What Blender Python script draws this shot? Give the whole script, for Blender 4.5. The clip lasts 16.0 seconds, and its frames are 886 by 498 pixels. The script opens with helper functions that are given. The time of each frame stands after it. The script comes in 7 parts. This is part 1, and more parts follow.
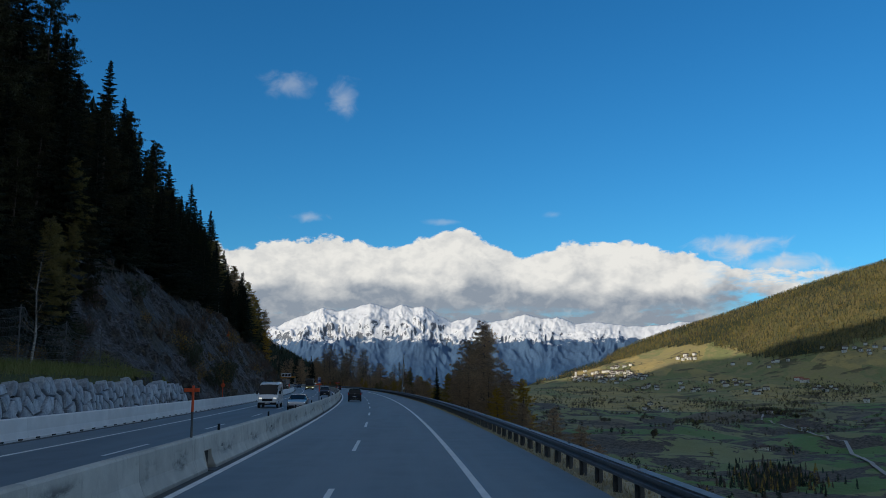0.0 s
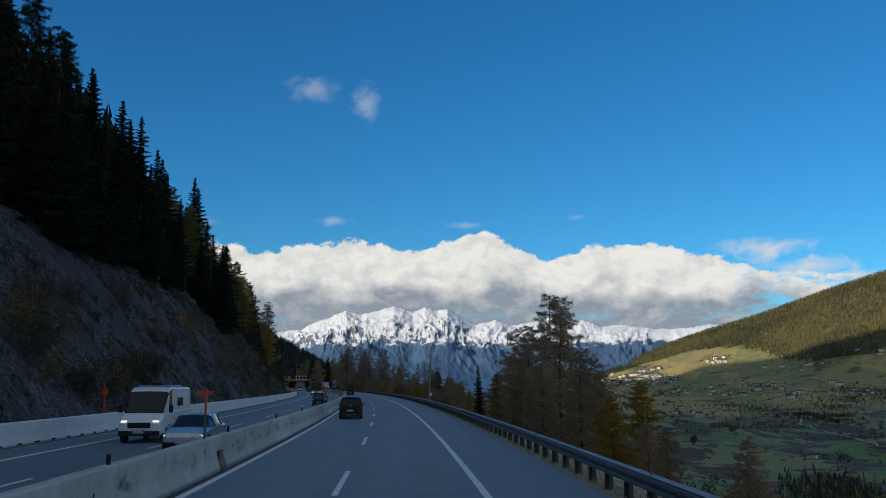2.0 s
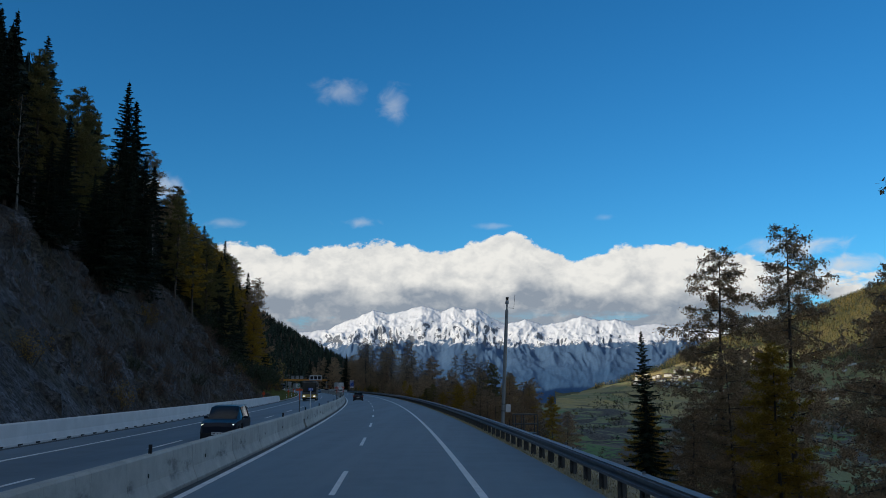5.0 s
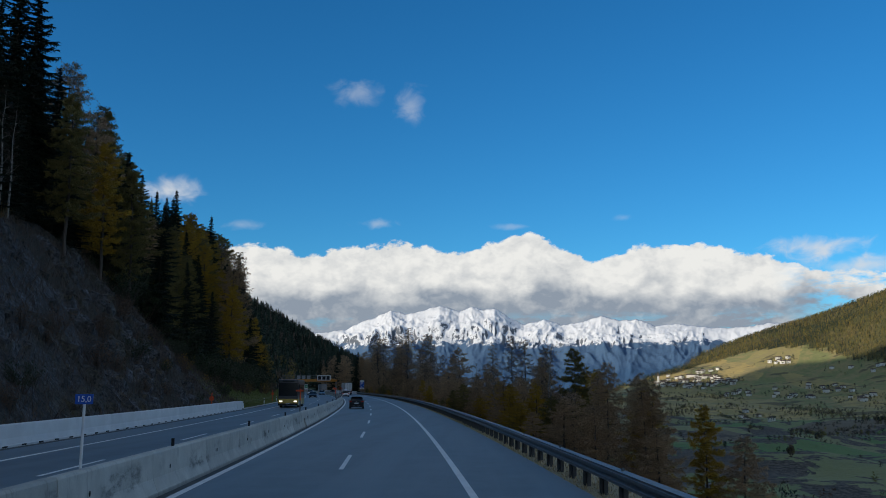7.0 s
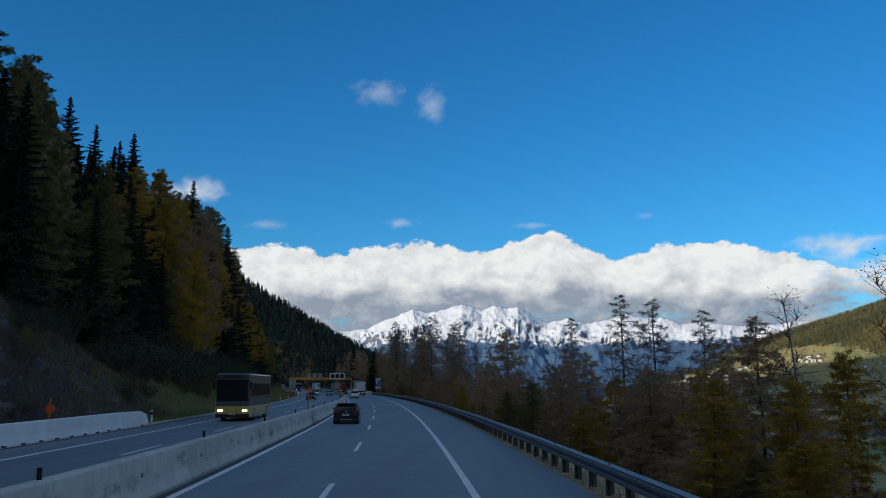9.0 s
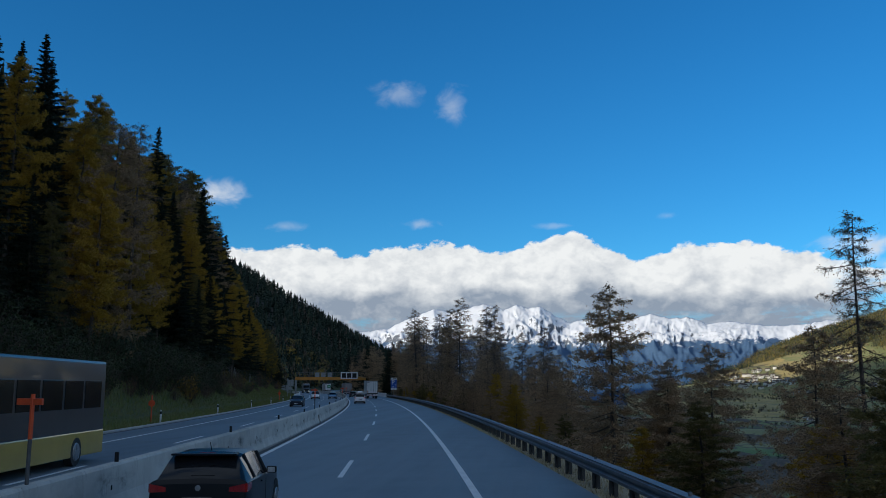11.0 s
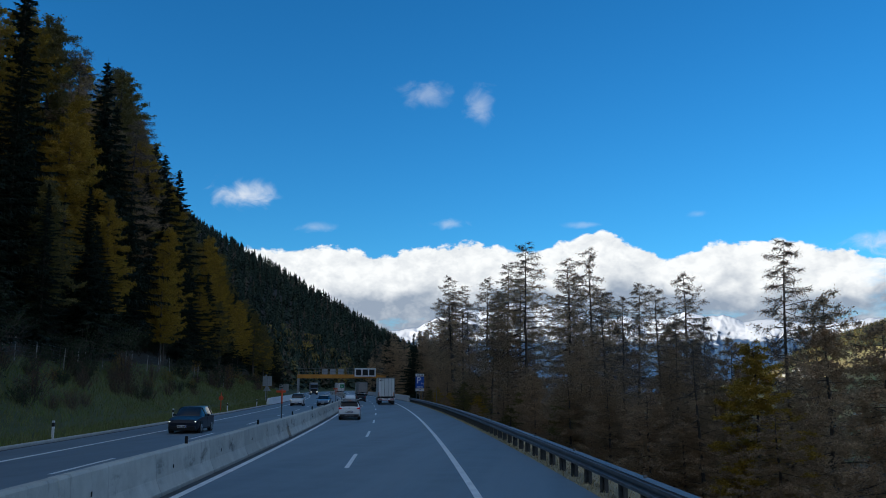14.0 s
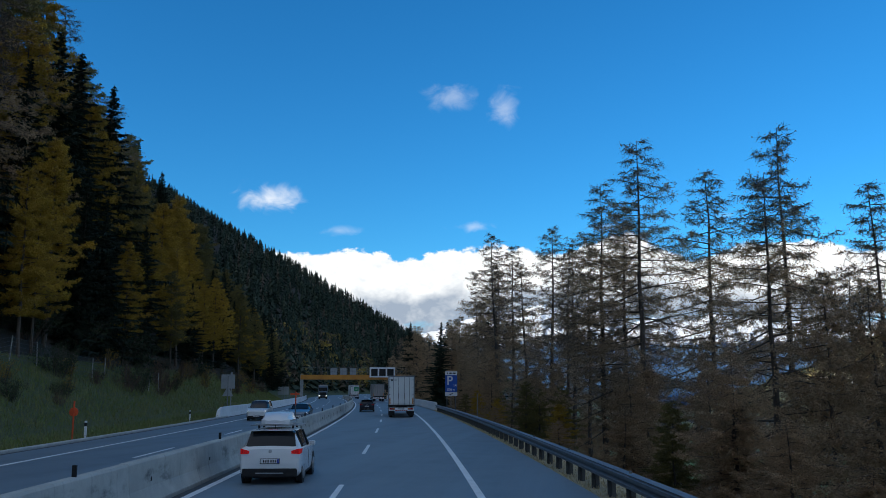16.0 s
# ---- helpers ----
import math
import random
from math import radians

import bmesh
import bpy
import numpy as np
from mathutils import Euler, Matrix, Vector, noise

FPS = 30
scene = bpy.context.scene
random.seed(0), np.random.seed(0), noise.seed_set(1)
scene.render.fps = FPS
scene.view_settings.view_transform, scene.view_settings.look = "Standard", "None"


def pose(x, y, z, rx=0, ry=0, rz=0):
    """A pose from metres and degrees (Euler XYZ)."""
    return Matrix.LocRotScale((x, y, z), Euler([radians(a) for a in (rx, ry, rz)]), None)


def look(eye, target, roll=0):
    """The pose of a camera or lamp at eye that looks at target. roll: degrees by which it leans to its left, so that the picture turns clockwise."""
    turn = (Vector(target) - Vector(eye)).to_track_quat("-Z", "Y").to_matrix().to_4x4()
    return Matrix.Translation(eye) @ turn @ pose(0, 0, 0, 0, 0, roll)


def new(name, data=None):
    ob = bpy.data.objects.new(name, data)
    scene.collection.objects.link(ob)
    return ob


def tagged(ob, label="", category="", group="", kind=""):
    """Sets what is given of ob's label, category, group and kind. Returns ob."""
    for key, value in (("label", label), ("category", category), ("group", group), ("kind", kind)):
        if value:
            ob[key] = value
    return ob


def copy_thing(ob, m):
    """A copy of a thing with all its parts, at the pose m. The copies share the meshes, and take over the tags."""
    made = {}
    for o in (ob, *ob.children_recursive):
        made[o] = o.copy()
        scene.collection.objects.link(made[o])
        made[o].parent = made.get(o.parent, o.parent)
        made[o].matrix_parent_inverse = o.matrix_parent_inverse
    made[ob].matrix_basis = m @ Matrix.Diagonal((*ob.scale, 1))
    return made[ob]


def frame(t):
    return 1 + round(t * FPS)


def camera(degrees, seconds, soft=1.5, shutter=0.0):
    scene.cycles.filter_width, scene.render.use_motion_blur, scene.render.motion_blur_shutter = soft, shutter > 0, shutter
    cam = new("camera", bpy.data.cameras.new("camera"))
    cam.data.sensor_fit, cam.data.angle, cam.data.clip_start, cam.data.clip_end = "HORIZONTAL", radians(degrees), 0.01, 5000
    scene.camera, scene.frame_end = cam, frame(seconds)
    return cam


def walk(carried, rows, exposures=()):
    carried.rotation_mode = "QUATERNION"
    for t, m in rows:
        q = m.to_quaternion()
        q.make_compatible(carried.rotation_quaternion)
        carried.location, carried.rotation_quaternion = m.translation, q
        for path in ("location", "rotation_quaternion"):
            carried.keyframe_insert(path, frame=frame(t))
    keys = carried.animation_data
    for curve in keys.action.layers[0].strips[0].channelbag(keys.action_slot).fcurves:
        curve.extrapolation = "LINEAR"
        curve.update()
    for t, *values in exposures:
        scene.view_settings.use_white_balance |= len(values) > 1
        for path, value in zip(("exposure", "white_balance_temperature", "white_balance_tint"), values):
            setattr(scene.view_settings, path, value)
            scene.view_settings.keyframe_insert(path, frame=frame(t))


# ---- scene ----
cam = camera(54.3, 16.0, soft=0.6)
PATH = [
    (0.0, -0.220, 0.000, 2.67, 98.72, 0.00, -2.40),
    (0.5, -0.264, 12.217, 2.67, 98.86, 0.00, -1.99),
    (1.0, -0.382, 24.393, 2.67, 98.90, 0.00, -1.58),
    (1.5, -0.572, 36.528, 2.67, 98.94, 0.00, -1.18),
    (2.0, -0.832, 48.621, 2.67, 98.94, 0.00, -0.82),
    (2.5, -1.161, 60.670, 2.67, 98.94, 0.00, -0.48),
    (3.0, -1.557, 72.675, 2.67, 98.93, 0.00, -0.17),
    (3.5, -2.018, 84.635, 2.67, 98.95, 0.00, 0.15),
    (4.0, -2.542, 96.552, 2.67, 98.97, 0.00, 0.47),
    (4.5, -3.091, 108.426, 2.67, 98.99, 0.00, 0.74),
    (5.0, -3.675, 120.259, 2.67, 99.00, 0.00, 1.03),
    (5.5, -4.319, 132.049, 2.67, 99.02, 0.00, 1.33),
    (6.0, -5.023, 143.798, 2.67, 99.03, 0.00, 1.62),
    (6.5, -5.785, 155.507, 2.67, 99.07, 0.00, 1.90),
    (7.0, -6.631, 167.175, 2.67, 99.06, 0.00, 2.20),
    (7.5, -7.534, 178.805, 2.67, 99.06, 0.00, 2.49),
    (8.0, -8.494, 190.399, 2.67, 99.06, 0.00, 2.83),
    (8.5, -9.544, 201.957, 2.67, 99.05, 0.00, 3.26),
    (9.0, -10.651, 213.483, 2.67, 99.00, 0.00, 3.67),
    (9.5, -11.815, 224.980, 2.67, 99.04, 0.00, 3.98),
    (10.0, -13.037, 236.450, 2.67, 99.05, 0.00, 4.33),
    (10.5, -14.315, 247.896, 2.67, 99.05, 0.00, 4.68),
    (11.0, -15.653, 259.322, 2.67, 99.06, 0.00, 5.04),
    (11.5, -17.049, 270.731, 2.67, 99.05, 0.00, 5.44),
    (12.0, -18.505, 282.126, 2.67, 99.08, 0.00, 5.72),
    (12.5, -20.022, 293.511, 2.67, 99.10, 0.00, 6.04),
    (13.0, -21.601, 304.890, 2.67, 99.07, 0.00, 6.33),
    (13.5, -23.244, 316.267, 2.67, 99.04, 0.00, 6.66),
    (14.0, -24.953, 327.647, 2.67, 99.05, 0.00, 6.97),
    (14.5, -26.730, 339.033, 2.67, 99.09, 0.00, 7.33),
    (15.0, -28.576, 350.431, 2.67, 99.16, 0.00, 7.70),
    (15.5, -30.495, 361.846, 2.67, 99.19, 0.00, 8.12),
    (16.0, -32.489, 373.281, 2.67, 99.24, 0.00, 8.66),
]
# the clip's camera opens up as the bright range leaves its view
EXPOSURE = [(0, -0.15, 6500, 10), (4, -0.11, 6500, 10), (7, -0.09, 6400, 10), (9, -0.05, 6250, 10), (12.5, 0.04, 6120, 10), (14, 0.17, 6150, 10), (16, 0.42, 6250, 10)]
walk(cam, [(t, pose(x, y, z, rx, ry, rz)) for t, x, y, z, rx, ry, rz in PATH], EXPOSURE)

# ---- light ----
SUN_EL, SUN_AZ = 17.0, 232.0          # degrees, azimuth clockwise from +y
SKY, CLOUD = 0.105, 0.85
sun = new("sun", bpy.data.lights.new("sun", "SUN"))
sun.data.energy, sun.data.angle, sun.data.color = 3.6, radians(0.5), (1.0, 0.90, 0.74)
_d = Vector((math.sin(radians(SUN_AZ)) * math.cos(radians(SUN_EL)), math.cos(radians(SUN_AZ)) * math.cos(radians(SUN_EL)), math.sin(radians(SUN_EL))))
sun.matrix_world = look(_d * 100, (0, 0, 0))


class Nodes:
    """A short way to write node trees."""

    def __init__(self, tree):
        self.t, self.n, self.l = tree, tree.nodes, tree.links
        self.n.clear()

    def add(self, kind, **props):
        node = self.n.new(kind)
        for k, v in props.items():
            if k == "operation":
                node.operation = v
            elif k == "sky_type":
                node.sky_type = v
            elif k == "data_type":
                node.data_type = v
            elif k == "blend_type":
                node.blend_type = v
            elif k == "feature":
                node.feature = v
        return node

    def put(self, socket, value):
        if isinstance(value, bpy.types.NodeSocket):
            self.l.new(value, socket)
        elif value is not None:
            socket.default_value = value

    def math(self, op, a, b=None, c=None, clamp=False):
        node = self.add("ShaderNodeMath", operation=op)
        node.use_clamp = clamp
        for i, v in enumerate((a, b, c)):
            self.put(node.inputs[i], v)
        return node.outputs[0]

    def vmath(self, op, a, b=None):
        node = self.add("ShaderNodeVectorMath", operation=op)
        self.put(node.inputs[0], a)
        self.put(node.inputs[1], b)
        return node.outputs[0]

    def scale(self, v, s):
        node = self.add("ShaderNodeVectorMath", operation="SCALE")
        self.put(node.inputs[0], v)
        self.put(node.inputs[3], s)
        return node.outputs[0]

    def noise(self, vec, scale, detail=4.0, rough=0.55, distortion=0.0):
        node = self.add("ShaderNodeTexNoise")
        self.put(node.inputs["Vector"], vec)
        for k, v in (("Scale", scale), ("Detail", detail), ("Roughness", rough), ("Distortion", distortion)):
            self.put(node.inputs[k], v)
        return node.outputs["Fac"]

    def voronoi(self, vec, scale, feature="F1"):
        node = self.add("ShaderNodeTexVoronoi", feature=feature)
        self.put(node.inputs["Vector"], vec)
        self.put(node.inputs["Scale"], scale)
        return node.outputs["Distance"]

    def mix(self, fac, a, b, blend="MIX"):
        node = self.add("ShaderNodeMix", data_type="RGBA", blend_type=blend)
        self.put(node.inputs[0], fac)
        self.put(node.inputs[6], a if isinstance(a, bpy.types.NodeSocket) else (*a, 1))
        self.put(node.inputs[7], b if isinstance(b, bpy.types.NodeSocket) else (*b, 1))
        return node.outputs[2]

    def smooth(self, v, lo, hi):
        node = self.add("ShaderNodeMapRange")
        node.interpolation_type = "SMOOTHSTEP"
        for i, x in enumerate((v, lo, hi, 0.0, 1.0)):
            self.put(node.inputs[i], x)
        return node.outputs[0]

    def xyz(self, v):
        node = self.add("ShaderNodeSeparateXYZ")
        self.put(node.inputs[0], v)
        return node.outputs

    def join(self, x, y, z):
        node = self.add("ShaderNodeCombineXYZ")
        for i, v in enumerate((x, y, z)):
            self.put(node.inputs[i], v)
        return node.outputs[0]


def make_sky():
    """Clear late-autumn sky with a long bank of cumulus over the far range and a few small clouds."""
    world = bpy.data.worlds.new("sky")
    world.use_nodes = True
    scene.world = world
    g = Nodes(world.node_tree)
    ray = g.add("ShaderNodeTexCoord").outputs["Generated"]
    x, y, z = g.xyz(ray)
    az = g.math("DEGREES", g.math("ARCTAN2", x, y))
    el = g.math("DEGREES", g.math("ARCSINE", z))
    sky = g.add("ShaderNodeTexSky", sky_type="NISHITA")
    sky.sun_disc = False
    sky.sun_elevation, sky.sun_rotation = radians(SUN_EL), radians(SUN_AZ)
    sky.altitude, sky.air_density, sky.dust_density, sky.ozone_density = 900, 1.0, 0.35, 2.2
    hue = g.add("ShaderNodeHueSaturation")
    hue.inputs["Hue"].default_value, hue.inputs["Saturation"].default_value = 0.49, 1.25
    g.put(hue.inputs["Color"], sky.outputs[0])
    blue = g.scale(g.vmath("MULTIPLY", hue.outputs[0], (0.39, 0.93, 1.26)), SKY)

    # the upper outline of the bank, degrees of height over degrees of azimuth
    curve = g.add("ShaderNodeFloatCurve")
    tops = [(-30, 8.6), (-21, 8.7), (-18.5, 8.8), (-15.6, 9.2), (-13, 9.0), (-10.9, 8.5), (-9.4, 9.0), (-5.7, 9.4), (-3.7, 9.6), (-2.2, 8.9),
            (-0.7, 8.9), (1.1, 9.3), (3.3, 10.1), (5.1, 9.5), (6.8, 8.9), (7.7, 8.3), (9.3, 8.7), (11.7, 9.2), (13, 8.8), (15, 8.8),
            (16.7, 8.4), (18.3, 8.2), (20.5, 7.5), (22.7, 6.9), (25, 6.7), (30, 6.8)]
    pts = curve.mapping.curves[0].points
    while len(pts) < len(tops):
        pts.new(0.5, 0.5)
    for p, (a, e) in zip(pts, tops):
        p.location = ((a + 30) / 60, e / 20)
    curve.mapping.update()
    g.put(curve.inputs["Value"], g.math("DIVIDE", g.math("ADD", az, 30.0), 60.0, clamp=True))
    top = g.math("MULTIPLY", curve.outputs[0], 20.0)

    p = g.join(az, g.math("MULTIPLY", el, 1.35), 0.0)

    def heaps(q, layers):
        """Rounded heaps upon heaps, 0 to about 1."""
        w = g.scale(g.join(g.math("SUBTRACT", g.noise(q, 0.45, 3), 0.5), g.math("SUBTRACT", g.noise(g.vmath("ADD", q, (7.0, 3.0, 0.0)), 0.45, 3), 0.5), 0.0), 2.2)
        q = g.vmath("ADD", q, w)
        total = None
        for size, weight in layers:
            d = g.voronoi(q, size, "SMOOTH_F1")
            h = g.math("MULTIPLY", g.math("SUBTRACT", 1.0, g.math("MULTIPLY", d, d)), weight)
            total = h if total is None else g.math("ADD", total, h)
        return total

    heap = heaps(p, ((0.34, 0.50), (0.85, 0.28), (2.1, 0.14), (5.0, 0.07)))
    fine = g.noise(p, 1.1, 7, 0.6)
    body = g.math("ADD", g.math("MULTIPLY", g.math("SUBTRACT", heap, 0.78), 2.1), g.math("MULTIPLY", g.math("SUBTRACT", fine, 0.5), 0.9))
    edge = g.math("ADD", g.math("SUBTRACT", top, el), body)
    mask = g.smooth(edge, -0.05, 0.20)
    # thin places towards the foot of the bank and at its ends
    tear = g.noise(g.join(g.math("MULTIPLY", az, 0.35), el, 4.0), 0.75, 6, 0.6)
    low = g.math("MULTIPLY", g.smooth(el, 5.2, 3.4), g.smooth(tear, 0.46, 0.34))
    ends = g.math("MULTIPLY", g.smooth(az, 18.5, 23.0), g.smooth(tear, 0.56, 0.42))
    mask = g.math("MULTIPLY", mask, g.math("SUBTRACT", 1.0, g.math("MAXIMUM", g.math("MULTIPLY", low, 0.8), g.math("MULTIPLY", ends, 0.95))))
    # relief: lit from the upper left
    soft = ((0.30, 0.45), (0.72, 0.3), (1.7, 0.18), (3.8, 0.10))
    relief = g.math("MULTIPLY", g.math("SUBTRACT", heaps(p, soft), heaps(g.vmath("ADD", p, (-0.40, 0.70, 0.0)), soft)), 1.25)
    broad = g.noise(g.vmath("ADD", p, (11.0, 2.0, 0.0)), 0.24, 3, 0.45)
    rise = g.smooth(g.math("ADD", g.math("DIVIDE", g.math("SUBTRACT", el, 5.2), g.math("SUBTRACT", top, 4.8)), g.math("MULTIPLY", g.math("SUBTRACT", broad, 0.5), 1.15)), -0.04, 0.46)
    lit = g.math("ADD", g.math("ADD", g.math("MULTIPLY", rise, 0.88), relief), g.math("ADD", g.math("MULTIPLY", g.math("SUBTRACT", heap, 0.76), 0.6), g.math("MULTIPLY", g.math("SUBTRACT", fine, 0.5), 0.55)), clamp=True)
    grey = g.mix(lit, (0.34, 0.40, 0.48), (1.06, 1.05, 1.0))
    cloud = g.scale(grey, CLOUD)
    colour = g.mix(mask, blue, cloud)
    # small separate clouds: azimuth, height, half width, half height, density
    wisp = g.noise(g.join(g.math("MULTIPLY", az, 0.8), g.math("MULTIPLY", el, 1.1), 2.0), 0.75, 5, 0.55, 0.6)
    for a, e, w, h, k in ((-7.9, 19.2, 1.7, 0.8, 0.30), (-4.5, 18.6, 1.05, 1.2, 0.36), (-6.6, 10.7, 1.6, 0.35, 0.36), (2.7, 10.5, 1.3, 0.2, 0.25),
                          (21.6, 8.4, 2.9, 0.75, 0.85), (24.0, 7.2, 3.6, 0.7, 0.8), (-20.2, 12.4, 1.9, 1.0, 0.85), (-15.6, 10.4, 1.3, 0.4, 0.3), (27.5, 6.3, 2.5, 0.7, 0.9), (9.8, 10.9, 0.7, 0.25, 0.2)):
        dx = g.math("DIVIDE", g.math("SUBTRACT", az, a), w)
        dy = g.math("DIVIDE", g.math("SUBTRACT", el, e), h)
        r = g.math("SQRT", g.math("ADD", g.math("MULTIPLY", dx, dx), g.math("MULTIPLY", dy, dy)))
        v = g.math("ADD", g.math("SUBTRACT", 0.95, r), g.math("MULTIPLY", g.math("SUBTRACT", wisp, 0.5), 2.4))
        colour = g.mix(g.math("MULTIPLY", g.smooth(v, -0.2, 1.3), k), colour, tuple(c * CLOUD for c in (0.86, 0.88, 0.90)))
    # unseen broken cumulus added overhead and behind, to brighten and neutralise the fill light
    ahead = g.add("ShaderNodeVectorMath", operation="DOT_PRODUCT")
    g.put(ahead.inputs[0], ray)
    ahead.inputs[1].default_value = (-0.05, 0.975, 0.215)
    cover = g.math("MULTIPLY", g.smooth(ahead.outputs["Value"], 0.72, 0.50), g.smooth(g.noise(ray, 2.2, 6, 0.6), 0.40, 0.54))
    colour = g.mix(g.math("MULTIPLY", cover, 0.8), colour, tuple(c * CLOUD for c in (0.43, 0.50, 0.58)))
    back = g.add("ShaderNodeBackground")
    g.put(back.inputs[0], colour)
    g.put(g.add("ShaderNodeOutputWorld").inputs[0], back.outputs[0])


make_sky()

# ---- materials ----
def mat(name, c1, c2=None, scale=1.0, rough=0.8, metal=0.0, bump=0.2, fine=40.0, spread=0.0, stretch=(1, 1, 1), spec=0.5, coat=0.0, depth=0.02, extra=None, thin=0.0):
    """A surface of two tones in broad patches with fine grain; spread: how far single objects differ."""
    m = bpy.data.materials.new(name)
    m.use_nodes = True
    g = Nodes(m.node_tree)
    co = g.add("ShaderNodeTexCoord").outputs["Object"]
    co = g.vmath("MULTIPLY", co, stretch)
    c2 = c2 or tuple(c * 0.75 for c in c1)
    broad = g.noise(co, scale, 6, 0.6)
    grain = g.noise(co, fine, 4, 0.65)
    fac = g.smooth(g.math("ADD", g.math("MULTIPLY", broad, 0.7), g.math("MULTIPLY", grain, 0.3)), 0.36, 0.64)
    col = g.mix(fac, c1, c2)
    if spread:
        rnd = g.add("ShaderNodeObjectInfo").outputs["Random"]
        isl = g.add("ShaderNodeNewGeometry").outputs["Random Per Island"]
        v = g.math("ADD", 1.0 - spread, g.math("MULTIPLY", g.math("ADD", rnd, isl), spread))
        col = g.scale(col, v)
    if extra:
        col = extra(g, co, col)
    b = g.add("ShaderNodeBsdfPrincipled")
    g.put(b.inputs["Base Color"], col)
    g.put(b.inputs["Roughness"], g.math("ADD", rough - 0.06, g.math("MULTIPLY", grain, 0.12)))
    b.inputs["Metallic"].default_value = metal
    b.inputs["Specular IOR Level"].default_value = spec
    b.inputs["Coat Weight"].default_value = coat
    if bump:
        bp = g.add("ShaderNodeBump")
        bp.inputs["Strength"].default_value, bp.inputs["Distance"].default_value = bump, depth
        g.put(bp.inputs["Height"], g.math("ADD", broad, g.math("MULTIPLY", grain, 0.6)))
        g.put(b.inputs["Normal"], bp.outputs[0])
    face = b.outputs[0]
    if thin:      # light that passes through needles and leaves
        tr = g.add("ShaderNodeBsdfTranslucent")
        g.put(tr.inputs["Color"], col)
        mx = g.add("ShaderNodeMixShader")
        mx.inputs[0].default_value = thin
        g.put(mx.inputs[1], face)
        g.put(mx.inputs[2], tr.outputs[0])
        face = mx.outputs[0]
    g.put(g.add("ShaderNodeOutputMaterial").inputs[0], face)
    return m


def lamp_mat(name, colour, strength):
    m = bpy.data.materials.new(name)
    m.use_nodes = True
    b = m.node_tree.nodes["Principled BSDF"]
    b.inputs["Base Color"].default_value = (*colour, 1)
    b.inputs["Emission Color"].default_value = (*colour, 1)
    b.inputs["Emission Strength"].default_value = strength
    b.inputs["Roughness"].default_value = 0.2
    return m


def barrier_stain(g, co, col):
    """Dark tyre rubs, drips from the slots and grime along the foot of cast concrete."""
    x, y, z = g.xyz(co)
    rnd = g.add("ShaderNodeObjectInfo").outputs["Random"]
    seed = g.math("MULTIPLY", rnd, 37.0)
    rub = g.noise(g.join(g.math("MULTIPLY", y, 0.55), g.math("MULTIPLY", z, 1.3), seed), 1.3, 6, 0.72)
    run = g.noise(g.join(g.math("MULTIPLY", y, 3.2), g.math("MULTIPLY", z, 0.5), seed), 1.6, 5, 0.7)
    band = g.math("MULTIPLY", g.smooth(z, 0.22, 0.42), g.smooth(z, 1.0, 0.72))
    some = g.smooth(g.noise(g.join(g.math("MULTIPLY", y, 0.5), 0.0, seed), 0.8, 2, 0.4), 0.44, 0.58)
    dark = g.math("MULTIPLY", g.math("MULTIPLY", g.smooth(rub, 0.46, 0.70), band), some)
    drip = g.math("MULTIPLY", g.math("MULTIPLY", g.smooth(run, 0.56, 0.70), g.smooth(z, 0.05, 0.5)), 0.35)
    col = g.mix(g.math("MULTIPLY", dark, 0.85), col, (0.045, 0.050, 0.052))
    col = g.mix(drip, col, (0.12, 0.12, 0.11))
    col = g.mix(g.math("MULTIPLY", g.smooth(g.math("ADD", z, g.math("MULTIPLY", run, 0.16)), 0.24, 0.10), 0.55), col, (0.13, 0.125, 0.11))
    return g.scale(col, g.math("ADD", 0.86, g.math("MULTIPLY", rnd, 0.26)))


def asphalt_wear(g, co, col):
    x, y, z = g.xyz(co)
    patch = g.noise(g.join(g.math("MULTIPLY", x, 0.55), g.math("MULTIPLY", y, 0.03), 0.0), 1.0, 5, 0.6)
    col = g.mix(g.smooth(patch, 0.35, 0.68), col, (0.165, 0.208, 0.240))
    return col


def snow_cover(g, co, col):
    """Snow above the tree line, bare rock on steep faces and along ribs, woods below with blue haze in their colour."""
    z = g.xyz(co)[2]
    nz = g.xyz(g.add("ShaderNodeNewGeometry").outputs["Normal"])[2]
    n = g.noise(co, 0.0075, 6, 0.6)
    n2 = g.noise(g.vmath("MULTIPLY", co, (1.0, 0.8, 0.8)), 0.03, 8, 0.7)
    line = g.math("ADD", g.math("ADD", z, g.math("MULTIPLY", g.math("SUBTRACT", n, 0.5), 150.0)), g.math("MULTIPLY", g.math("SUBTRACT", n2, 0.5), 120.0))
    snow = g.smooth(line, 196.0, 216.0)
    n4 = g.noise(g.vmath("MULTIPLY", co, (1.0, 0.8, 0.6)), 0.085, 9, 0.78)
    steep = g.math("ADD", g.smooth(nz, 0.86, 0.50), g.math("MULTIPLY", g.math("SUBTRACT", 300.0, z), 0.0016))
    rock = g.smooth(g.math("ADD", g.math("MULTIPLY", steep, 0.34), g.math("SUBTRACT", n4, 0.5)), 0.15, 0.22)
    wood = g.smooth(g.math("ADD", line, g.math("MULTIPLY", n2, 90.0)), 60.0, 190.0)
    # aerial haze is mixed into these two blue wood tones
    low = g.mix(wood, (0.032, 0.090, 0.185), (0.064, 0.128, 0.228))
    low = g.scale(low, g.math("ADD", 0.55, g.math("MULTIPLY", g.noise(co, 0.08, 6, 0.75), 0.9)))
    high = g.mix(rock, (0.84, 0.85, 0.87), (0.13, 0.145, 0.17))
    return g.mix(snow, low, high)


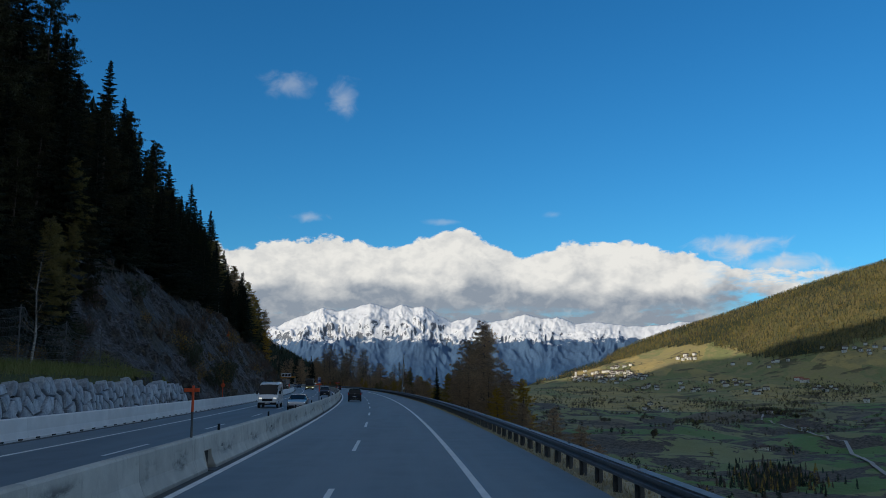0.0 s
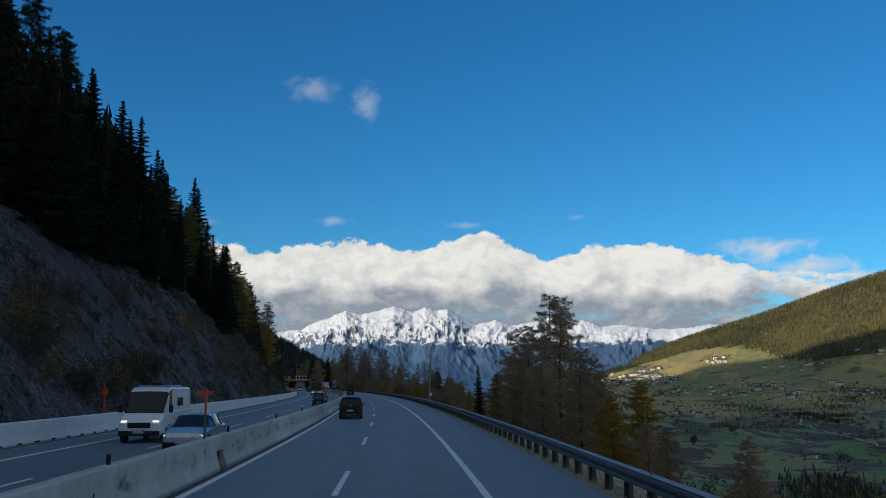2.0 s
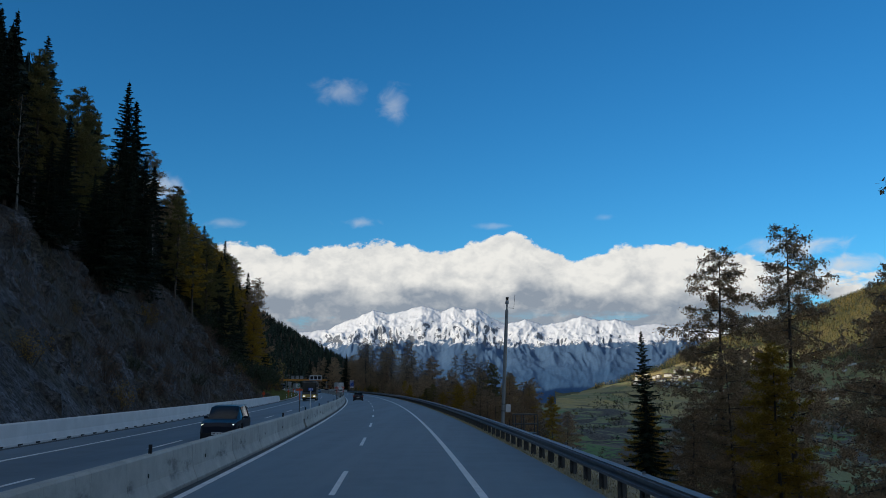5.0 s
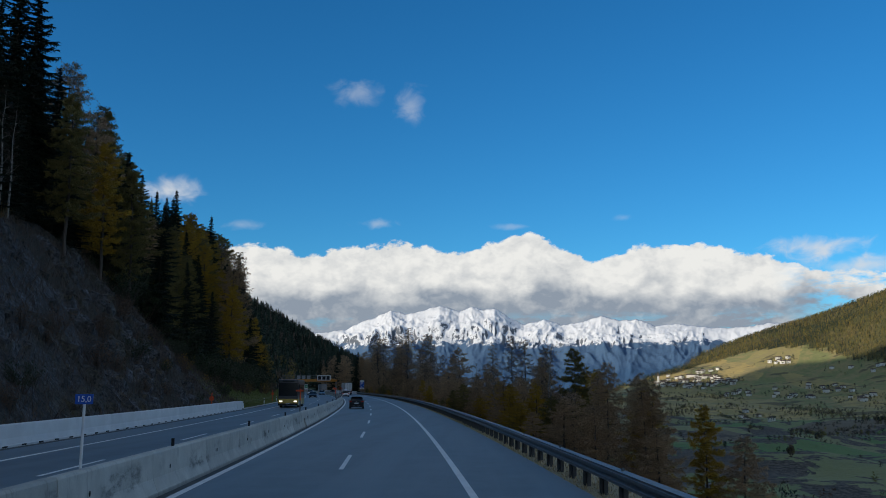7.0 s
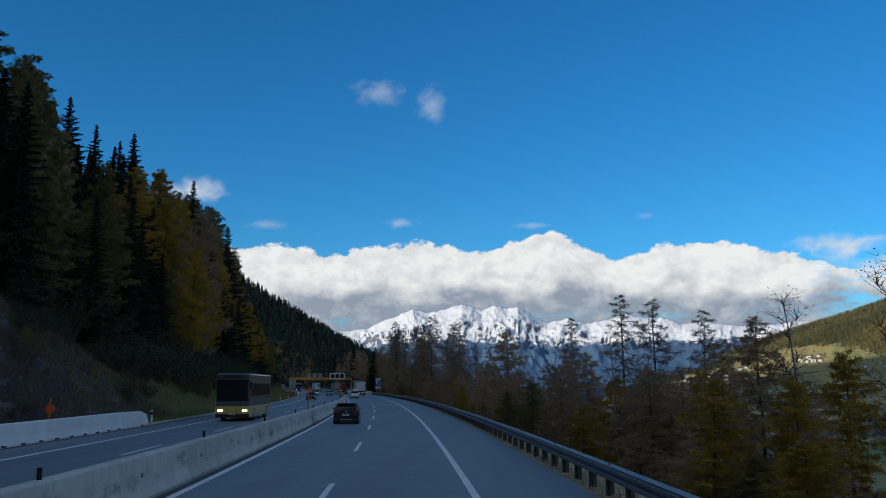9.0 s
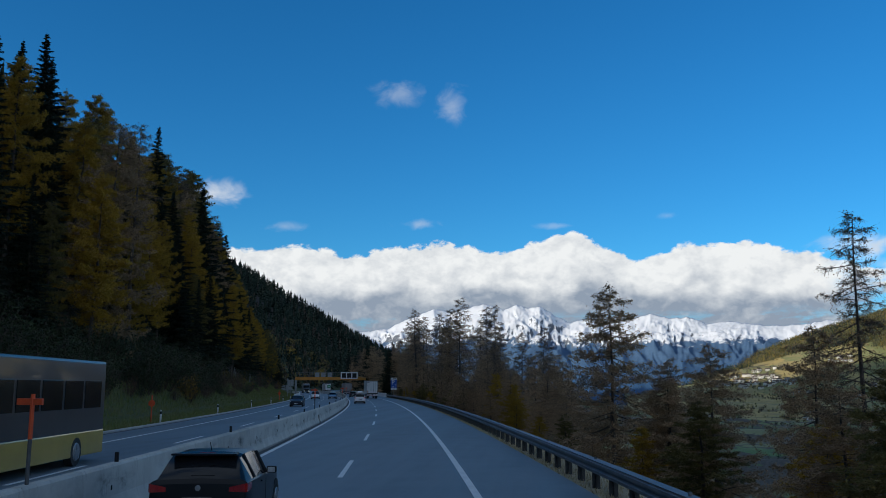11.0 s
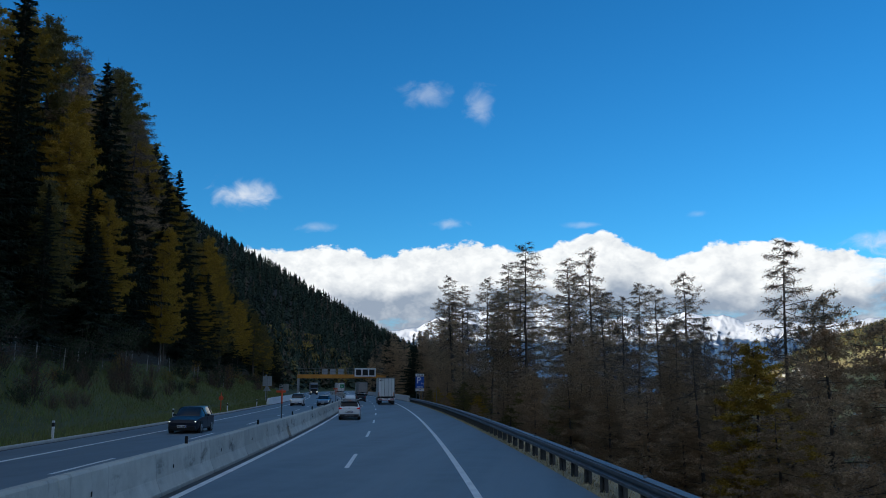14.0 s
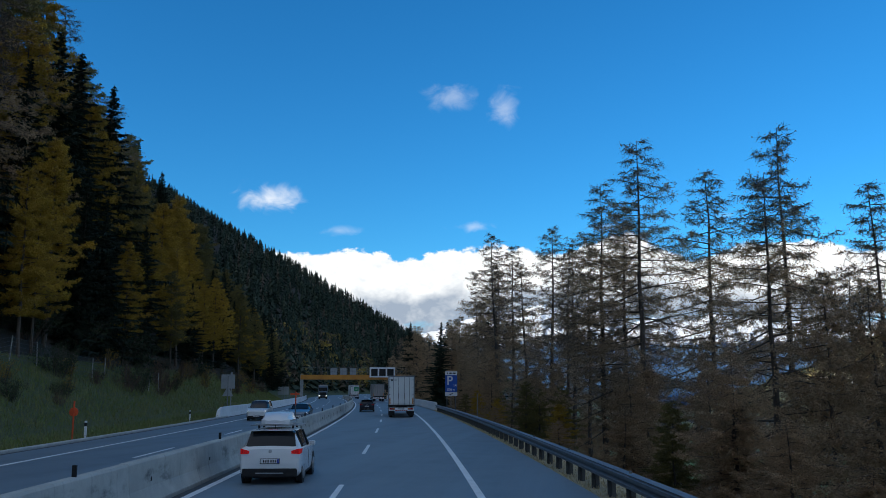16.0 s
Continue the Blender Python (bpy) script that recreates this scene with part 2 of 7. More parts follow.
def far_cover(g, co, col):
    """Forest floor between the larches and spruces of the hill."""
    n = g.noise(co, 0.004, 6, 0.6)
    n2 = g.noise(co, 0.02, 6, 0.65)
    n3 = g.noise(co, 0.11, 4, 0.7)
    wood = g.mix(g.smooth(n2, 0.40, 0.62), (0.15, 0.14, 0.048), (0.23, 0.18, 0.06))
    wood = g.mix(g.smooth(n, 0.52, 0.66), wood, (0.045, 0.06, 0.024))
    return g.scale(wood, g.math("ADD", 0.15, g.math("MULTIPLY", n3, 1.1)))


def pasture_cover(g, co, col):
    """Mown autumn pastures in strips with darker hedges."""
    n2 = g.noise(co, 0.02, 6, 0.65)
    n3 = g.noise(g.vmath("MULTIPLY", co, (0.35, 1.0, 1.0)), 0.016, 5, 0.6)
    vor = g.add("ShaderNodeTexVoronoi")
    g.put(vor.inputs["Vector"], g.vmath("ADD", g.vmath("MULTIPLY", co, (1.0, 0.55, 1.0)), g.scale(g.join(n2, n3, 0.0), 60.0)))
    vor.inputs["Scale"].default_value = 0.006
    tone = g.xyz(vor.outputs["Color"])[0]
    field = g.mix(g.smooth(tone, 0.2, 0.7), (0.46, 0.34, 0.12), (0.22, 0.23, 0.085))
    field = g.mix(g.smooth(n2, 0.42, 0.62), field, (0.32, 0.26, 0.11))
    field = g.mix(g.math("MULTIPLY", g.smooth(n3, 0.56, 0.62), 0.7), field, (0.075, 0.062, 0.036))
    return g.scale(field, g.math("ADD", 0.72, g.math("MULTIPLY", g.noise(co, 0.09, 5, 0.7), 0.5)))


def valley_cover(g, co, col):
    """Meadows, ploughed strips and brown copses on the valley floor."""
    n = g.noise(co, 0.0055, 5, 0.55)
    n2 = g.noise(co, 0.018, 6, 0.62, 0.6)
    n3 = g.noise(co, 0.25, 5, 0.7)
    vor = g.add("ShaderNodeTexVoronoi")
    g.put(vor.inputs["Vector"], co)
    vor.inputs["Scale"].default_value = 0.0075
    tone = g.xyz(vor.outputs["Color"])[0]
    green = g.mix(g.smooth(tone, 0.15, 0.45), (0.105, 0.195, 0.050), (0.23, 0.23, 0.095))
    green = g.mix(g.smooth(tone, 0.72, 0.78), green, (0.15, 0.12, 0.08))
    green = g.mix(g.math("MULTIPLY", g.smooth(n3, 0.35, 0.7), 0.35), green, (0.17, 0.15, 0.07))
    green = g.scale(green, g.math("ADD", 0.75, g.math("MULTIPLY", n2, 0.7)))
    wood = g.mix(g.smooth(n3, 0.35, 0.65), (0.030, 0.028, 0.018), (0.15, 0.115, 0.08))
    return g.mix(g.smooth(g.math("ADD", n2, g.math("MULTIPLY", n, 0.5)), 0.74, 0.77), green, wood)


def rock_tone(g, co, col):
    n = g.noise(g.vmath("MULTIPLY", co, (1.0, 1.0, 0.35)), 0.7, 8, 0.68)
    n2 = g.noise(co, 0.16, 4, 0.55)
    col = g.mix(g.smooth(n, 0.40, 0.62), col, (0.034, 0.030, 0.025))
    col = g.mix(g.math("MULTIPLY", g.smooth(n2, 0.50, 0.62), 0.75), col, (0.050, 0.042, 0.024))
    n3 = g.noise(co, 3.2, 7, 0.72)
    n4 = g.noise(co, 1.1, 5, 0.6)
    col = g.mix(g.math("MULTIPLY", g.smooth(n4, 0.55, 0.66), 0.6), col, (0.085, 0.066, 0.030))
    return g.scale(col, g.math("ADD", 0.12, g.math("MULTIPLY", g.smooth(n3, 0.34, 0.68), 1.55)))


M = {}
M["asphalt"] = mat("asphalt", (0.15, 0.188, 0.218), (0.122, 0.153, 0.178), 0.6, 0.64, bump=0.25, fine=60, depth=0.004, extra=asphalt_wear)
M["gutter"] = mat("dark strip and painted shade", (0.04, 0.043, 0.045), (0.07, 0.072, 0.07), 1.2, 0.8, bump=0.3, fine=30, depth=0.006)
M["paint"] = mat("road paint", (0.8, 0.81, 0.8), (0.64, 0.65, 0.65), 1.5, 0.7, bump=0.15, fine=50, depth=0.003)
M["concrete"] = mat("weathered concrete", (0.52, 0.52, 0.475), (0.41, 0.41, 0.375), 1.2, 0.88, bump=0.3, fine=35, depth=0.006, extra=barrier_stain)
M["concrete_new"] = mat("pale concrete", (0.72, 0.73, 0.72), (0.64, 0.65, 0.64), 0.9, 0.85, bump=0.2, fine=35, spread=0.08, depth=0.005)
# near-black stands in for the shade inside slots, openings and gaps
M["dark"] = mat("painted recess shade", (0.02, 0.02, 0.02), (0.03, 0.03, 0.03), 2, 0.9)
M["steel"] = mat("galvanised steel", (0.24, 0.25, 0.26), (0.18, 0.19, 0.2), 3, 0.55, 0.5, 0.08, 60, depth=0.002)
M["post"] = mat("weathered steel post", (0.085, 0.088, 0.09), (0.13, 0.13, 0.13), 4, 0.65, 0.3, 0.1, 50)
M["rock"] = mat("blasted rock", (0.105, 0.110, 0.122), (0.062, 0.064, 0.07), 0.35, 0.9, bump=0.9, fine=3.5, depth=0.25, extra=rock_tone)
M["stone"] = mat("quarried stone", (0.42, 0.475, 0.525), (0.20, 0.235, 0.275), 1.1, 0.85, bump=0.5, fine=9, spread=0.42, depth=0.05)
M["soil"] = mat("forest floor", (0.022, 0.018, 0.012), (0.036, 0.03, 0.018), 0.5, 0.95, bump=0.8, fine=6, depth=0.12)
M["verge"] = mat("grassy soil", (0.075, 0.085, 0.034), (0.05, 0.068, 0.024), 0.8, 0.95, bump=0.7, fine=14, depth=0.06)
M["valley"] = mat("valley meadows", (0.07, 0.09, 0.03), None, 0.01, 0.95, bump=0.8, fine=0.2, depth=2.0, extra=valley_cover)
M["hill"] = mat("wooded hillside", (0.07, 0.07, 0.03), None, 0.01, 0.95, bump=1.0, fine=0.09, depth=7.0, extra=far_cover)
M["pasture"] = mat("hill pastures", (0.3, 0.25, 0.1), None, 0.01, 0.95, bump=0.6, fine=0.1, depth=2.0, extra=pasture_cover)
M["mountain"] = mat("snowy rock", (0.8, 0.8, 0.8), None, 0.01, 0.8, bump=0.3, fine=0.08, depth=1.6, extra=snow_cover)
M["straw"] = mat("straw and gravel", (0.42, 0.36, 0.23), (0.3, 0.255, 0.165), 1.2, 0.95, bump=0.6, fine=16, depth=0.04)
M["dry_grass"] = mat("dry grass", (0.56, 0.47, 0.29), (0.44, 0.36, 0.21), 1.5, 0.9, bump=0, fine=8, spread=0.25)
M["green_grass"] = mat("autumn grass", (0.125, 0.175, 0.042), (0.19, 0.185, 0.07), 0.7, 0.9, bump=0, fine=8, spread=0.25)
M["bark"] = mat("conifer bark", (0.13, 0.102, 0.082), (0.075, 0.06, 0.05), 5, 0.92, bump=0.6, fine=30, stretch=(1, 1, 0.25), depth=0.02)
M["birch_bark"] = mat("birch bark", (0.42, 0.41, 0.38), (0.12, 0.11, 0.10), 3, 0.8, bump=0.3, fine=18, stretch=(1, 1, 1.8))
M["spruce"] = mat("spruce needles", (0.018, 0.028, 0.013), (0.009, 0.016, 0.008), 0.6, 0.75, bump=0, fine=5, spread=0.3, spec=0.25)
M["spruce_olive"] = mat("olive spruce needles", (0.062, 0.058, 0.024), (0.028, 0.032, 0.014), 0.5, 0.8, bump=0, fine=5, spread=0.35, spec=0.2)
M["larch_brown"] = mat("larch twigs", (0.56, 0.375, 0.215), (0.40, 0.275, 0.165), 0.5, 0.85, bump=0, fine=5, spread=0.3, spec=0.2, thin=0.4)
M["larch_gold"] = mat("golden larch needles", (0.56, 0.35, 0.05), (0.38, 0.24, 0.045), 0.4, 0.8, bump=0, fine=5, spread=0.3, spec=0.2, thin=0.4)
M["larch_olive"] = mat("fading larch needles", (0.27, 0.215, 0.075), (0.18, 0.145, 0.055), 0.4, 0.8, bump=0, fine=5, spread=0.3, spec=0.2, thin=0.4)
M["twig"] = mat("bare twigs", (0.11, 0.086, 0.07), (0.072, 0.056, 0.046), 1, 0.9, bump=0, fine=9, spread=0.2, spec=0.2)
M["leaf_autumn"] = mat("autumn leaves", (0.42, 0.25, 0.04), (0.22, 0.135, 0.04), 0.7, 0.8, bump=0, fine=9, spread=0.35, spec=0.2, thin=0.4)
M["leaf_green"] = mat("dull green leaves", (0.045, 0.062, 0.026), (0.028, 0.042, 0.02), 0.7, 0.75, bump=0, fine=9, spread=0.3, spec=0.25)
M["leaf_brown"] = mat("withered leaves", (0.19, 0.115, 0.075), (0.12, 0.08, 0.055), 0.7, 0.85, bump=0, fine=9, spread=0.3, spec=0.2, thin=0.4)
M["orange"] = mat("orange paint", (0.75, 0.10, 0.025), (0.62, 0.08, 0.02), 3, 0.5, bump=0.05)
M["gantry_orange"] = mat("orange steel", (0.62, 0.26, 0.03), (0.52, 0.20, 0.02), 0.8, 0.5, bump=0.05)
M["black"] = mat("black plastic", (0.014, 0.014, 0.016), (0.022, 0.022, 0.022), 6, 0.55, bump=0.1, spec=0.25)
M["rubber"] = mat("tyre rubber", (0.02, 0.02, 0.02), (0.035, 0.034, 0.033), 8, 0.85, bump=0.2)
M["alloy"] = mat("wheel alloy", (0.45, 0.46, 0.47), (0.30, 0.31, 0.32), 8, 0.35, 0.8, 0.05)
M["white_paint"] = mat("white car paint", (0.74, 0.75, 0.76), (0.66, 0.67, 0.68), 0.8, 0.28, 0, 0.02, coat=0.6)
M["black_paint"] = mat("black car paint", (0.008, 0.009, 0.011), (0.011, 0.012, 0.014), 0.8, 0.30, 0, 0.02, spec=0.22)
M["navy_paint"] = mat("dark blue car paint", (0.010, 0.015, 0.028), (0.014, 0.019, 0.032), 0.8, 0.30, 0, 0.02, spec=0.22)
M["silver_paint"] = mat("silver car paint", (0.50, 0.51, 0.52), (0.42, 0.43, 0.44), 0.8, 0.3, 0.5, 0.02, coat=0.5)
M["blue_paint"] = mat("grey blue car paint", (0.13, 0.19, 0.27), (0.10, 0.15, 0.22), 0.8, 0.3, 0.4, 0.02, coat=0.5)
M["trailer"] = mat("white trailer panel", (0.74, 0.75, 0.74), (0.64, 0.65, 0.64), 0.7, 0.5, 0, 0.08, 20, stretch=(1, 1, 0.3))
M["tarp"] = mat("grey trailer tarp", (0.36, 0.34, 0.32), (0.28, 0.26, 0.25), 0.7, 0.7, 0, 0.2, 10)
M["green_panel"] = mat("green panel", (0.03, 0.30, 0.13), (0.025, 0.25, 0.11), 2, 0.5)
M["coach"] = mat("dark coach paint", (0.05, 0.05, 0.055), (0.035, 0.035, 0.04), 1, 0.3, 0, 0.02, coat=0.5)
M["coach_gold"] = mat("yellow coach paint", (0.52, 0.36, 0.06), (0.44, 0.30, 0.05), 1, 0.35, 0, 0.02, coat=0.5)
M["glass"] = mat("dark car glass", (0.012, 0.014, 0.017), (0.016, 0.018, 0.02), 1, 0.08, 0, 0, spec=0.3, coat=0.0)
M["plate"] = mat("number plate", (0.78, 0.79, 0.80), (0.7, 0.71, 0.72), 4, 0.5, bump=0)
M["plate_blue"] = mat("blue plate band", (0.02, 0.07, 0.45), None, 4, 0.5, bump=0)
M["lens_red"] = mat("red lamp glass", (0.42, 0.012, 0.012), (0.30, 0.008, 0.010), 9, 0.15, bump=0, coat=0.6)
M["lens_amber"] = mat("amber reflector", (0.65, 0.22, 0.02), None, 9, 0.25, bump=0)
M["lens_clear"] = mat("clear lamp glass", (0.62, 0.64, 0.66), (0.45, 0.46, 0.48), 9, 0.12, 0.3, bump=0, coat=0.6)
M["head_on"] = lamp_mat("lit headlamp", (1.0, 0.93, 0.80), 1.3)
M["brake_on"] = lamp_mat("lit tail lamp", (0.62, 0.008, 0.008), 0.14)
M["sign_blue"] = mat("blue sign sheeting", (0.015, 0.10, 0.50), (0.013, 0.085, 0.44), 2, 0.45, bump=0.02)
M["sign_white"] = mat("white sign sheeting", (0.78, 0.79, 0.80), (0.72, 0.73, 0.74), 2, 0.45, bump=0.02)
M["sign_back"] = mat("grey sign back", (0.34, 0.36, 0.38), (0.28, 0.30, 0.32), 2, 0.5, 0.5, bump=0.03)
M["pole_paint"] = mat("grey painted pole", (0.34, 0.35, 0.35), (0.27, 0.28, 0.28), 1.5, 0.55, 0.2, 0.06, 30)
M["mesh_fence"] = mat("rockfall net", (0.17, 0.185, 0.20), None, 3, 0.7, 0.3, bump=0)
M["wall_white"] = mat("white plaster", (0.80, 0.78, 0.72), (0.70, 0.67, 0.60), 0.3, 0.9, bump=0.1, fine=4)
M["roof"] = mat("brown roof tiles", (0.13, 0.085, 0.065), (0.09, 0.065, 0.055), 0.5, 0.85, bump=0.4, fine=4)
M["roof_red"] = mat("red roof tiles", (0.34, 0.09, 0.045), (0.26, 0.07, 0.04), 0.5, 0.85, bump=0.4, fine=4)
M["wood_a"] = mat("far spruce", (0.050, 0.070, 0.052), (0.036, 0.052, 0.038), 0.02, 0.9, bump=0, fine=1, spread=0.25, spec=0.12)
M["wood_b"] = mat("far olive larch", (0.2, 0.18, 0.06), (0.15, 0.14, 0.048), 0.02, 0.9, bump=0, fine=1, spread=0.25, spec=0.12)
M["wood_c"] = mat("far golden larch", (0.36, 0.255, 0.065), (0.27, 0.2, 0.055), 0.02, 0.9, bump=0, fine=1, spread=0.25, spec=0.12)
M["wood_e"] = mat("grey green spruce", (0.072, 0.086, 0.056), (0.054, 0.066, 0.042), 0.02, 0.9, bump=0, fine=1, spread=0.25, spec=0.12)
M["wood_d"] = mat("bare woodland", (0.135, 0.108, 0.08), (0.095, 0.078, 0.058), 0.02, 0.9, bump=0, fine=1, spread=0.25, spec=0.12)
M["lane"] = mat("gravel lane", (0.42, 0.40, 0.36), (0.34, 0.32, 0.29), 0.3, 0.9, bump=0.2, fine=4)

# ---- the road's line: s metres along, d metres to the right of the camera's lane line ----
def heading(s):
    e = np.clip(s, 0, 375)
    return np.radians(4.3466e-8 * e**3 - 2.2598e-5 * e**2 + 2.9194e-2 * e + np.clip(s - 375, 0, 265) * 0.0276 - np.clip(s - 640, 0, 360) * 0.06)


_S = np.arange(-3200.0, 6000.0, 0.5)
_H = heading(_S)
_X, _Y = np.cumsum(-np.sin(_H)) * 0.5, np.cumsum(np.cos(_H)) * 0.5
_i = int(3200 / 0.5)
_X, _Y = _X - _X[_i], _Y - _Y[_i]


def road(s, d, z=0.0):
    """World place of s, d (numbers or arrays)."""
    h = np.interp(s, _S, _H)
    return np.interp(s, _S, _X) + d * np.cos(h), np.interp(s, _S, _Y) + d * np.sin(h), z


def land(s, d):
    """Like road(), but far down in the valley the cross lines run parallel, so that they never meet."""
    h = np.interp(s, _S, _H)
    w = np.clip((d - 60) / 340, 0, 1)
    h = h * (1 - w) + 0.1 * w
    return np.interp(s, _S, _X) + d * np.cos(h), np.interp(s, _S, _Y) + d * np.sin(h)


def at(s, d, z=0.0, turn=0.0, scale=None):
    """Pose at s, d with y along the road."""
    x, y, _ = road(s, d)
    m = pose(float(x), float(y), z, 0, 0, math.degrees(float(np.interp(s, _S, _H))) + turn)
    return m @ Matrix.Diagonal((*scale, 1)) if scale else m


def step(v, a, b):
    t = np.clip((np.asarray(v, float) - a) / (b - a), 0, 1)
    return t * t * (3 - 2 * t)


def ramp(v, a, b):
    """Rises with slope 1 from a to b, then stays."""
    return np.clip(np.asarray(v, float) - a, 0, b - a)


def waves(x, y, size, seed=0.0):
    """Cheap smooth noise, about -1 to 1."""
    k = 6.283 / size
    return (np.sin(k * x + 1.7 * np.sin(0.61 * k * y + seed)) + np.sin(0.83 * k * y + 2.1 * np.sin(0.47 * k * x + 1.3 * seed)) + np.sin(0.57 * k * (x + y) + seed * 2.1)) / 3


def ground_height(s, d):
    """Height of the land at s, d."""
    s, d = np.asarray(s, float), np.asarray(d, float)
    u = -d - 18.9
    # uphill side: a bench behind the boulder wall, then the cutting, then gentler banks
    bench = 3.1 * step(u, 0.0, 0.6) + 0.14 * ramp(u, 0.6, 7.5) + 1.25 * ramp(u, 7.5, 17) + 0.74 * ramp(u, 17, 60) + 0.62 * ramp(u, 60, 1880)
    cut = 1.30 * ramp(u, 0.4, 12.5) + 0.74 * ramp(u, 12.5, 60) + 0.62 * ramp(u, 60, 1880)
    bank = 0.10 * ramp(u, 0, 2) + 0.56 * ramp(u, 2, 10) + 0.80 * ramp(u, 10, 26) + 0.60 * ramp(u, 26, 1880)
    a, b = step(s, 74, 88), step(s, 250, 310)
    up = bench * (1 - a) + cut * a * (1 - b) + bank * b
    up = up * (1 - step(s, 1320, 1950)) + (waves(s, d, 37.0) * 0.6 + waves(s, d, 210.0, 2.0) * 5.0 * step(u, 30, 200)) * step(u, 6, 14)
    # an unseen crest added behind, its heights set so that its shadow covers the valley
    crest = np.interp(road(s, -1890.0)[1], [-3000, -600, 221, 454, 630, 785, 958, 1105, 1204, 1331, 1526, 1719, 1934, 2150, 2400], [2300, 2200, 1846, 1726, 1605, 1490, 1422, 1345, 1234, 1157, 1082, 1020, 980, 820, 0])
    up = up + np.maximum(crest - up, 0) * step(u, 1300, 1870) * step(s, 2700, 2300)
    # downhill side
    v = d - 6.7
    down = -0.60 * ramp(v, 0, 42) - 0.20 * ramp(v, 42, 250) - 0.03 * ramp(v, 250, 650) + 0.030 * ramp(v, 900, 3300)
    down = down + waves(s, d, 45.0, 1.0) * 0.7 * step(v, 6, 20) + waves(s, d, 330.0, 3.0) * 13.0 * step(v, 60, 260) + waves(s, d, 120.0, 7.0) * 3.5 * step(v, 60, 200) + waves(s, d, 900.0, 5.0) * 14.0 * step(v, 250, 600)
    flat = np.where((d > -17.2) & (d < 4.8), -0.35, -0.06)
    return np.where(d < -18.9, up - 0.06, np.where(d > 6.7, down - 0.12, np.where(d > 4.8, -0.06 - 0.06 * (d - 4.8) / 1.9, flat)))


def ground_z(s, d):
    return float(ground_height(s, d))


# ---- building helpers ----
def mesh_of(name, verts, faces, mats, smooth=False, index=None):
    me = bpy.data.meshes.new(name)
    me.from_pydata([tuple(v) for v in verts], [], [tuple(f) for f in faces])
    for m in (mats if isinstance(mats, (list, tuple)) else [mats]):
        me.materials.append(m)
    if index is not None:
        me.polygons.foreach_set("material_index", index)
    if smooth:
        me.polygons.foreach_set("use_smooth", [True] * len(me.polygons))
    me.update()
    return me


def thing(name, label, category, m=None, group="", kind="", mesh=None):
    ob = new(name, mesh)
    if m is not None:
        ob.matrix_basis = m
    return tagged(ob, label, category, group, kind)


def child(name, me, parent, m=None, label=""):
    ob = new(name, me)
    ob.parent = parent
    if m is not None:
        ob.matrix_basis = m
    return tagged(ob, label) if label else ob


def bm_mesh(name, bm, material, bevel=0.0, smooth=False):
    if bevel:
        bmesh.ops.bevel(bm, geom=bm.edges[:], offset=bevel, segments=2, affect="EDGES", profile=0.6)
    bm.normal_update()
    me = bpy.data.meshes.new(name)
    bm.to_mesh(me)
    bm.free()
    me.materials.append(material)
    if smooth:
        me.polygons.foreach_set("use_smooth", [True] * len(me.polygons))
    return me


def box_into(bm, x, y, z, sx, sy, sz, m=None):
    """A box with its middle at x, y, z."""
    mm = Matrix.Translation((x, y, z)) @ Matrix.Diagonal((sx, sy, sz, 1))
    bmesh.ops.create_cube(bm, size=1.0, matrix=(m @ mm) if m else mm)


def box(name, sx, sy, sz, material, bevel=0.0, centre=(0, 0, 0)):
    bm = bmesh.new()
    box_into(bm, *centre, sx, sy, sz)
    return bm_mesh(name, bm, material, bevel)


def rod_into(bm, a, b, r1, r2=None, sides=8):
    a, b = Vector(a), Vector(b)
    q = (b - a).to_track_quat("Z", "Y").to_matrix().to_4x4()
    bmesh.ops.create_cone(bm, cap_ends=True, segments=sides, radius1=r1, radius2=r1 if r2 is None else r2, depth=(b - a).length, matrix=Matrix.Translation((a + b) / 2) @ q)


def rod(name, a, b, r1, r2, material, sides=10):
    bm = bmesh.new()
    rod_into(bm, a, b, r1, r2, sides)
    return bm_mesh(name, bm, material, smooth=False)


def profile_run(name, outline, s0, s1, every, material, closed=True, smooth=False):
    """An outline in d, z swept along the road from s0 to s1."""
    n = max(2, int((s1 - s0) / every) + 1)
    ss = np.linspace(s0, s1, n)
    k = len(outline)
    verts, faces = [], []
    for s in ss:
        for d, z in outline:
            x, y, _ = road(s, d)
            verts.append((float(x), float(y), z))
    for i in range(n - 1):
        for j in range(k if closed else k - 1):
            a, b = i * k + j, i * k + (j + 1) % k
            faces.append((a, a + k, b + k, b))
    if closed:
        faces += [tuple(range(k)), tuple(range((n - 1) * k + k - 1, (n - 1) * k - 1, -1))]
    return mesh_of(name, verts, faces, material, smooth)


def text_mesh(name, words, size, material, bold=0.0, depth=0.004):
    cu = bpy.data.curves.new(name, "FONT")
    cu.body, cu.size, cu.align_x, cu.align_y, cu.extrude, cu.offset = words, size, "CENTER", "CENTER", depth, bold
    ob = bpy.data.objects.new(name, cu)
    scene.collection.objects.link(ob)
    me = bpy.data.meshes.new_from_object(ob.evaluated_get(bpy.context.evaluated_depsgraph_get()))
    bpy.data.objects.remove(ob)
    bpy.data.curves.remove(cu)
    me.materials.clear()
    me.materials.append(material)
    return me


